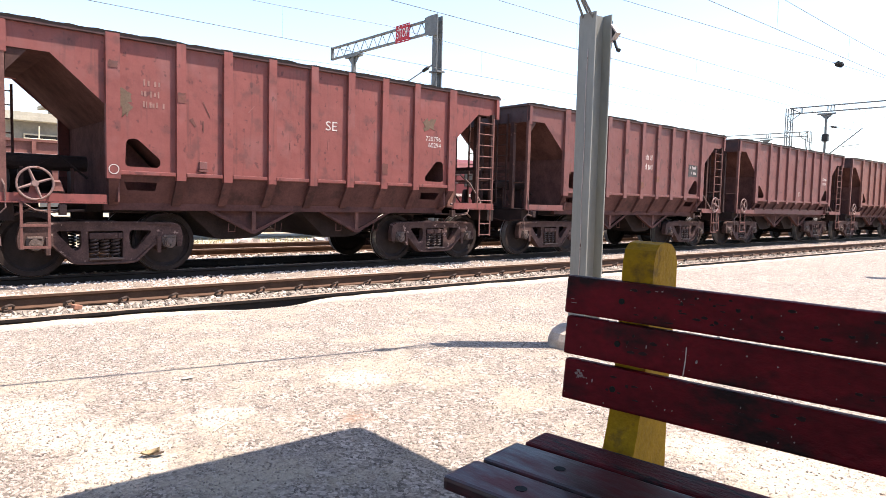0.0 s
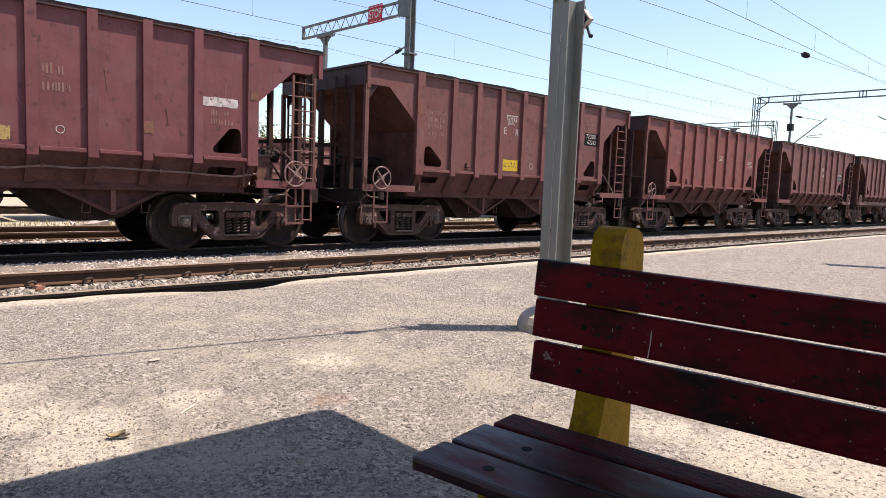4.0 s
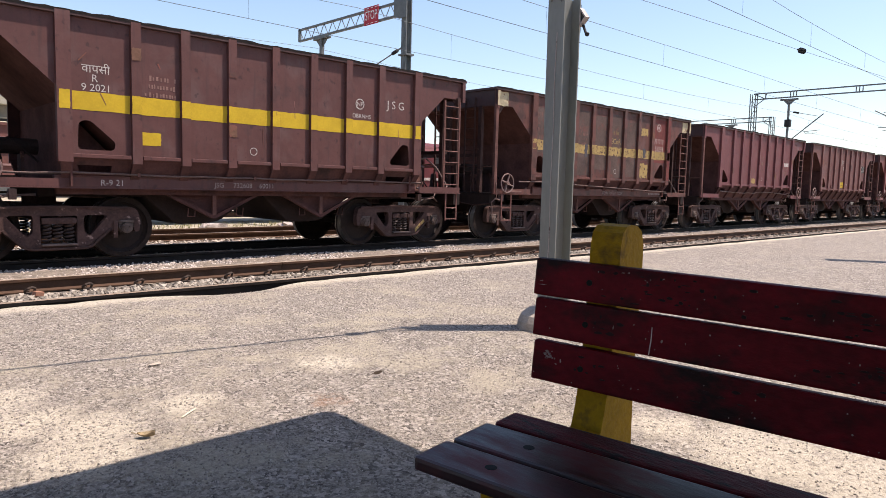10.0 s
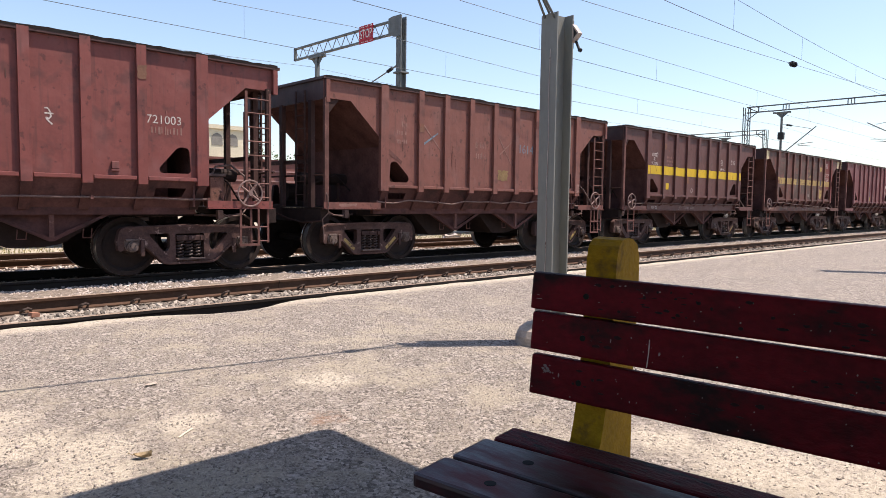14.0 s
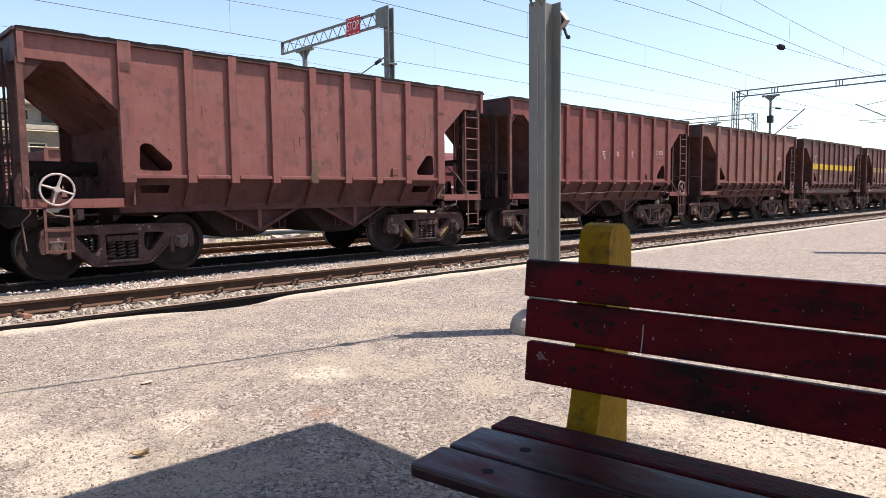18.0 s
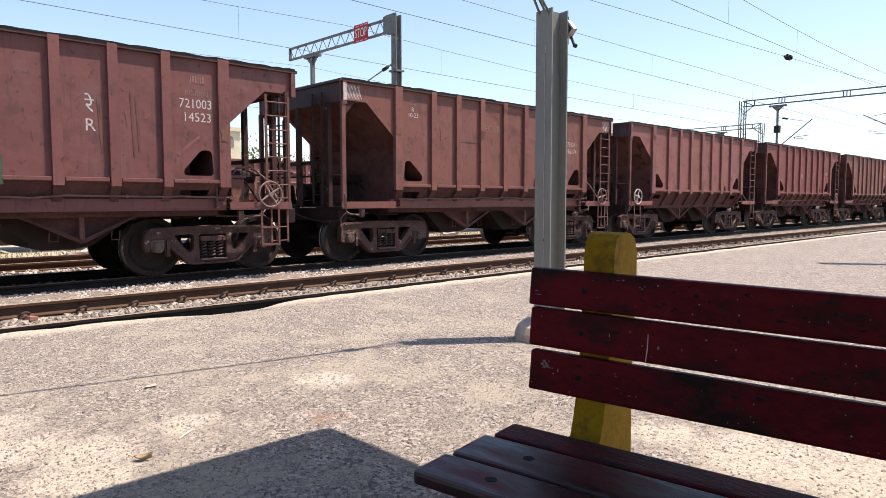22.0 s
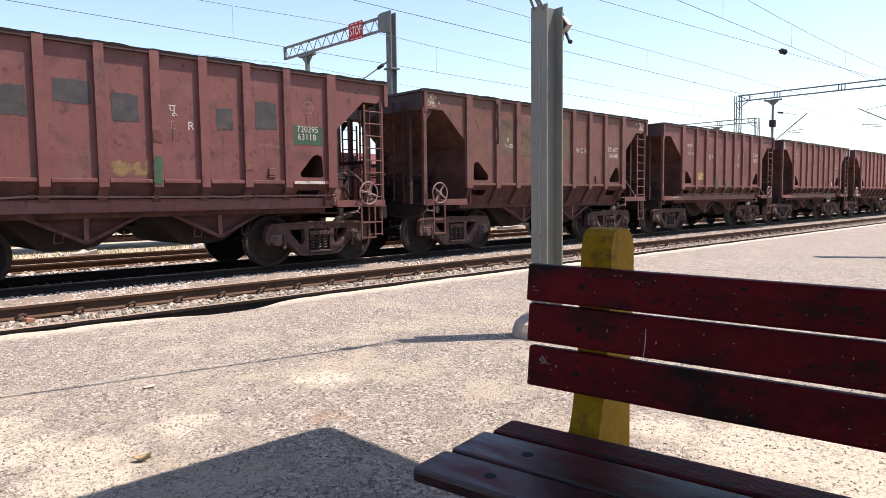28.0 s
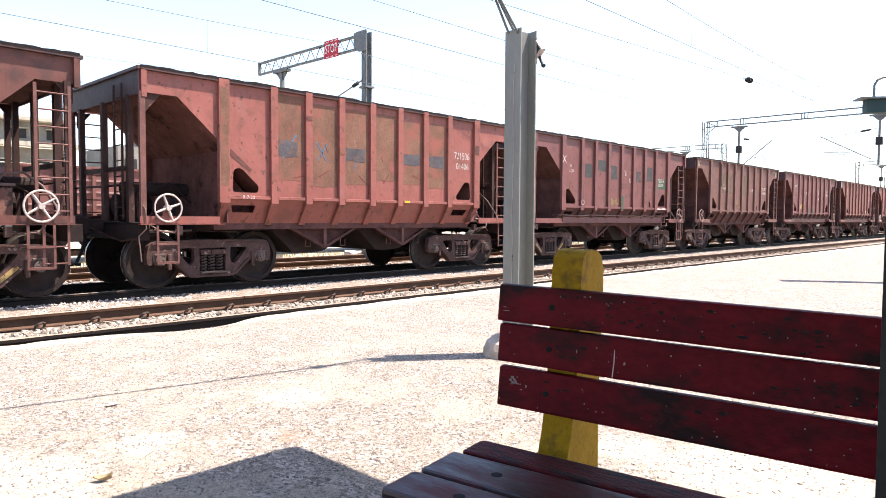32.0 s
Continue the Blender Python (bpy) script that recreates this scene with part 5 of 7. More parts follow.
text(w, "53234", 7.66, 2.54, 0.215, out=0.0075, squeeze=0.92)
roundel(w, 7.62, 3.26, 0.12)
bars(w, 7.62, 3.22, 0.15, 1, 0.09, M_WHITE, 16)
text(w, "ECoR", 5.20, 2.62, 0.22, M_OLDYEL2)
bars(w, 5.20, 2.88, 0.45, 1, 0.13, M_OLDYEL, 17)
bars(w, bay(0, 0.45), 3.10, 0.62, 4, 0.13, M_DIMTEXT, 18)
bars(w, bay(2, 0.45), 2.88, 0.45, 4, 0.085, M_DIMTEXT, 19)
blot(w, 6.76, 3.07, 0.40, 0.20, M_OLDYEL2, seed=20)
blot(w, 6.78, 1.90, 0.50, 0.42, M_OLDYEL2, seed=21)
blot(w, bay(2, 0.7), 2.36, 0.13, 0.34, M_BLUEGREY, seed=22, out=0.006, rough=0.025)
blot(w, bay(6, 0.5), 2.42, 0.15, 0.30, M_BLUEGREY, seed=23, out=0.006, rough=0.03)
for x, xc in ((0.27, 0.043), (LENGTH - 0.27, LENGTH - 0.043)):
    blot(w, x, 3.40, 0.36, 0.33, M_CORNER, "corner_patch", 0.012, 24)
    blot(w, xc, 3.40, 0.078, 0.34, M_CORNER, "corner_patch", 0.004, 25, y=-HALF - 0.002)
roundel(w, bay(4, 0.5), 1.83, 0.07)
text(w, "R-7 19", 2.80, 1.165, 0.12, M_SILLTEXT, y=SILL_FACE)
text(w, "ECoR   731213   33234", 5.3, 1.165, 0.11, M_SILLTEXT, y=SILL_FACE)
for j in range(9):
    blot(w, 7.35 + 0.085 * j, 1.20, 0.05 + 0.02 * (j % 3 == 0), 0.05, M_SILLTEXT, "worn_lettering", 0.006, 160 + j, y=SILL_FACE, out=0.004)
w = WAGONS[4]
stripe(w, 2.40, 0.27, M_YELLOW, 60, 0.006)
text(w, "वापसी", 1.87, 2.82, 0.17)
text(w, "R", 1.85, 2.69, 0.155)
text(w, "9 2021", 1.87, 2.555, 0.15)
bars(w, bay(1, 0.5), 2.80, 0.5, 3, 0.085, seed=25)
blot(w, 2.64, 1.90, 0.34, 0.20, M_YELLOW, "notice", 0.006, 26)
roundel(w, bay(3, 0.5), 1.80, 0.07)
roundel(w, 6.69, 2.85, 0.105)
text(w, "NP", 6.69, 2.81, 0.12)
text(w, "BOBRNHS", 6.70, 2.58, 0.115)
text(w, "J S G", 7.60, 2.83, 0.23)
text(w, "JSG     732608    60011", 4.3, 1.16, 0.12, M_SILLTEXT, y=SILL_FACE)
text(w, "R-9 21", 2.1, 1.16, 0.13, M_WHITE, y=SILL_FACE)
w = WAGONS[5]
bars(w, bay(0, 0.5), 2.85, 0.34, 3, 0.12, seed=27)
stroke(w, bay(1, 0.05), 2.95, bay(1, 0.9), 2.42, 0.016, M_FADED)
stroke(w, bay(1, 0.02), 2.52, bay(1, 0.75), 2.80, 0.022, M_BLUE)
bars(w, bay(3, 0.4), 2.55, 0.4, 2, 0.16, seed=28)
stroke(w, bay(4, 0.15), 2.85, bay(4, 0.85), 2.25, 0.012, M_FADED)
stroke(w, bay(4, 0.2), 2.45, bay(4, 0.9), 2.78, 0.012, M_FADED)
text(w, "1614", bay(5, 0.5), 2.53, 0.30, M_BLUE)
stroke(w, bay(6, 0.15), 2.90, bay(6, 0.9), 2.25, 0.014, M_FADED)
stroke(w, bay(6, 0.2), 2.48, bay(6, 0.95), 2.80, 0.014, M_FADED)
text(w, "720201", bay(7, 0.42), 2.58, 0.17)
bars(w, bay(7, 0.5), 2.43, 0.42, 1, 0.12, M_FADED, 29)
blot(w, bay(4, 0.35), 1.95, 0.42, 0.24, M_OLDYEL, seed=30)
blot(w, POSTS[7], 1.68, 0.15, 0.22, M_OLDYEL, seed=31, y=-HALF)
blot(w, POSTS[8], 1.70, 0.15, 0.24, M_FADED, seed=31, y=-HALF)
stroke(w, bay(0, 0.02), 2.35, bay(0, 0.5), 2.10, 0.05, PAINT["dark"])
w = WAGONS[6]
text(w, "पू", 4.32, 2.30, 0.27)
text(w, "म", 5.08, 2.32, 0.25)
text(w, "रे", 5.92, 2.32, 0.27)
text(w, "721003", 7.56, 2.47, 0.19)
bars(w, 7.60, 2.30, 0.5, 1, 0.13, seed=32)
bars(w, bay(0, 0.45), 2.80, 0.28, 3, 0.10, seed=33)
small_box(w, bay(6, 0.5), 1.78, 0.11)
w = WAGONS[7]
text(w, "E", bay(4, 0.35), 2.36, 0.20, M_FADED)
bars(w, bay(4, 0.35), 2.75, 0.2, 1, 0.14, seed=34)
bars(w, bay(7, 0.5), 2.45, 0.5, 2, 0.11, seed=35)
blot(w, POSTS[4], 1.72, 0.13, 0.42, M_GREEN_FADE, seed=36, y=-HALF)
small_box(w, bay(6, 0.55), 1.74, 0.15)
w = WAGONS[8]
bars(w, 1.85, 3.36, 0.20, 2, 0.05, seed=38)
text(w, "R", 1.85, 3.17, 0.13)
text(w, "10-23", 1.86, 3.05, 0.13)
text(w, "ECoR", 4.39, 2.90, 0.245, M_FADED)
text(w, "BOBRNHS", 7.64, 2.90, 0.085, M_FADED)
text(w, "731211", 7.64, 2.735, 0.165, squeeze=0.9)
text(w, "96174", 7.64, 2.545, 0.175, squeeze=0.95)
small_box(w, bay(6, 0.5), 1.80, 0.15, True)
small_box(w, bay(5, 0.6), 1.76, 0.12)
for i in (2, 6):
    stroke(w, bay(i, 0.02), 2.62, bay(i, 0.98), 2.62, 0.010, PAINT["dark"])
for x0 in (0.10, LENGTH - 0.44):
    blot(w, x0 + 0.17, 3.41, 0.36, 0.30, M_HATCH, "corner_patch", 0.008, 37)
    for j in range(5):
        stroke(w, x0 - 0.01 + 0.075 * j, 3.53, x0 + 0.075 * j + 0.09, 3.29, 0.014, M_WHITE)
for xc in (0.043, LENGTH - 0.043):
    blot(w, xc, 3.40, 0.078, 0.33, M_WHITE, "corner_patch", 0.004, 37, y=-HALF - 0.002)
w = WAGONS[9]
text(w, "वापसी", 1.98, 2.94, 0.165)
text(w, "R", 1.98, 2.82, 0.135)
text(w, "9-20 22", 2.03, 2.69, 0.145)
bars(w, 1.95, 2.58, 0.60, 3, 0.08, seed=39)
blot(w, bay(1, 0.5), 1.95, 0.44, 0.24, M_OLDYEL2, "notice", 0.03, 40)
text(w, "पू म", 3.65, 2.58, 0.26)
text(w, "E  C", 3.65, 2.27, 0.25, M_FADED)
text(w, "रे", 6.07, 2.60, 0.30)
text(w, "R", 6.07, 2.32, 0.26)
text(w, "BOBRN", 7.72, 3.00, 0.12, M_FADED)
bars(w, 7.72, 3.20, 0.28, 1, 0.13, M_FADED, 48)
stroke(w, bay(7, 0.12), 2.02, bay(7, 0.58), 2.34, 0.030, PAINT["rose"])
# dark strokes stand in for the shade of dents
for x, z0_, z1_ in ((bay(6, 0.30), 2.95, 1.95), (bay(6, 0.42), 2.90, 2.05), (bay(5, 0.80), 2.80, 2.05)):
    stroke(w, x, z0_, x + 0.03, z1_, 0.022, PAINT["dark"])
text(w, "721003", 7.70, 2.80, 0.21, squeeze=0.9)
text(w, "14523", 7.72, 2.58, 0.21, squeeze=0.95)
for i in (3, 4):
    blot(w, POSTS[i] + 0.03, 1.70, 0.13, 0.40, M_GREEN, seed=41 + i, y=-HALF, rough=0.01)
w = WAGONS[10]
text(w, "R", 2.85, 2.64, 0.14)
text(w, "11-20", 2.87, 2.50, 0.14)
text(w, "W C R", 5.99, 2.49, 0.20)
text(w, "721607", 7.63, 2.58, 0.195, squeeze=0.95)
text(w, "04548", 7.66, 2.40, 0.195)
blot(w, bay(3, 0.5), 1.86, 0.55, 0.30, M_OLDYEL, seed=43, rough=0.04)
blot(w, POSTS[1] - 0.03, 3.05, 0.07, 0.95, M_BLACK, seed=44, y=-HALF, rough=0.02)
small_box(w, bay(6, 0.45), 1.80, 0.13)
for i, tone in ((1, "dark"), (2, "dark"), (4, "dark")):
    blot(w, bay(i, 0.5), 2.75, 0.48, 0.85, M_GREEN_FADE, seed=45 + i, rough=0.03, out=0.0026)
for x0 in (0.25, LENGTH - 0.27):
    blot(w, x0, 3.42, 0.30, 0.26, M_HATCH, "corner_patch", 0.015, 46, out=0.0026)
rgx = random.Random(46)
for x0 in (0.24, LENGTH - 0.30):
    for j in range(16):
        blot(w, x0 + rgx.gauss(0, 0.11), 3.42 + rgx.gauss(0, 0.06), rgx.uniform(0.02, 0.08), rgx.uniform(0.02, 0.06), M_CORNER, "paint_splash", 0.008, 400 + j, out=0.003 + 0.0002 * j)
w = WAGONS[11]
for x, z, ww, hh in ((2.83, 2.71, 0.41, 0.42), (3.62, 2.90, 0.50, 0.34), (4.37, 2.72, 0.40, 0.42), (6.0, 2.66, 0.30, 0.36), (6.79, 2.78, 0.42, 0.48)):
    blot(w, x, z, ww, hh, M_SLATE, seed=int(47 + x), rough=0.014)
text(w, "पू", 5.10, 2.70, 0.20, M_WHITE)
text(w, "व", 5.40, 2.70, 0.20, M_FADED)
text(w, "E", 5.10, 2.44, 0.20, M_FADED)
text(w, "R", 5.40, 2.44, 0.20, M_WHITE)
roundel(w, 7.67, 2.99, 0.12, M_FADED)
text(w, "NP", 7.67, 2.945, 0.13, M_FADED)
text(w, "X", POSTS[0], 2.86, 0.30, y=-HALF)
text(w, "R", bay(0, 0.42), 2.76, 0.13)
text(w, "3-20", bay(0, 0.45), 2.61, 0.13)
blot(w, 7.67, 2.48, 0.62, 0.36, M_GREEN, "number_patch", 0.01, 53)
text(w, "720295", 7.65, 2.535, 0.165, out=0.007, squeeze=0.95)
text(w, "63118", 7.63, 2.39, 0.165, out=0.007)
text(w, "BOBRNAL", bay(6, 0.6), 2.20, 0.11, M_FADED)
small_box(w, bay(6, 0.6), 1.78, 0.13)
blot(w, bay(3, 0.5), 1.78, 0.54, 0.26, M_OLDYEL, seed=54, rough=0.04)
blot(w, POSTS[4], 1.75, 0.12, 0.45, M_GREEN, seed=55, y=-HALF)
blot(w, bay(7, 0.45), 1.595, 0.66, 0.055, M_WHITE, seed=56, y=-(HALF - 0.01), rough=0.004)
roundel(w, POSTS[1], 1.74, 0.08, y=-HALF)
stroke(w, POSTS[8] - 0.06, 2.75, POSTS[8] + 0.08, 2.62, 0.03, M_WHITE)
w = WAGONS[12]
for i in (1, 2, 3, 4, 5, 6):
    blot(w, bay(i, 0.5), 2.70 + 0.05 * math.sin(i * 2), (POSTS[i + 1] - POSTS[i] - 2 * PW - 0.03), 1.50 + 0.12 * math.sin(i), M_RUSTY, seed=57 + i, rough=0.012)
blot(w, bay(1, 0.4), 2.55, 0.42, 0.30, M_BLUEGREY, seed=65, rough=0.03, out=0.006)
for i in (3, 5, 6):
    blot(w, bay(i, 0.48), 2.54, 0.50, 0.26, M_BLUEGREY, seed=66 + i, rough=0.02, out=0.006)
stroke(w, bay(2, 0.2), 2.72, bay(2, 0.6), 2.34, 0.018, M_BLUE2)
stroke(w, bay(2, 0.6), 2.70, bay(2, 0.25), 2.36, 0.018, M_BLUE2)
stroke(w, bay(1, 0.7), 2.82, bay(1, 0.2), 2.35, 0.02, M_BLUE2)
stroke(w, bay(3, 0.5), 2.42, bay(3, 0.4), 2.20, 0.014, M_BLUE2)
text(w, "S", bay(3, 0.45), 2.70, 0.2, M_FADED)
text(w, "721506", 7.67, 2.66, 0.235, squeeze=0.78)
text(w, "01406", 7.69, 2.42, 0.215, squeeze=0.85)
text(w, "R-7-20", bay(0, 0.45), 1.575, 0.09, y=-(HALF - 0.006))
stroke(w, bay(0, 0.03), 2.42, bay(0, 0.55), 2.08, 0.05, PAINT["dark"])
for x, z, l, a in ((bay(2, 0.3), 2.05, 0.30, 0.5), (bay(3, 0.6), 2.12, 0.34, -0.7), (bay(4, 0.4), 1.98, 0.26, 0.9), (bay(5, 0.5), 2.2, 0.30, -0.3), (bay(1, 0.6), 2.0, 0.24, 0.2)):
    stroke(w, x, z, x + l * math.cos(a), z + l * math.sin(a), 0.012, M_REDPAINT)
blot(w, POSTS[0], 2.65, 0.16, 1.7, M_RUSTY, seed=75, y=-HALF, rough=0.015)
blot(w, bay(5, 0.2), 1.60, 0.16, 0.04, M_YELLOW, seed=76, y=-(HALF - 0.01), rough=0.003)
w = WAGONS[-1]
bars(w, bay(4, 0.5), 2.60, 0.45, 2, 0.18, M_WHITE, 77)
blot(w, bay(7, 0.5), 2.42, 0.55, 0.36, M_SLATE, "number_patch", 0.01, 78)
bars(w, bay(7, 0.5), 2.46, 0.42, 2, 0.11, M_WHITE, 79)
w = WAGONS[-2]
roundel(w, bay(4, 0.5), 1.9, 0.09)
bars(w, bay(7, 0.5), 2.5, 0.45, 2, 0.12, M_WHITE, 80)

# scrapes, dents with their shade painted as dark strokes, run-down marks and rubbed places, different on each wagon
for k, wg in WAGONS.items():
    rg = random.Random(900 + k)
    for n in range(7):
        i = rg.randrange(8)
        x, z = bay(i, rg.uniform(0.15, 0.85)), rg.uniform(2.15, 3.15)
        l = rg.uniform(0.10, 0.34)
        a = rg.choice((-1.5, -1.4, -0.9, 0.6, -1.55))
        stroke(wg, x, z, x + l * math.cos(a) * 0.6, z + l * math.sin(a), rg.uniform(0.005, 0.013), rg.choice((PAINT["dark"], M_RUSTY, PAINT["rose"])))
    for n in range(3):
        i = rg.randrange(9)
        blot(wg, POSTS[i], rg.uniform(1.7, 3.3), 2 * PW * 0.85, rg.uniform(0.05, 0.22), rg.choice((PAINT["dark"], M_RUSTY)), "rubbed_patch", 0.010, 950 + n, y=-HALF, out=0.0062 + 0.0004 * n)


def arm_mark(wg, cx, side, material, w_=0.075):
    """A band of paint along a slanting arm of the bogie's side frame."""
    bm = B()
    q = [(0.70, 0.475), (0.66, 0.53), (0.40, 0.31), (0.43, 0.245)]
    slab(bm, [[(cx + side * u, v) for u, v in q]], lambda u, v, d: (u, -1.1735 + d, v), 0.0025)
    part("arm_mark", bm, material, wg, "worn yellow paint on the bogie arm")


for k, cx, sd in ((1, 8.13, -1), (4, 8.13, 1), (5, 1.425, -1), (5, 1.425, 1), (5, 8.13, 1), (6, 1.425, -1), (6, 1.425, 1), (7, 8.13, -1), (7, 8.13, 1), (10, 8.13, -1), (11, 1.425, -1), (11, 1.425, 1), (13, 8.13, 1)):
    arm_mark(WAGONS[k], cx, sd, M_OLDYEL2)
blot(WAGONS[9], 0.92, 1.20, 0.50, 0.075, M_GREEN, "lip_patch", 0.004, 90, y=-HALF)
blot(WAGONS[9], 0.90, 1.215, 0.40, 0.022, M_WHITE, "lip_lettering", 0.004, 91, y=-HALF, out=0.006)
blot(WAGONS[5], 0.50, 1.20, 0.42, 0.050, M_FADED, "lip_lettering", 0.010, 92, y=-HALF)
blot(WAGONS[3], 0.72, 1.20, 0.50, 0.040, M_FADED, "lip_lettering", 0.010, 93, y=-HALF)
# torn strips caught under the side of one wagon
rgs = random.Random(21)
for x0 in (6.55, 6.62, 6.70, 6.78, 7.02, 7.08, 7.14):
    bm = B()
    p = Vector((x0 + 0.12, -(HALF - 0.16), 1.40 + rgs.uniform(-0.06, 0.05)))
    pts = [p.copy()]
    for j in range(5):
        p += Vector((rgs.uniform(-0.09, 0.02), rgs.uniform(-0.02, 0.01), -rgs.uniform(0.04, 0.10)))
        pts.append(p.copy())
    path(bm, pts, 0.007, 4)
    part("torn_strip", bm, M_PALEPIPE, WAGONS[8], "pale torn plastic strip")


# ---- bench ----
def bench():
    """Red slat bench on yellow concrete legs; local y runs along it from its far end, local x to its back."""
    b = thing("bench", "worn dark red slat bench on yellow concrete legs", "bench", pose(1.803, 1.442, 0, 1.08, 0, 10.3))
    L = 1.62
    for i, (z0, z1, dx, y1) in enumerate(((0.914, 1.040, 0.0, 0.0275), (0.776, 0.905, -0.014, 0.016), (0.628, 0.762, -0.03, 0.005))):
        bm = B()
        box(bm, dx, dx + 0.038, -L, y1, z0, z1, 0.009)
        for v in bm.verts:
            v.co.x += (v.co.z - z0) * 0.10
            v.co.z += 0.0015 * math.sin(v.co.y * 9 + i)
        s = part("back_slat", bm, M_REDSLAT, b)
        # black discs stand in for the shade inside the bolt holes
        for y in (-0.174, -1.25):
            bm = B()
            tube(bm, (dx - 0.002 + 0.006, y, (z0 + z1) / 2), (dx + 0.012, y, (z0 + z1) / 2), 0.010, 12)
            part("bolt", bm, M_BLACK, s, "black disc for a bolt hole")
    for i, (x0, x1, y1) in enumerate(((-0.606, -0.442, 0.065), (-0.428, -0.236, 0.058), (-0.223, -0.087, 0.036))):
        bm = B()
        box(bm, x0, x1, -L, y1, 0.482, 0.522, 0.012)
        cs = [v for v in bm.verts if v.co.y > y1 - 0.02]
        for v in cs:
            m = (x0 + x1) / 2
            v.co.y -= 0.020 * abs((v.co.x - m) / (x1 - x0) * 2) ** 3
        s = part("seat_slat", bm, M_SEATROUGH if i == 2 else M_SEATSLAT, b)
        if i == 2:
            continue
        bm = B()
        xm = (x0 + x1) / 2
        tube(bm, (xm, -0.156 - 0.010 * i, 0.517), (xm, -0.156 - 0.010 * i, 0.5228), 0.017, 14)
        part("bolt", bm, M_BLACK, s, "black disc for a bolt hole")
    for y in (-0.258, -1.34):
        bm = B()
        prof = [(0.040, 1.00), (0.042, 1.10), (0.055, 1.143), (0.085, 1.163), (0.130, 1.169), (0.180, 1.163), (0.222, 1.143), (0.246, 1.10), (0.254, 0.98), (0.242, 0.75), (0.244, 0.60),
                (0.258, 0.40), (0.30, 0.0), (-0.52, 0.0), (-0.50, 0.28), (-0.56, 0.40), (-0.57, 0.48), (-0.10, 0.48), (-0.025, 0.50), (-0.005, 0.56), (0.014, 0.64), (0.03, 0.78)]
        slab(bm, [prof], lambda u, v, d, y=y: (u, y + d, v), 0.104)
        es = [e for e in bm.edges if len(e.link_faces) == 2 and e.calc_face_angle(0) > 1.2]
        bmesh.ops.bevel(bm, geom=es, offset=0.008, segments=2, affect="EDGES")
        part("leg", bm, M_YPOST, b, "yellow painted concrete leg with a rounded top")
    # bare chips and scratches in the red paint
    rg = random.Random(5)
    bm = B()
    chips = [(1, -0.442, 0.822, 0.004, 0.007), (0, -0.020, 0.950, 0.016, 0.0015), (0, -0.016, 0.962, 0.010, 0.0015), (1, -0.285, 0.838, 0.002, 0.008), (2, -0.116, 0.700, 0.003, 0.008), (2, -0.100, 0.692, 0.005, 0.003), (0, -0.300, 1.020, 0.006, 0.002), (0, -0.318, 1.021, 0.004, 0.003)]
    for u, v in ((-0.058, 0.722), (-0.066, 0.714), (-0.072, 0.724), (-0.064, 0.732), (-0.078, 0.716)):
        chips.append((2, u, v - 0.006, 0.0075, 0.006))
    for n in range(9):
        chips.append((2, -0.07 + rg.uniform(-0.025, 0.02), 0.71 + rg.uniform(-0.008, 0.022), rg.uniform(0.0012, 0.0045), rg.uniform(0.001, 0.004)))
    for n in range(60):
        i = rg.randrange(3)
        z0 = (0.925, 0.79, 0.637)[i]
        chips.append((i, -rg.uniform(0.02, 1.1), z0 + rg.uniform(0.005, 0.09), rg.uniform(0.0008, 0.0035), rg.uniform(0.0008, 0.004)))
    for i, y, z, w_, h_ in chips:
        y += 0.015
        z0, dx = ((0.914, 0.0), (0.776, -0.014), (0.628, -0.03))[i]
        q = [(y + w_ * rg.uniform(0.6, 1) * math.cos(a * 1.0472), z + h_ + h_ * rg.uniform(0.6, 1) * math.sin(a * 1.0472)) for a in range(6)]
        slab(bm, [q], lambda u, v, d: (dx + (v - z0) * 0.10 - 0.0012 + d, u, v), 0.0012)
    # paint rubbed through to dark wood
    wr = B()
    for i, yc, n, dy in ((0, -0.33, 16, 0.075), (0, -0.47, 10, 0.05), (0, -0.86, 18, 0.12), (1, -0.24, 7, 0.04), (1, -0.95, 14, 0.10), (2, -0.22, 6, 0.04), (2, -0.66, 7, 0.08)):
        z0, dx, hh = ((0.914, 0.0, 0.126), (0.776, -0.014, 0.129), (0.628, -0.03, 0.134))[i]
        for k in range(n):
            y, z = yc + rg.gauss(0, dy), z0 + hh * min(0.93, max(0.08, rg.gauss(0.5, 0.22)))
            w_, h_ = rg.uniform(0.004, 0.020), rg.uniform(0.002, 0.008)
            q = [(y + w_ * rg.uniform(0.5, 1) * math.cos(a * 0.7854), min(z0 + hh - 0.008, max(z0 + 0.008, z + h_ * rg.uniform(0.5, 1) * math.sin(a * 0.7854)))) for a in range(8)]
            slab(wr, [q], lambda u, v, d: (dx + (v - z0) * 0.10 - 0.0007 + d, u, v), 0.0008)
    part("worn_patch", wr, M_WORN, b, "black patches where the red paint has rubbed off")["kind"] = "stuff"
    sc_ = B()
    slab(sc_, [[(-0.390, 0.782), (-0.3925, 0.782), (-0.3955, 0.826), (-0.3945, 0.866), (-0.3920, 0.868), (-0.3925, 0.83)]],
         lambda u, v, d: (-0.014 + (v - 0.776) * 0.10 - 0.0014 + d, u, v), 0.0012)
    part("scratch", sc_, M_SCRATCH, b, "long pale scratch in the red paint")
    ch = part("paint_chip", bm, M_CHIP, b, "bare pale chips in the red paint")
    ch["kind"] = "stuff"
    return b


BENCH = bench()

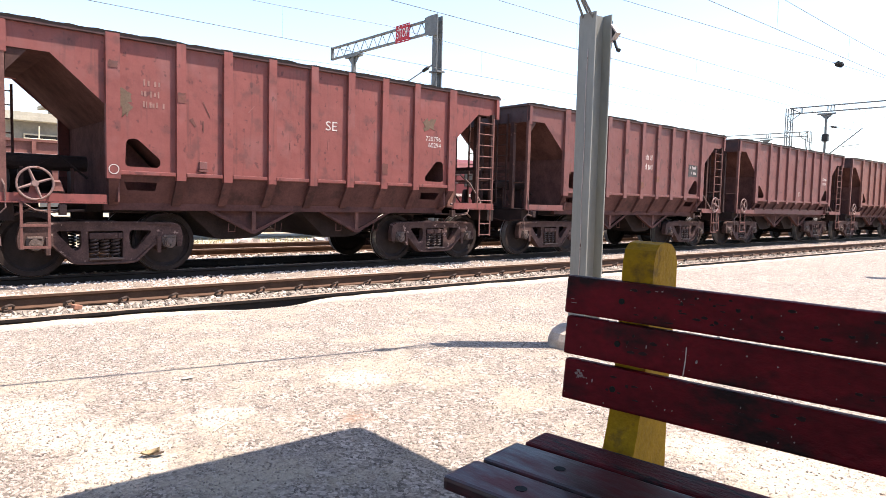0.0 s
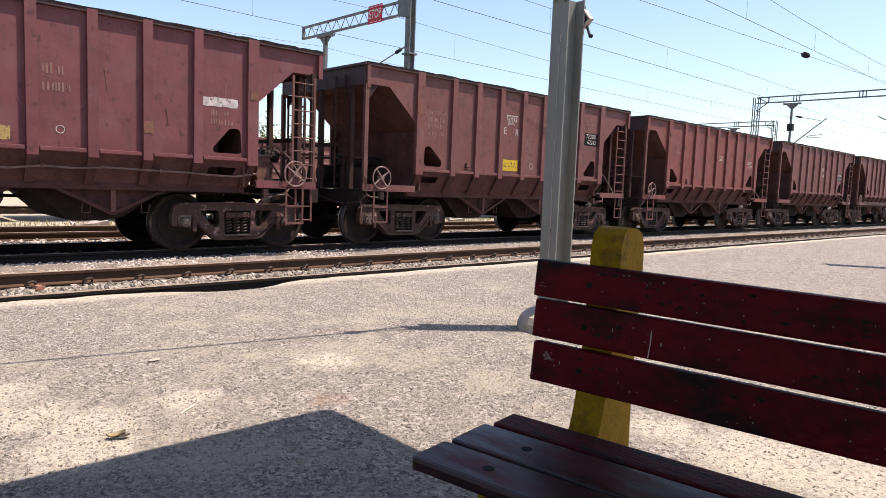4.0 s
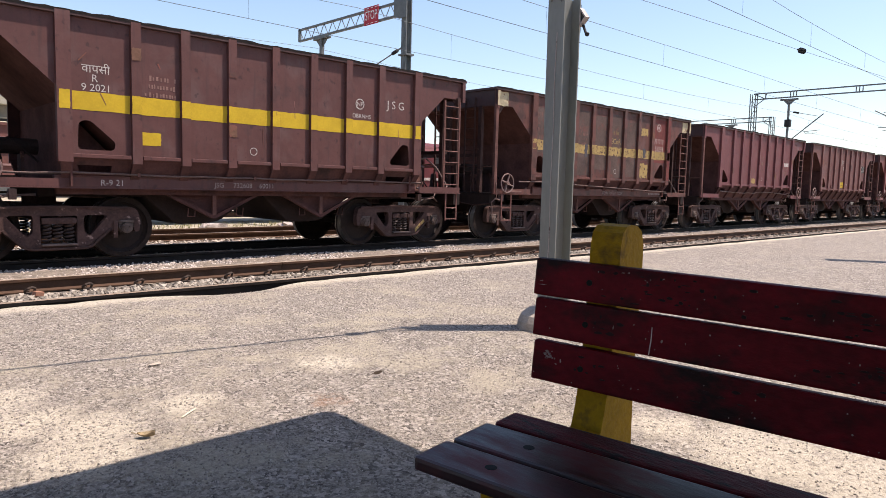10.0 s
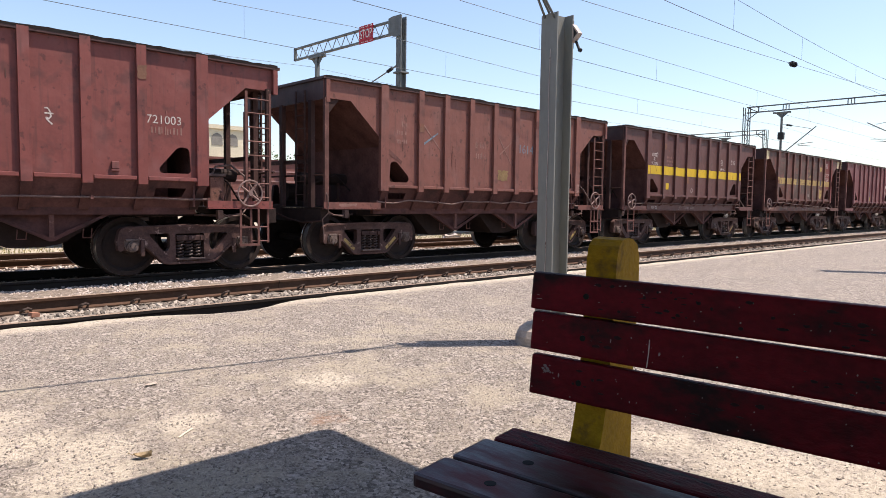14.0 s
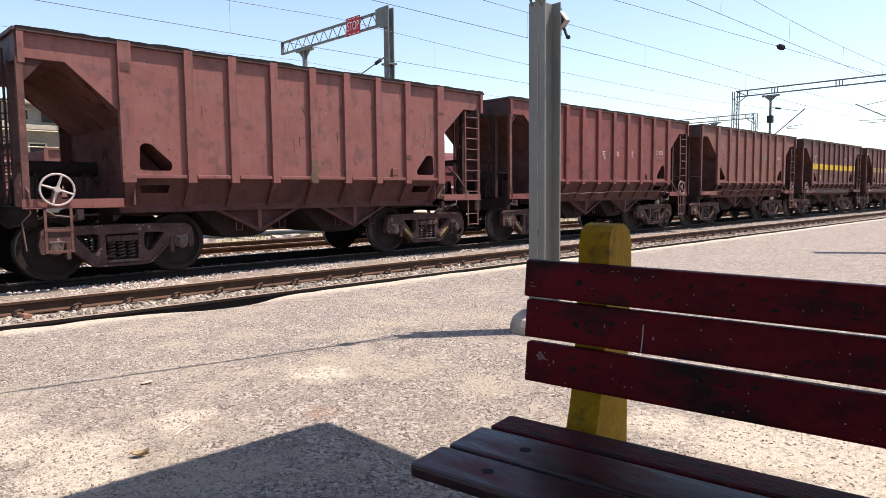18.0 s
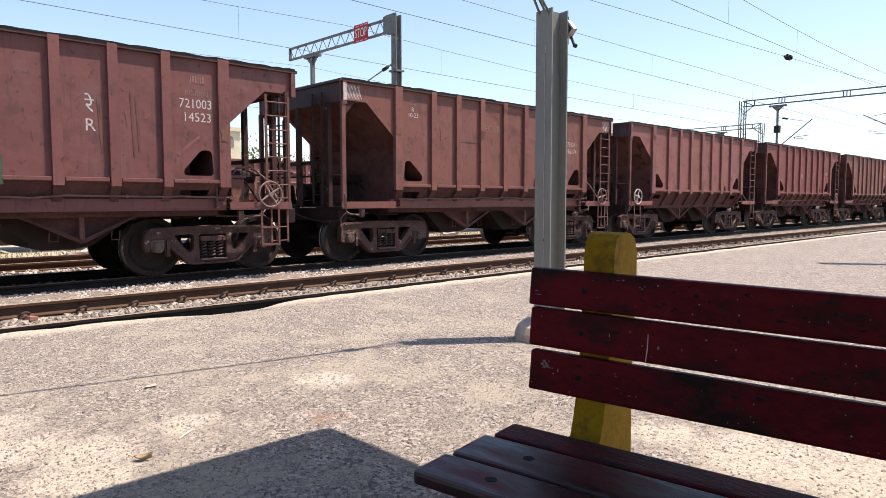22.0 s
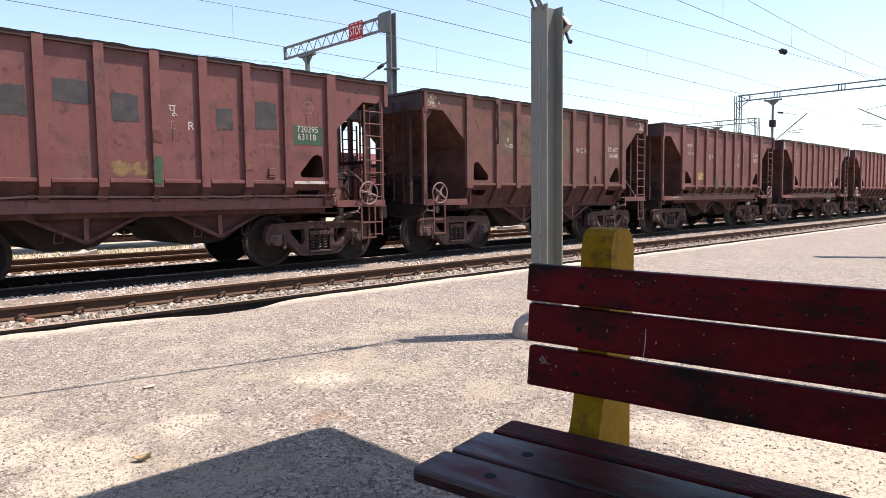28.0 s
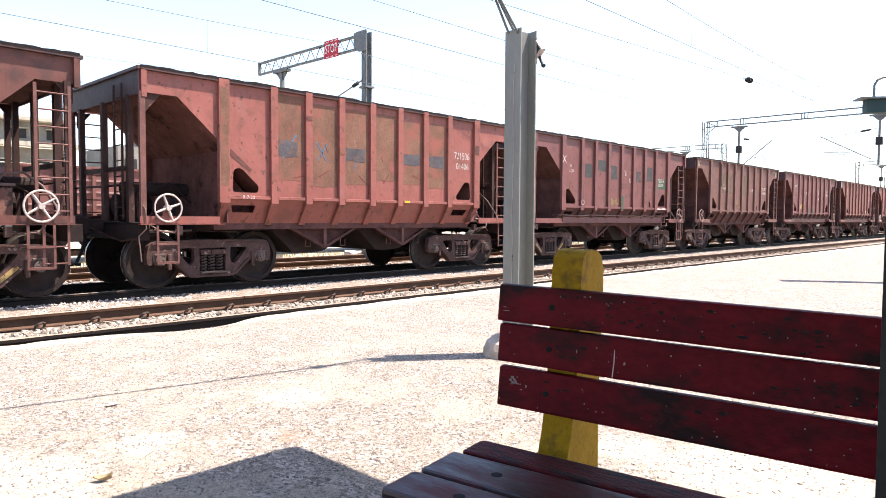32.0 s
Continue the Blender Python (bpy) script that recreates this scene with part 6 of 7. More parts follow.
# ---- lamp post ----
def lamp_post(m):
    p = thing("lamp_post", "grey steel H-section post with a lamp on arms", "lamp post", m)
    bm = B()
    h, wd, dp, tf, tw = 2.95, 0.20, 0.20, 0.012, 0.010
    o = [(-wd / 2, -dp / 2), (wd / 2, -dp / 2), (wd / 2, -dp / 2 + tf), (tw / 2, -dp / 2 + tf), (tw / 2, dp / 2 - tf), (wd / 2, dp / 2 - tf), (wd / 2, dp / 2), (-wd / 2, dp / 2),
         (-wd / 2, dp / 2 - tf), (-tw / 2, dp / 2 - tf), (-tw / 2, -dp / 2 + tf), (-wd / 2, -dp / 2 + tf)]
    slab(bm, [o], lambda u, v, d: (v, u, d), h)
    part("shaft", bm, M_POST, p)
    bm = B()
    n, rows_ = 20, []
    for r, z in ((0.315, -0.05), (0.31, 0.07), (0.285, 0.13), (0.22, 0.18), (0.10, 0.205)):
        rows_.append([bm.verts.new((r * (1 + 0.04 * math.sin(3 * a * 0.314)) * math.cos(a * 0.31416), r * math.sin(a * 0.31416), z)) for a in range(n)])
    for a, b in zip(rows_, rows_[1:]):
        for i in range(n):
            bm.faces.new((a[i], a[(i + 1) % n], b[(i + 1) % n], b[i]))
    bm.faces.new(rows_[-1])
    part("footing", bm, M_CONC, p, "rounded concrete footing")
    lamp = Vector((-0.446, -0.057, 3.31))
    for a in (Vector((-0.09, -0.06, 2.90)), Vector((0.07, 0.04, 2.80)), Vector((-0.09, 0.06, 2.92))):
        bm = B()
        tube(bm, a, lamp + (a - Vector((0, 0, 2.9))) * 0.15, 0.011, 8)
        part("arm", bm, M_STEEL, p)
    bm = B()
    box(bm, lamp.x - 0.06, lamp.x + 0.06, lamp.y - 0.05, lamp.y + 0.05, lamp.z - 0.04, lamp.z + 0.06, 0.015)
    part("lamp_head", bm, M_STEEL, p)
    bm = B()
    box(bm, 0.10, 0.112, -0.095, -0.03, 2.66, 2.90)
    part("bracket_plate", bm, M_DARKMETAL, p)
    bm = B()
    slab(bm, [[(-0.125, 2.70), (-0.125, 2.86), (-0.20, 2.77)], [(-0.132, 2.725), (-0.132, 2.835), (-0.182, 2.772)]], lambda u, v, d: (0.06 + d, u, v), 0.05)
    part("bracket_frame", bm, M_PALE, p, "pale triangular bracket")
    bm = B()
    slab(bm, [[(-0.13, 2.72), (-0.13, 2.84), (-0.185, 2.772)]], lambda u, v, d: (0.07 + d, u, v), 0.03)
    tube(bm, (0.085, -0.15, 2.71), (0.085, -0.19, 2.63), 0.012, 8)
    tube(bm, (0.085, -0.19, 2.63), (0.085, -0.21, 2.62), 0.018, 8)
    part("bell", bm, M_DARKMETAL, p)
    bm = B()
    pts = [(-0.104, -0.02 + 0.006 * math.sin(i * 1.9), 0.3 + 0.26 * i) for i in range(10)]
    path(bm, pts, 0.004, 5)
    part("cable_run", bm, M_PALE, p)
    return p


LAMP_POST = lamp_post(pose(4.95, 3.75, 0, 0, 0, -8))
# cable from the lamp to an added unseen post, thickened so its shadow shows
NEXT_POST = copy_thing(LAMP_POST, pose(-10.9, 7.1, 0, 0, 0, -8))
bm = B()
a, b = Vector((4.50, 3.755, 3.32)), Vector((-11.2, 7.1, 3.32))
path(bm, [a.lerp(b, i / 24) - Vector((0, 0, 0.28 * (1 - (2 * i / 24 - 1) ** 2))) for i in range(25)], 0.018, 6)
tagged(part("service_cable", bm, M_WIRE), "dark cable hung between the lamp posts", "cable")

# ---- overhead line ----
def lattice(bm, a, b, up, depth, n, r, flip=0):
    """Zigzag lacing between two chords."""
    a, b, up = Vector(a), Vector(b), Vector(up) * depth
    for i in range(n):
        p, q = a.lerp(b, i / n), a.lerp(b, (i + 1) / n)
        if (i + flip) % 2:
            tube(bm, p, q + up, r, 5)
        else:
            tube(bm, p + up, q, r, 5)


def first_portal():
    """Single-plane boom on one box mast, with the stop board."""
    g = thing("overhead_line_portal", "grey steel boom and mast with a red stop board", "line portal", pose(15.6, 0, 0))
    ym, y1, z = 18.64, 25.7, 7.28
    bm = B()
    for dz in (0.0, 0.46):
        box(bm, -0.05, 0.05, ym + 0.3, y1, z + dz - 0.035, z + dz + 0.035)
    box(bm, -0.05, 0.05, y1 - 0.05, y1 + 0.05, z - 0.035, z + 0.495)
    part("boom", bm, M_STEEL, g)
    bm = B()
    lattice(bm, (0, ym + 0.3, z), (0, y1, z), (0, 0, 1), 0.46, 22, 0.016)
    part("boom_lacing", bm, M_STEEL, g)["kind"] = "stuff"
    bm = B()
    for dx in (-0.11, 0.11):
        box(bm, dx - 0.02, dx + 0.02, ym - 0.13, ym + 0.13, -0.4, 7.80)
    part("mast", bm, M_STEEL, g)
    bm = B()
    lattice(bm, (-0.13, ym - 0.11, -0.2), (-0.13, ym - 0.11, 7.0), (0, 1, 0), 0.22, 16, 0.018)
    for zz in (5.85, 3.6, 1.2):
        box(bm, -0.19, 0.19, ym - 0.21, ym + 0.21, zz - 0.03, zz + 0.03)
    part("mast_lacing", bm, M_STEEL, g)["kind"] = "stuff"
    bm = B()
    slab(bm, [[(ym - 0.20, 7.82), (ym - 0.20, 7.10), (ym + 0.20, 7.10), (ym + 0.50, 7.24), (ym + 0.50, 7.78), (ym + 0.3, 7.82)]],
         lambda u, v, d: (-0.19 + d, u, v), 0.02)
    part("gusset", bm, M_STEEL, g)
    yd = 24.0
    bm = B()
    box(bm, -0.07, 0.07, yd - 0.075, yd + 0.075, 4.6, z - 0.10)
    part("drop_arm", bm, M_STEEL, g)
    bm = B()
    box(bm, -0.11, 0.11, yd - 0.50, yd + 0.50, z - 0.15, z - 0.06)
    for s in (-1, 1):
        slab(bm, [[(yd + s * 0.42, z - 0.15), (yd + s * 0.06, z - 0.15), (yd + s * 0.06, z - 0.50)]], lambda u, v, d: (-0.01 + d, u, v), 0.02)
    part("arm_seat", bm, M_STEEL, g)
    sg = B()
    box(sg, -0.10, -0.085, 20.15, 21.0, z - 0.10, z + 0.56, 0.004)
    board = part("stop_board", sg, M_SIGN, g, "red board lettered STOP in white")
    cu = bpy.data.curves.new("stop_lettering", "FONT")
    cu.body, cu.size, cu.align_x = "STOP", 0.46, "CENTER"
    tmp = new("stop_lettering", cu)
    me = bpy.data.meshes.new_from_object(tmp)
    bpy.data.objects.remove(tmp)
    me.materials.append(M_SIGNWHITE)
    o = new("stop_lettering", me)
    o.parent = board
    o.matrix_basis = Matrix.Translation((-0.105, 20.575, z + 0.09)) @ Matrix.Rotation(-math.pi / 2, 4, "Z") @ Matrix.Rotation(math.pi / 2, 4, "X") @ Matrix.Diagonal((0.66, 1.0, 1, 1))
    for zz in (z - 0.06, z + 0.49):
        bm = B()
        for i in range(9):
            if i % 3 != 2:
                box(bm, -0.104, -0.101, 20.2 + i * 0.085, 20.26 + i * 0.085, zz, zz + 0.03)
        part("board_line", bm, M_SIGNWHITE, board)
    bm = B()
    tube(bm, (0, ym + 0.1, 6.18), (0.0, ym + 0.52, 6.06), 0.03, 6)
    tube(bm, (0, ym + 0.75, 5.99), (0.0, ym + 2.6, 5.45), 0.022, 6)
    part("strut", bm, M_STEEL, g)
    bm = B()
    for i in range(5):
        c = Vector((0, ym + 0.50 + 0.055 * i, 6.065 - 0.016 * i))
        tube(bm, c, c + Vector((0, 0.035, -0.010)), 0.065, 10)
    part("insulator", bm, M_DARKMETAL, g, "dark ribbed insulator")
    return g


M_SIGNWHITE = mat("sign_white", (0.75, 0.72, 0.70), 0.6, var=0.08, scale=6, fine=40, bump=0.0)
first_portal()


def light_portal(x, y0, y1, z, label, drops, near_leg=True):
    """Two-chord boom with splices on lattice legs, drop arms below."""
    g = thing("overhead_line_portal", label, "line portal", pose(x, 0, 0))
    bm = B()
    for dz in (0.0, 0.36):
        box(bm, -0.05, 0.05, y0, y1, z + dz - 0.035, z + dz + 0.035)
    part("boom", bm, M_STEEL, g)
    bm = B()
    for s in (0.18, 0.45, 0.75):
        yy = y1 + (y0 - y1) * s
        for d in (-0.22, 0.0, 0.22):
            box(bm, -0.025, 0.025, yy + d * 0.8 - 0.025, yy + d * 0.8 + 0.025, z, z + 0.36)
    for yy, s in ((y0, 1), (y1, -1)):
        tube(bm, (0, yy, z - 0.5), (0, yy + s * 0.75, z + 0.05), 0.03, 5)
        tube(bm, (0, yy, z + 0.36), (0, yy + s * 0.75, z), 0.03, 5)
        box(bm, -0.03, 0.03, yy + s * 0.72, yy + s * 0.78, z, z + 0.36)
    part("boom_bracing", bm, M_STEEL, g)["kind"] = "stuff"
    for yy in (y0, y1):
        bm = B()
        for dy in (-0.16, 0.16):
            for dx in (-0.16, 0.16):
                box(bm, dx - 0.025, dx + 0.025, yy + dy - 0.025, yy + dy + 0.025, -0.4, z + 0.37)
        part("leg", bm, M_STEEL, g)
        bm = B()
        for sx in (-0.16, 0.16):
            lattice(bm, (sx, yy - 0.16, -0.2), (sx, yy - 0.16, z), (0, 1, 0), 0.32, 12, 0.016)
        part("leg_lacing", bm, M_STEEL, g)["kind"] = "stuff"
    for yd, w in drops:
        bm = B()
        box(bm, -0.06, 0.06, yd - 0.055, yd + 0.055, z - 3.0, z - 0.1)
        d = part("drop_arm", bm, M_STEEL, g)
        bm = B()
        box(bm, -0.08, 0.08, yd - 0.52, yd + 0.52, z - 0.20, z - 0.10)
        slab(bm, [[(yd - 0.36, z - 0.20), (yd + 0.36, z - 0.20), (yd + 0.06, z - 0.48), (yd - 0.06, z - 0.48)]], lambda u, v, w_: (-0.02 + w_, u, v), 0.04)
        part("arm_seat", bm, M_STEEL, d)
        bm = B()
        box(bm, -0.14, 0.14, yd - 0.17, yd + 0.17, z - 1.85, z - 1.40, 0.02)
        part("switch_box", bm, M_DARKMETAL, d)
        bm = B()
        tube(bm, (0, yd + w * 0.1, z - 0.9), (0, yd + w * 1.75, z - 1.28), 0.016, 6)
        tube(bm, (0, yd + w * 0.25, z - 2.65), (0, yd + w * 2.05, z - 1.15), 0.032, 6)
        tube(bm, (0, yd + w * 0.95, z - 2.20), (0, yd + w * 1.9, z - 2.12), 0.020, 6)
        tube(bm, (0, yd + w * 1.05, z - 2.30), (0, yd + w * 1.75, z - 2.30), 0.016, 6)
        tube(bm, (0, yd + w * 1.05, z - 2.20), (0, yd + w * 1.05, z - 2.30), 0.016, 6)
        part("cantilever", bm, M_STEEL, d)
        bm = B()
        tube(bm, (0, yd + w * 0.30, z - 0.95), (0, yd + w * 0.62, z - 1.02), 0.06, 8)
        part("insulator", bm, M_DARKMETAL, d)
    return g


light_portal(45.4, 5.2, 18.76, 7.42, "grey steel line portal across the running tracks", ((16.55, -1), (8.7, 1.5)))
light_portal(59.5, 22.95, 36.0, 7.42, "grey steel line portal over the far tracks", ((26.4, 1),))
light_portal(88.0, 5.2, 18.9, 7.42, "grey steel line portal far along the tracks", ((16.57, -1), (10.6, 1)))
light_portal(120.0, 5.2, 22.0, 7.42, "grey steel line portal far along the tracks", ((16.57, -1),))


def overhead_wires(y, zc, zm, x0, x1, spans, label, sag=0.35):
    """A contact wire with its hung messenger wire and droppers."""
    g = thing("overhead_wires", label, "overhead wires")
    bm = B()
    tube(bm, (x0, y, zc), (x1, y, zc), 0.0075, 5)
    part("contact_wire", bm, M_WIRE, g)
    bm = B()
    pts = []
    for a, b in zip(spans, spans[1:]):
        for i in range(8):
            s = i / 8
            pts.append((a + (b - a) * s, y, zm + sag * (2 * s - 1) ** 2))
    pts.append((spans[-1], y, zm + sag))
    path(bm, pts, 0.007, 5)
    part("messenger_wire", bm, M_WIRE, g)
    for a, b in zip(spans, spans[1:]):
        for s in (0.12, 0.3, 0.5, 0.7, 0.88):
            bm = B()
            x = a + (b - a) * s
            tube(bm, (x, y, zc), (x, y, zm + sag * (2 * s - 1) ** 2), 0.0035, 4)
            part("dropper", bm, M_WIRE, g)


SPANS = [-45, -15, 15.6, 45.4, 88, 120, 180]
overhead_wires(17.05, 5.6, 6.27, -60, 300, [-45, -17, 12.3, 45.4, 88, 120, 180], "overhead wires above the empty track behind", 0.30)
overhead_wires(12.12, 5.6, 6.28, -60, 300, [-45, -10, 26, 62, 95, 130, 180], "overhead wires above the moving train", 0.06)
overhead_wires(8.40, 6.22, 6.90, -60, 300, SPANS, "overhead wires above the near track")
overhead_wires(24.5, 5.7, 6.5, -60, 200, SPANS, "overhead wires above the far sidings")
overhead_wires(29.5, 5.7, 6.5, -60, 200, SPANS, "overhead wires above the far sidings")
g = thing("stay_wire", "slanting stay wire with a black insulator", "stay wire")
bm = B()
a, b = Vector((3.0, 11.06, 6.35)), Vector((72.0, 5.10, 6.35))
path(bm, [a, a.lerp(b, 0.3), a.lerp(b, 0.6), b], 0.007, 5)
part("wire", bm, M_WIRE, g)
bm = B()
c = a.lerp(b, (25.75 - 3.0) / 69.0)
u = (b - a).normalized()
for i in range(6):
    tube(bm, c + u * (0.05 * i - 0.14), c + u * (0.05 * i - 0.105), 0.075 if i % 2 == 0 else 0.10, 12)
tube(bm, c - u * 0.30, c + u * 0.30, 0.03, 8)
part("insulator", bm, M_DARKMETAL, g, "black ribbed insulator")

# ---- shelter over the bench, above the view; its edge casts the square shade ----
ROOF_Z = 2.80
off = ROOF_Z / math.tan(SUN_EL)
cx_, cy_ = 2.085 + off * math.cos(SUN_AZ), 3.125 + off * math.sin(SUN_AZ)
sh = thing("shelter", "flat sheet-roofed waiting shelter over the bench", "shelter")
bm = B()
slab(bm, [rounded([(-3.2, -3.0), (cx_, -3.0), (cx_, cy_), (-3.2, cy_ + 0.01)], 0.06, 4)], lambda u, v, d: (u, v, ROOF_Z - 0.06 + d), 0.06)
part("roof", bm, M_ROOF, sh)
for x, y in ((1.834, 0.289), (-2.9, -2.6), (2.6, -2.6), (-2.9, 1.9)):
    bm = B()
    box(bm, x - 0.034, x + 0.034, y - 0.034, y + 0.034, 0.0, ROOF_Z - 0.06, 0.004)
    part("column", bm, M_DARKMETAL, sh, "dark painted steel column")

# unseen wall added behind the seat to cut the light on the bench
bm = B()
box(bm, -14, 14, -9.25, -9.0, -0.05, 4.2)
tagged(part("wall_south", bm, M_CREAM), "plain cream wall added out of view to dim the bench", "wall", kind="structure")

# ---- sign board farther along the platform ----
sb = thing("platform_board", "long dark green overhead board with a lamp", "sign board", pose(16.1, 3.6, 0, 0, 0, -57))
bm = B()
box(bm, 0.25, 4.2, -0.12, 0.12, 3.47, 3.75, 0.01)
part("board", bm, M_BOARD, sb)
bm = B()
box(bm, 0.10, 4.3, -0.2, 0.2, 3.752, 3.785)
part("cap", bm, M_STEEL, sb)
for x in (1.6, 3.8):
    bm = B()
    tube(bm, (x, 0, 0), (x, 0, 3.46), 0.06, 10)
    part("post", bm, M_STEEL, sb)
bm = B()
path(bm, [(0.42, 0, 3.77), (0.42, 0, 4.05), (0.48, 0, 4.16), (0.60, 0, 4.21), (1.1, 0, 4.22)], 0.025, 6)
part("gooseneck", bm, M_STEEL, sb)


# ---- behind the train: standing wagons, buildings, trees ----
def open_wagon(x, L=12.0, name_label="old pink-brown open wagon standing on a far siding"):
    w = thing("open_wagon", name_label, "open wagon", pose(x, 26.5, 0), group="standing wagons")
    bm = B()
    box(bm, 0, L, -1.5, 1.5, 1.15, 1.30)
    part("floor_frame", bm, M_UNDER, w)
    for s in (-1, 1):
        bm = B()
        box(bm, 0, L, s * 1.5 - 0.03, s * 1.5 + 0.03, 1.3, 2.85)
        sd = part("side_wall", bm, M_BOXW, w)
        n = 10
        for i in range(n + 1):
            bm = B()
            box(bm, L * i / n - 0.06, L * i / n + 0.06, s * 1.58 - 0.06, s * 1.58 + 0.06, 1.2, 2.88)
            part("stake", bm, M_BOXW, sd)
        for z in (1.62, 2.05, 2.46):
            bm = B()
            box(bm, 0.06, L - 0.06, s * 1.54 - 0.025, s * 1.54 + 0.025, z - 0.03, z + 0.03)
            part("waist_rail", bm, M_PINKRAIL, sd)
        bm = B()
        box(bm, -0.02, L + 0.02, s * 1.53 - 0.07, s * 1.53 + 0.07, 2.85, 2.93)
        part("top_rail", bm, M_BOXW, sd)
    for xx in (0, L):
        bm = B()
        box(bm, xx - 0.03, xx + 0.03, -1.5, 1.5, 1.3, 2.85)
        part("end_wall", bm, M_BOXW, w)
    for xx in (2.2, L - 2.2):
        for dx in (-0.9, 0.9):
            bm = B()
            for s in (-1, 1):
                tube(bm, (xx + dx, s * 0.84, 0.46), (xx + dx, s * 0.97, 0.46), 0.46, 18)
            tube(bm, (xx + dx, -0.9, 0.46), (xx + dx, 0.9, 0.46), 0.07, 8)
            part("wheelset", bm, M_WHEEL, w)
        for s in (-1, 1):
            bm = B()
            box(bm, xx - 1.2, xx + 1.2, s * 1.05 - 0.06, s * 1.05 + 0.06, 0.45, 0.85, 0.05)
            part("bogie_frame", bm, M_UNDER, w)
    return w


M_PINKRAIL = mat("pale_pink_rail", (0.30, 0.18, 0.16), 0.8, var=0.15, scale=2, fine=14, bump=0.1)
OW = open_wagon(-6.6)
for x in (-19.4, 6.2, 37.4):
    copy_thing(OW, pose(x, 26.5, 0))
track("track_4", "rusty siding under the standing wagons", 26.5, -40, 120, -6, -5)

van = thing("red_van", "dark red brake van with a rounded roof on the siding", "brake van", pose(18.9, 26.5, 0))
bm = B()
o = [(-1.5, 1.1), (1.5, 1.1), (1.5, 2.9), (1.25, 3.25), (0.6, 3.45), (0, 3.5), (-0.6, 3.45), (-1.25, 3.25), (-1.5, 2.9)]
slab(bm, [o], lambda u, v, d: (d, u, v), 17.5)
part("body", bm, M_LOCO, van)
for i in range(6):
    bm = B()
    box(bm, 1.2 + 2.8 * i, 2.3 + 2.8 * i, -1.52, -1.49, 2.05, 2.7)
    part("window", bm, M_BDARK, van)
bm = B()
box(bm, 0, 17.5, -1.53, -1.50, 1.55, 1.68)
part("waist_band", bm, M_PALE, van)
for xx in (2.5, 15.0):
    bm = B()
    for dx in (-0.9, 0.9):
        tube(bm, (xx + dx, -0.97, 0.46), (xx + dx, 0.97, 0.46), 0.46, 18)
    box(bm, xx - 1.3, xx + 1.3, -1.1, -0.98, 0.4, 1.0, 0.05)
    part("bogie", bm, M_UNDER, van)


def unfinished_building():
    g = thing("unfinished_building", "bare grey concrete building site with a few bamboo poles", "building", pose(0, 60.8, 0))
    for x0, x1, y0, y1, z0, z1 in ((-12, 19.2, 1.0, 11, -0.4, 3.2), (-12, 19.0, 0.9, 11, 3.5, 6.68), (12.9, 19.3, 1.6, 9, 7.04, 8.78)):
        bm = B()
        box(bm, x0, x1, y0, y1, z0, z1)
        part("wall", bm, M_BLDG, g)
    for z0, z1, x0, x1, y0 in ((3.2, 3.5, -13, 19.8, -0.2), (6.68, 7.04, -13, 19.85, -0.2), (8.78, 9.06, 12.5, 20.0, 0.5)):
        bm = B()
        box(bm, x0, x1, y0, 11.5, z0, z1, 0.02)
        part("floor_slab", bm, M_CREAM2, g)
    bm = B()
    box(bm, -13, 12.4, -0.19, 0.02, 7.04, 7.34)
    part("parapet", bm, M_CREAM2, g)
    for x0, x1, z0, z1 in ((9.8, 12.3, 4.65, 5.65), (5.2, 7.6, 4.65, 5.65), (14.2, 15.3, 4.3, 5.6), (16.6, 17.9, 4.3, 5.6), (2.0, 3.4, 4.6, 5.6), (-3.0, -1.0, 4.6, 5.6)):
        bm = B()
        box(bm, x0, x1, 0.80, 0.95, z0, z1)
        op = part("opening", bm, M_BDARK, g)
        bm = B()
        for q in ((x0 - 0.12, x0, z0 - 0.12, z1 + 0.12), (x1, x1 + 0.12, z0 - 0.12, z1 + 0.12), (x0, x1, z1, z1 + 0.12), (x0, x1, z0 - 0.12, z0)):
            box(bm, q[0], q[1], 0.70, 0.92, q[2], q[3])
        part("frame", bm, M_CREAM2, op)
    for x0, x1, z0, z1 in ((15.35, 16.45, 7.45, 8.18), (17.95, 18.85, 7.42, 8.2), (13.15, 13.75, 7.3, 8.5), (13.95, 14.35, 7.6, 8.3)):
        bm = B()
        box(bm, x0, x1, 1.52, 1.64, z0, z1)
        op = part("opening", bm, M_BDARK, g)
        bm = B()
        box(bm, x0 - 0.15, x1 + 0.15, 1.25, 1.60, z1 + 0.03, z1 + 0.11)
        part("sunshade", bm, M_CREAM2, op)
    for x, z in ((10.4, 6.3), (13.55, 8.0), (16.40, 8.9), (18.30, 8.6), (19.75, 8.7), (6.5, 6.0), (2.5, 6.2)):
        bm = B()
        tube(bm, (x, -0.7, -0.4), (x + 0.12, -0.6, z), 0.045, 6)
        part("scaffold_pole", bm, M_BAMBOO, g)
    for z, x0, x1 in ((5.30, 9.5, 19.6), (3.75, 2.0, 19.6), (6.55, 12.0, 20.2)):
        bm = B()
        tube(bm, (x0, -0.68, z), (x1, -0.62, z - 0.05), 0.04, 6)
        part("scaffold_pole", bm, M_BAMBOO, g)
    for x in (17.3, 11.5):
        bm = B()
        tube(bm, (x, -0.75, 3.8), (x + 2.2, -0.72, 5.6), 0.04, 6)
        part("scaffold_pole", bm, M_BAMBOO, g)
    bm = B()
    box(bm, 2.5, 3.5, 3.0, 4.0, 7.04, 8.0)
    part("stair_head", bm, M_BLDG, g)
    return g


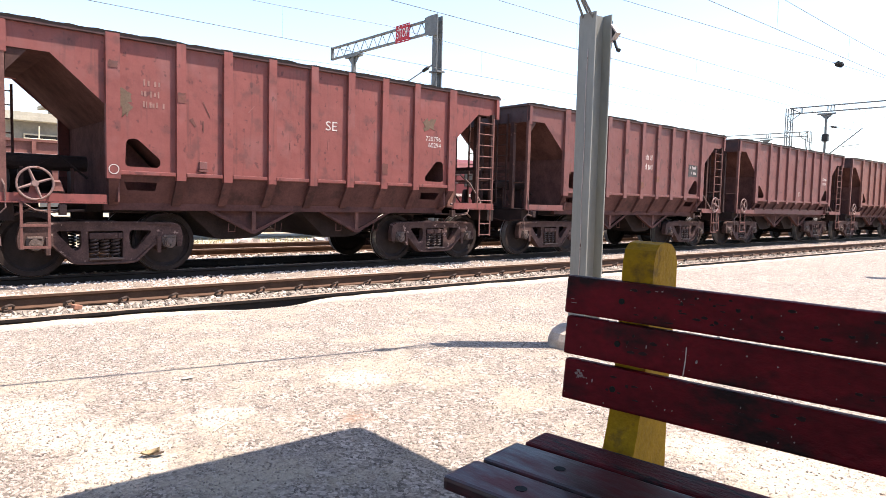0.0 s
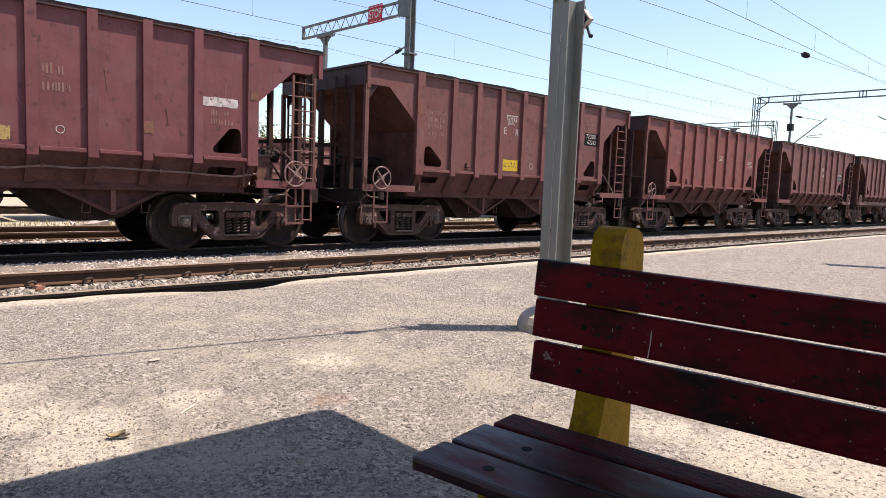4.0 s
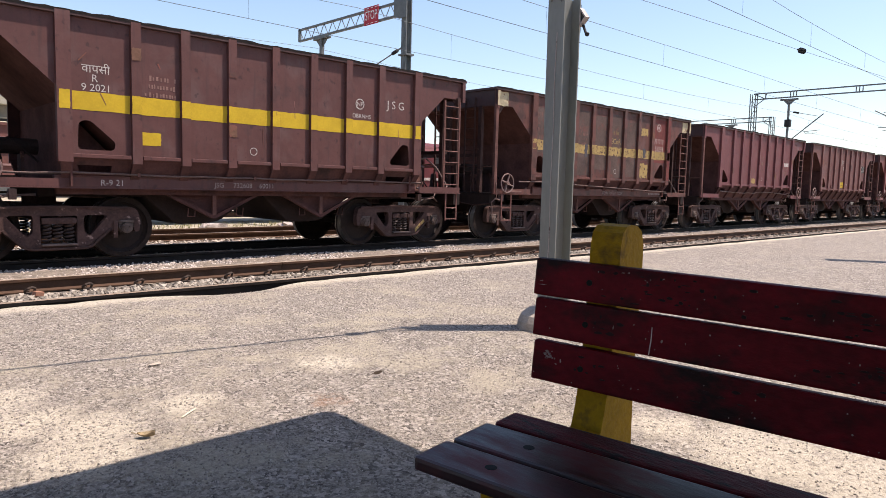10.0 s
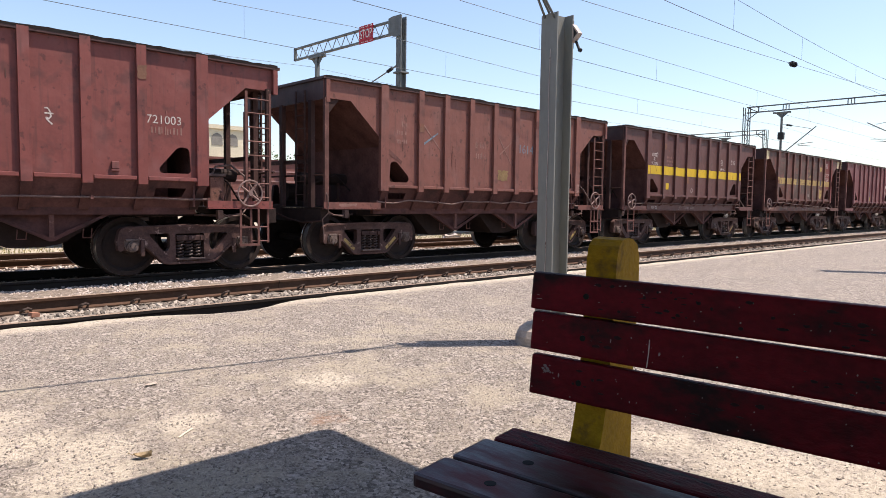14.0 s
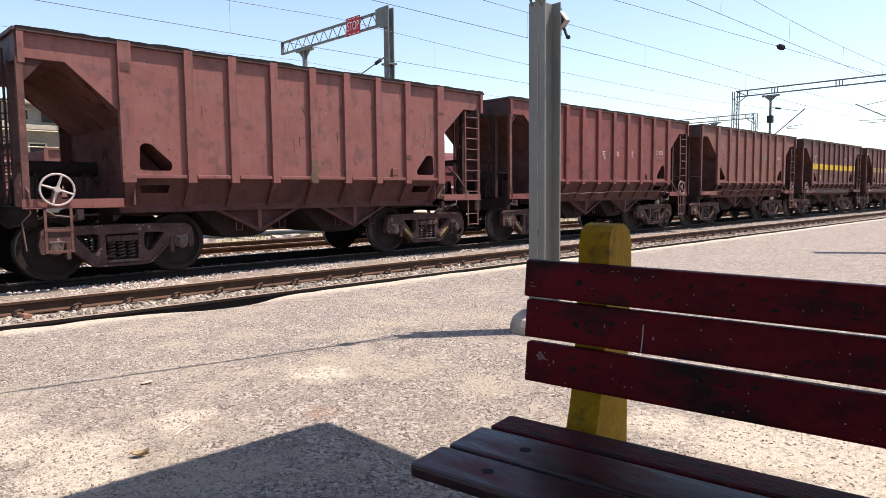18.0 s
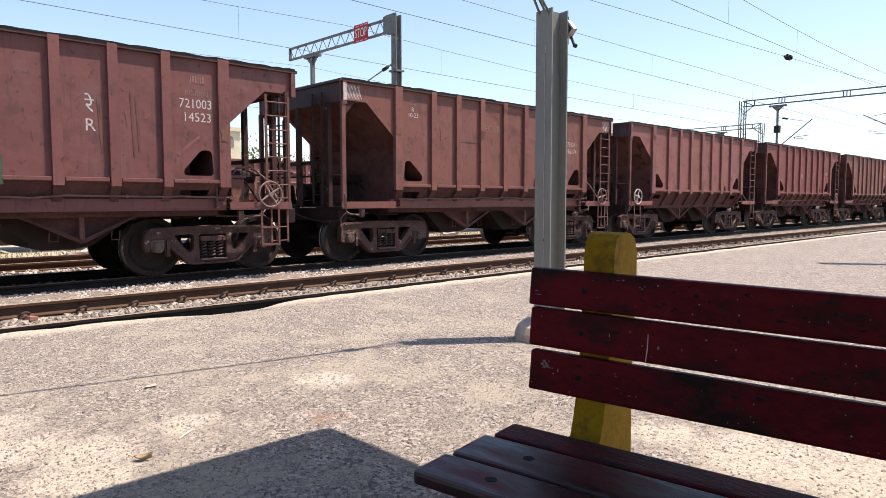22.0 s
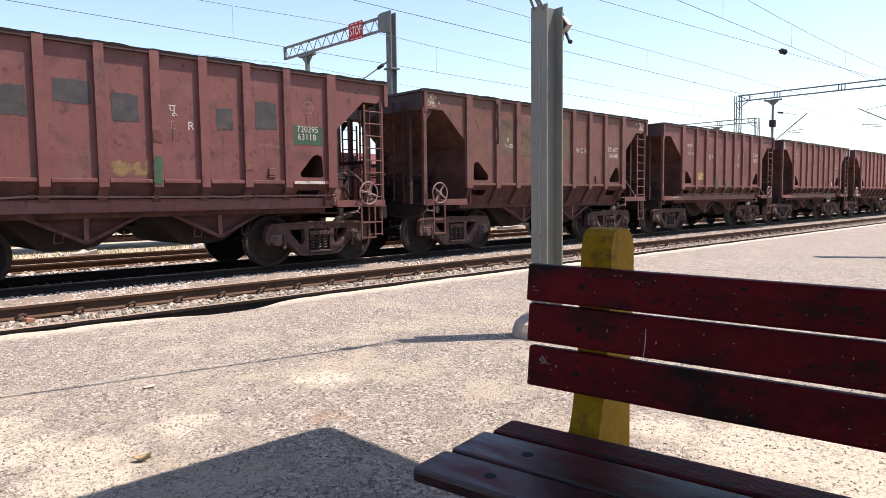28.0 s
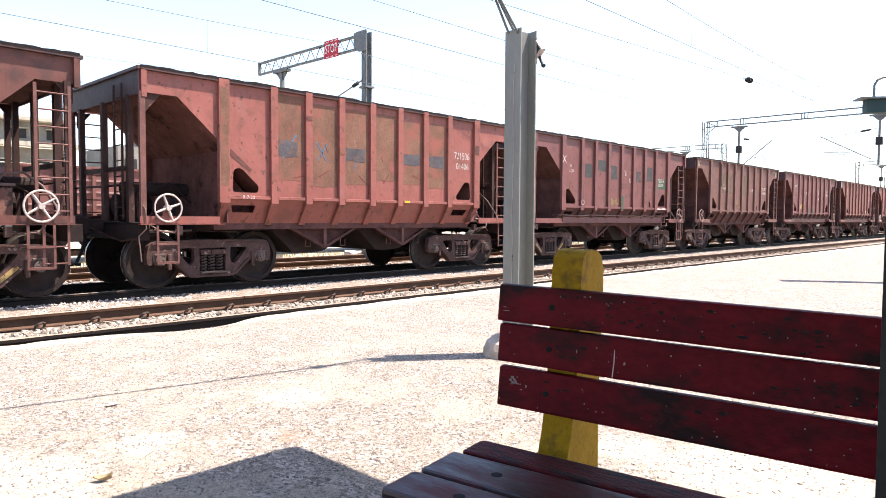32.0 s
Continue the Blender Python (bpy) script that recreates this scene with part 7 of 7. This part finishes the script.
# Paler than the walls: sun on the slab edges put into the colour
M_CREAM2 = mat("pale_slab_edge", (0.36, 0.335, 0.27), 0.9, var=0.15, scale=0.8, fine=8, bump=0.1)
unfinished_building()

gb = thing("grey_building", "plain dark grey block with a few windows", "building", pose(27.2, 72, 0))
bm = B()
box(bm, 0, 4.2, 0, 9, -0.4, 8.4)
part("wall", bm, M_BLDG, gb)
bm = B()
box(bm, 3.0, 4.0, 0.2, 8, 8.4, 9.1)
part("roof_room", bm, M_BLDG, gb)
for x, z in ((2.7, 5.6), (2.7, 2.6), (0.7, 2.6), (0.7, 5.6)):
    bm = B()
    box(bm, x, x + 1.2, -0.06, 0.04, z, z + 1.5)
    part("window", bm, M_BDARK, gb)
wb = thing("cream_building", "cream plastered house with a row of arches", "building", pose(36.5, 80, 0))
bm = B()
box(bm, 0, 4.6, 0, 9, -0.4, 10.0)
part("wall", bm, M_CREAM, wb)
for i in range(2):
    bm = B()
    o = [(0.3 + 2 * i, 8.0), (1.7 + 2 * i, 8.0), (1.7 + 2 * i, 8.9), (1.5 + 2 * i, 9.3), (1.0 + 2 * i, 9.5), (0.5 + 2 * i, 9.3), (0.3 + 2 * i, 8.9)]
    slab(bm, [o], lambda u, v, d: (u, -0.05 + d, v), 0.1)
    part("arch", bm, M_BLDG, wb)
bm = B()
box(bm, -0.3, 4.9, -0.3, 9.2, 10.0, 10.5)
part("parapet", bm, M_CREAM, wb)


def tree(x, y, h, seed):
    """A tapered trunk with limbs and a loose crown of small leaf clumps."""
    rg = random.Random(seed)
    t = thing("tree", "dusty green leafy tree far behind the yard", "tree", pose(x, y, -0.4), group="far trees")
    bm = B()
    tube(bm, (0, 0, 0), (0.1, 0, h * 0.45), 0.22, 8, 0.13)
    tips = []
    for i in range(7):
        a = i * 0.9 + rg.random()
        p = Vector((0.1, 0, h * rg.uniform(0.32, 0.45)))
        q = p + Vector((math.cos(a) * h * 0.25, math.sin(a) * h * 0.25, h * rg.uniform(0.18, 0.42)))
        tube(bm, p, q, 0.09, 6, 0.03)
        tips.append(q)
    part("trunk", bm, M_BARK, t)
    V, F = [], []
    for n in range(900):
        c = tips[rg.randrange(7)] + Vector((rg.gauss(0, h * 0.11), rg.gauss(0, h * 0.11), rg.gauss(0, h * 0.09)))
        s = rg.uniform(0.12, 0.26)
        u = Vector((rg.gauss(0, 1), rg.gauss(0, 1), rg.gauss(0, 1))).normalized()
        v = u.cross(Vector((rg.gauss(0, 1), rg.gauss(0, 1), rg.gauss(0, 1)))).normalized()
        k = len(V)
        V += [tuple(c + u * s), tuple(c + v * s * 0.6), tuple(c - u * s), tuple(c - v * s * 0.6)]
        F.append((k, k + 1, k + 2, k + 3))
    me = bpy.data.meshes.new("crown")
    me.from_pydata(V, [], F)
    me.materials.append(M_GREENLEAF)
    o = new("crown", me)
    o.parent = t


M_BARK = mat("tree_bark", (0.10, 0.075, 0.055), 0.9, var=0.3, scale=6, fine=40, bump=0.4)
for i, (x, y, h) in enumerate(((21.5, 84, 9.5), (31.5, 62, 5.0), (34.2, 64, 4.2), (20.5, 90, 10), (50, 95, 11), (60, 100, 10), (72, 110, 11), (95, 120, 12), (26, 95, 8))):
    tree(x, y, h, 100 + i)


def rubble(x, y, w_, d_, h_, seed, mate, label, cat):
    rg = random.Random(seed)
    bm = B()
    vs = box(bm, x - w_ / 2, x + w_ / 2, y - d_ / 2, y + d_ / 2, -0.45, -0.42 + h_)
    bmesh.ops.subdivide_edges(bm, edges=bm.edges[:], cuts=2, use_grid_fill=True)
    for v in bm.verts:
        v.co += Vector((rg.gauss(0, 0.05), rg.gauss(0, 0.05), rg.gauss(0, 0.04)))
    tagged(part("rubble_block", bm, mate), label, cat, group="rubble behind the tracks")


for i, (x, y, w_, d_, h_) in enumerate(((9.6, 21.0, 0.8, 0.6, 0.5), (13.2, 21.6, 2.0, 0.7, 0.42), (17.5, 21.4, 1.6, 0.7, 0.45), (21.5, 22.0, 1.2, 0.6, 0.4), (6.0, 21.5, 1.4, 0.6, 0.4), (26, 22, 2.2, 0.8, 0.45))):
    rubble(x, y, w_ * 0.7, d_ * 0.7, h_ * 0.6, 200 + i, M_STONE, "pale broken concrete block lying by the siding", "rubble")


def grass(name, label, n, x0, x1, y0, y1, h, seed, z=-0.42):
    rg = np.random.RandomState(seed)
    x, y = x0 + (x1 - x0) * rg.rand(n), y0 + (y1 - y0) * rg.rand(n)
    a, hh = rg.rand(n) * 6.28, h * (0.4 + 0.8 * rg.rand(n))
    dx, dy = np.cos(a) * 0.012, np.sin(a) * 0.012
    lx, ly = rg.randn(n) * 0.3 * hh, rg.randn(n) * 0.3 * hh
    V = np.stack([np.stack([x - dx, y - dy, np.full(n, z)], 1), np.stack([x + dx, y + dy, np.full(n, z)], 1), np.stack([x + lx, y + ly, z + hh], 1)], 1)
    me = bpy.data.meshes.new(name)
    me.from_pydata(V.reshape(-1, 3).tolist(), [], np.arange(3 * n).reshape(-1, 3).tolist())
    me.materials.append(M_DRYGRASS)
    return tagged(new(name, me), label, "grass", kind="stuff")


M_DRYGRASS = island_material("dry_grass_mixed", (0.10, 0.11, 0.035), (0.32, 0.27, 0.11))
grass("dry_grass", "thin dry grass between the far sidings", 9000, 2, 60, 19.5, 25.0, 0.16, 9)

# ---- small things lying about ----
rg = random.Random(8)
lf = thing("dry_leaf", "curled dry brown leaf on the platform", "leaf", pose(1.165, 3.345, 0.006, 3, 5, -35))
bm = B()
rows_ = []
for i in range(9):
    s = i / 8
    wd = 0.022 * math.sin(math.pi * min(1, s * 1.02)) ** 0.8 + 0.001
    rows_.append([bm.verts.new(((s - 0.5) * 0.085, u * wd, 0.022 * abs(u) ** 1.5 * (0.4 + s) + 0.012 * (2 * s - 1) ** 2)) for u in (-1, -0.4, 0, 0.4, 1)])
for a, b in zip(rows_, rows_[1:]):
    for i in range(4):
        bm.faces.new((a[i], b[i], b[i + 1], a[i + 1]))
part("blade", bm, M_DRYLEAF, lf)
bm = B()
tube(bm, (-0.042, 0, 0.012), (-0.07, 0.008, 0.016), 0.002, 5)
part("stalk", bm, M_DRYLEAF, lf)
dark_leaf = thing("dead_leaf", "small dark dead leaf blown over the platform", "leaf", pose(1.066, 3.335, 0.012))
bm = B()
slab(bm, [[(-0.030, 0.0), (-0.016, -0.014), (0.006, -0.018), (0.026, -0.010), (0.034, 0.004), (0.016, 0.014), (-0.012, 0.016)]], lambda u, v, d: (u, v, d + 6.0 * u * u + 10.0 * v * v), 0.0015)
part("blade", bm, M_DEADLEAF, dark_leaf)
bm = B()
tube(bm, (-0.030, 0, 0.006), (-0.048, -0.004, 0.004), 0.0015, 5)
part("stalk", bm, M_DEADLEAF, dark_leaf)
for i, (x, y, s) in enumerate(((1.35, 3.95, 0.012), (1.0, 4.4, 0.010), (2.3, 5.2, 0.010), (0.75, 3.9, 0.012), (3.1, 3.2, 0.010), (3.6, 2.6, 0.012), (4.2, 2.9, 0.014), (5.6, 2.5, 0.016), (6.4, 3.2, 0.016))):
    bm = B()
    box(bm, -s, s, -s * 0.7, s * 0.7, -s * 0.2, s, s * 0.35)
    tagged(part("pebble", bm, M_STONE), "small loose stone on the platform", "pebble", group="pebbles on the platform").matrix_basis = pose(x, y, 0, 0, 0, 37 * i)
bm = B()
box(bm, -0.055, 0.055, -0.035, 0.035, -0.03, 0.03, 0.01)
tagged(part("brick_fragment", bm, M_BRICKRED), "broken red brick lying between the rails", "brick").matrix_basis = pose(1.97, 9.15, BED_Z + 0.06, 4, 10, 25)


bm = B()
path(bm, [(1.41, 3.50, 0.006), (1.45, 3.53, 0.010), (1.52, 3.59, 0.007)], 0.005, 5)
tagged(part("twig", bm, M_CREAM), "short pale stick lying on the gravel", "stick")
bm = B()
slab(bm, [[(-0.045, -0.02), (0.03, -0.03), (0.05, 0.012), (0.0, 0.03), (-0.04, 0.02)]], lambda u, v, d: (u, v, 0.004 + d + 0.15 * abs(u)), 0.002)
tagged(part("paper_scrap", bm, M_CONC), "faded pale paper scrap on the gravel", "paper scrap").matrix_basis = pose(1.69, 4.65, 0, 0, 0, 20)


# ---- what moves ----
def motions():
    run = [(0, 3.14), (0.5, 5.31), (1, 7.50), (1.5, 9.50), (2, 11.64), (2.5, 13.90), (3, 16.04), (3.5, 18.19), (4, 20.35), (4.5, 22.51), (5, 24.65),
           (5.5, 26.75), (6, 28.77), (6.5, 30.89), (7, 33.00), (7.5, 35.09), (8, 37.18), (8.5, 39.33), (9, 41.42), (9.5, 43.48), (10, 45.45), (10.5, 47.51),
           (11, 49.65), (11.5, 51.73), (12, 53.78), (12.5, 55.83), (13, 57.88), (13.5, 59.93), (14, 61.96), (14.5, 63.88), (15, 65.87), (15.5, 67.91), (16, 69.98),
           (16.5, 72.05), (17, 74.10), (17.5, 76.23), (18, 78.27), (18.5, 80.24), (19, 82.18), (19.5, 84.18), (20, 86.19), (20.5, 88.19), (21, 90.18), (21.5, 92.21),
           (22, 94.20), (22.5, 96.15), (23, 98.14), (23.5, 100.00), (24, 101.98), (24.5, 104.00), (25, 105.99), (25.5, 107.94), (26, 109.93), (26.5, 111.92), (27, 113.89),
           (27.5, 115.82), (28, 117.68), (28.5, 119.64), (29, 121.61), (29.5, 123.59), (30, 125.55), (30.5, 127.50), (31, 129.44), (31.5, 131.38), (32, 133.33)]
    for k, wg in WAGONS.items():
        walk(wg, [(t, pose(s - k * PITCH - HOLE_X + VIEW_SHIFT.get(k, 0), TRACK_TRAIN, 0)) for t, s in run])
    times, way = [r[0] for r in run], [r[1] for r in run]
    steps = [i / 7.5 for i in range(241)]
    for k, wg in WAGONS.items():
        for o in wg.children:
            if o.name.startswith("wheelset"):
                at = o.location.copy()
                rows = []
                for t in steps:
                    s = float(np.interp(t, times, way))
                    rows.append((t, pose(at.x, at.y, at.z, 0, 0, 0) @ Matrix.Rotation((s - 3.07) / 0.49, 4, "Y")))
                walk(o, rows)
    # the wind moves the pale leaf and carries the dark one off
    A, C = (1.035, 3.355), (1.165, 3.340)
    walk(lf, [(t, pose(A[0] + (C[0] - A[0]) * u, A[1] + (C[1] - A[1]) * u, 0.006, 3, 5, -15 - 20 * u))
              for t, u in ((0.0, 0.0), (9.1, 0.0), (9.2, 0.2), (9.3, 0.4), (9.4, 0.65), (9.5, 0.92), (9.6, 1.0), (32.0, 1.0))])
    blown = [(9.2, 1.13, 3.29), (9.3, 1.23, 3.27), (9.4, 1.50, 3.44), (9.5, 1.67, 3.34), (9.6, 1.92, 3.38), (9.7, 2.08, 3.43), (9.8, 2.34, 3.49), (9.9, 2.50, 3.43), (10.0, 2.71, 3.47), (10.4, 3.25, 3.39)]
    walk(dark_leaf, [(0.0, pose(1.066, 3.335, 0.012)), (9.1, pose(1.066, 3.335, 0.012))]
         + [(t, pose(x, y, 0.03, 25, 20 if i % 2 else -15, 40 * i)) for i, (t, x, y) in enumerate(blown)]
         + [(11.3, pose(3.93, 2.18, 0.006, 5, 0, 400)), (32.0, pose(3.93, 2.18, 0.006, 5, 0, 400))])


motions()
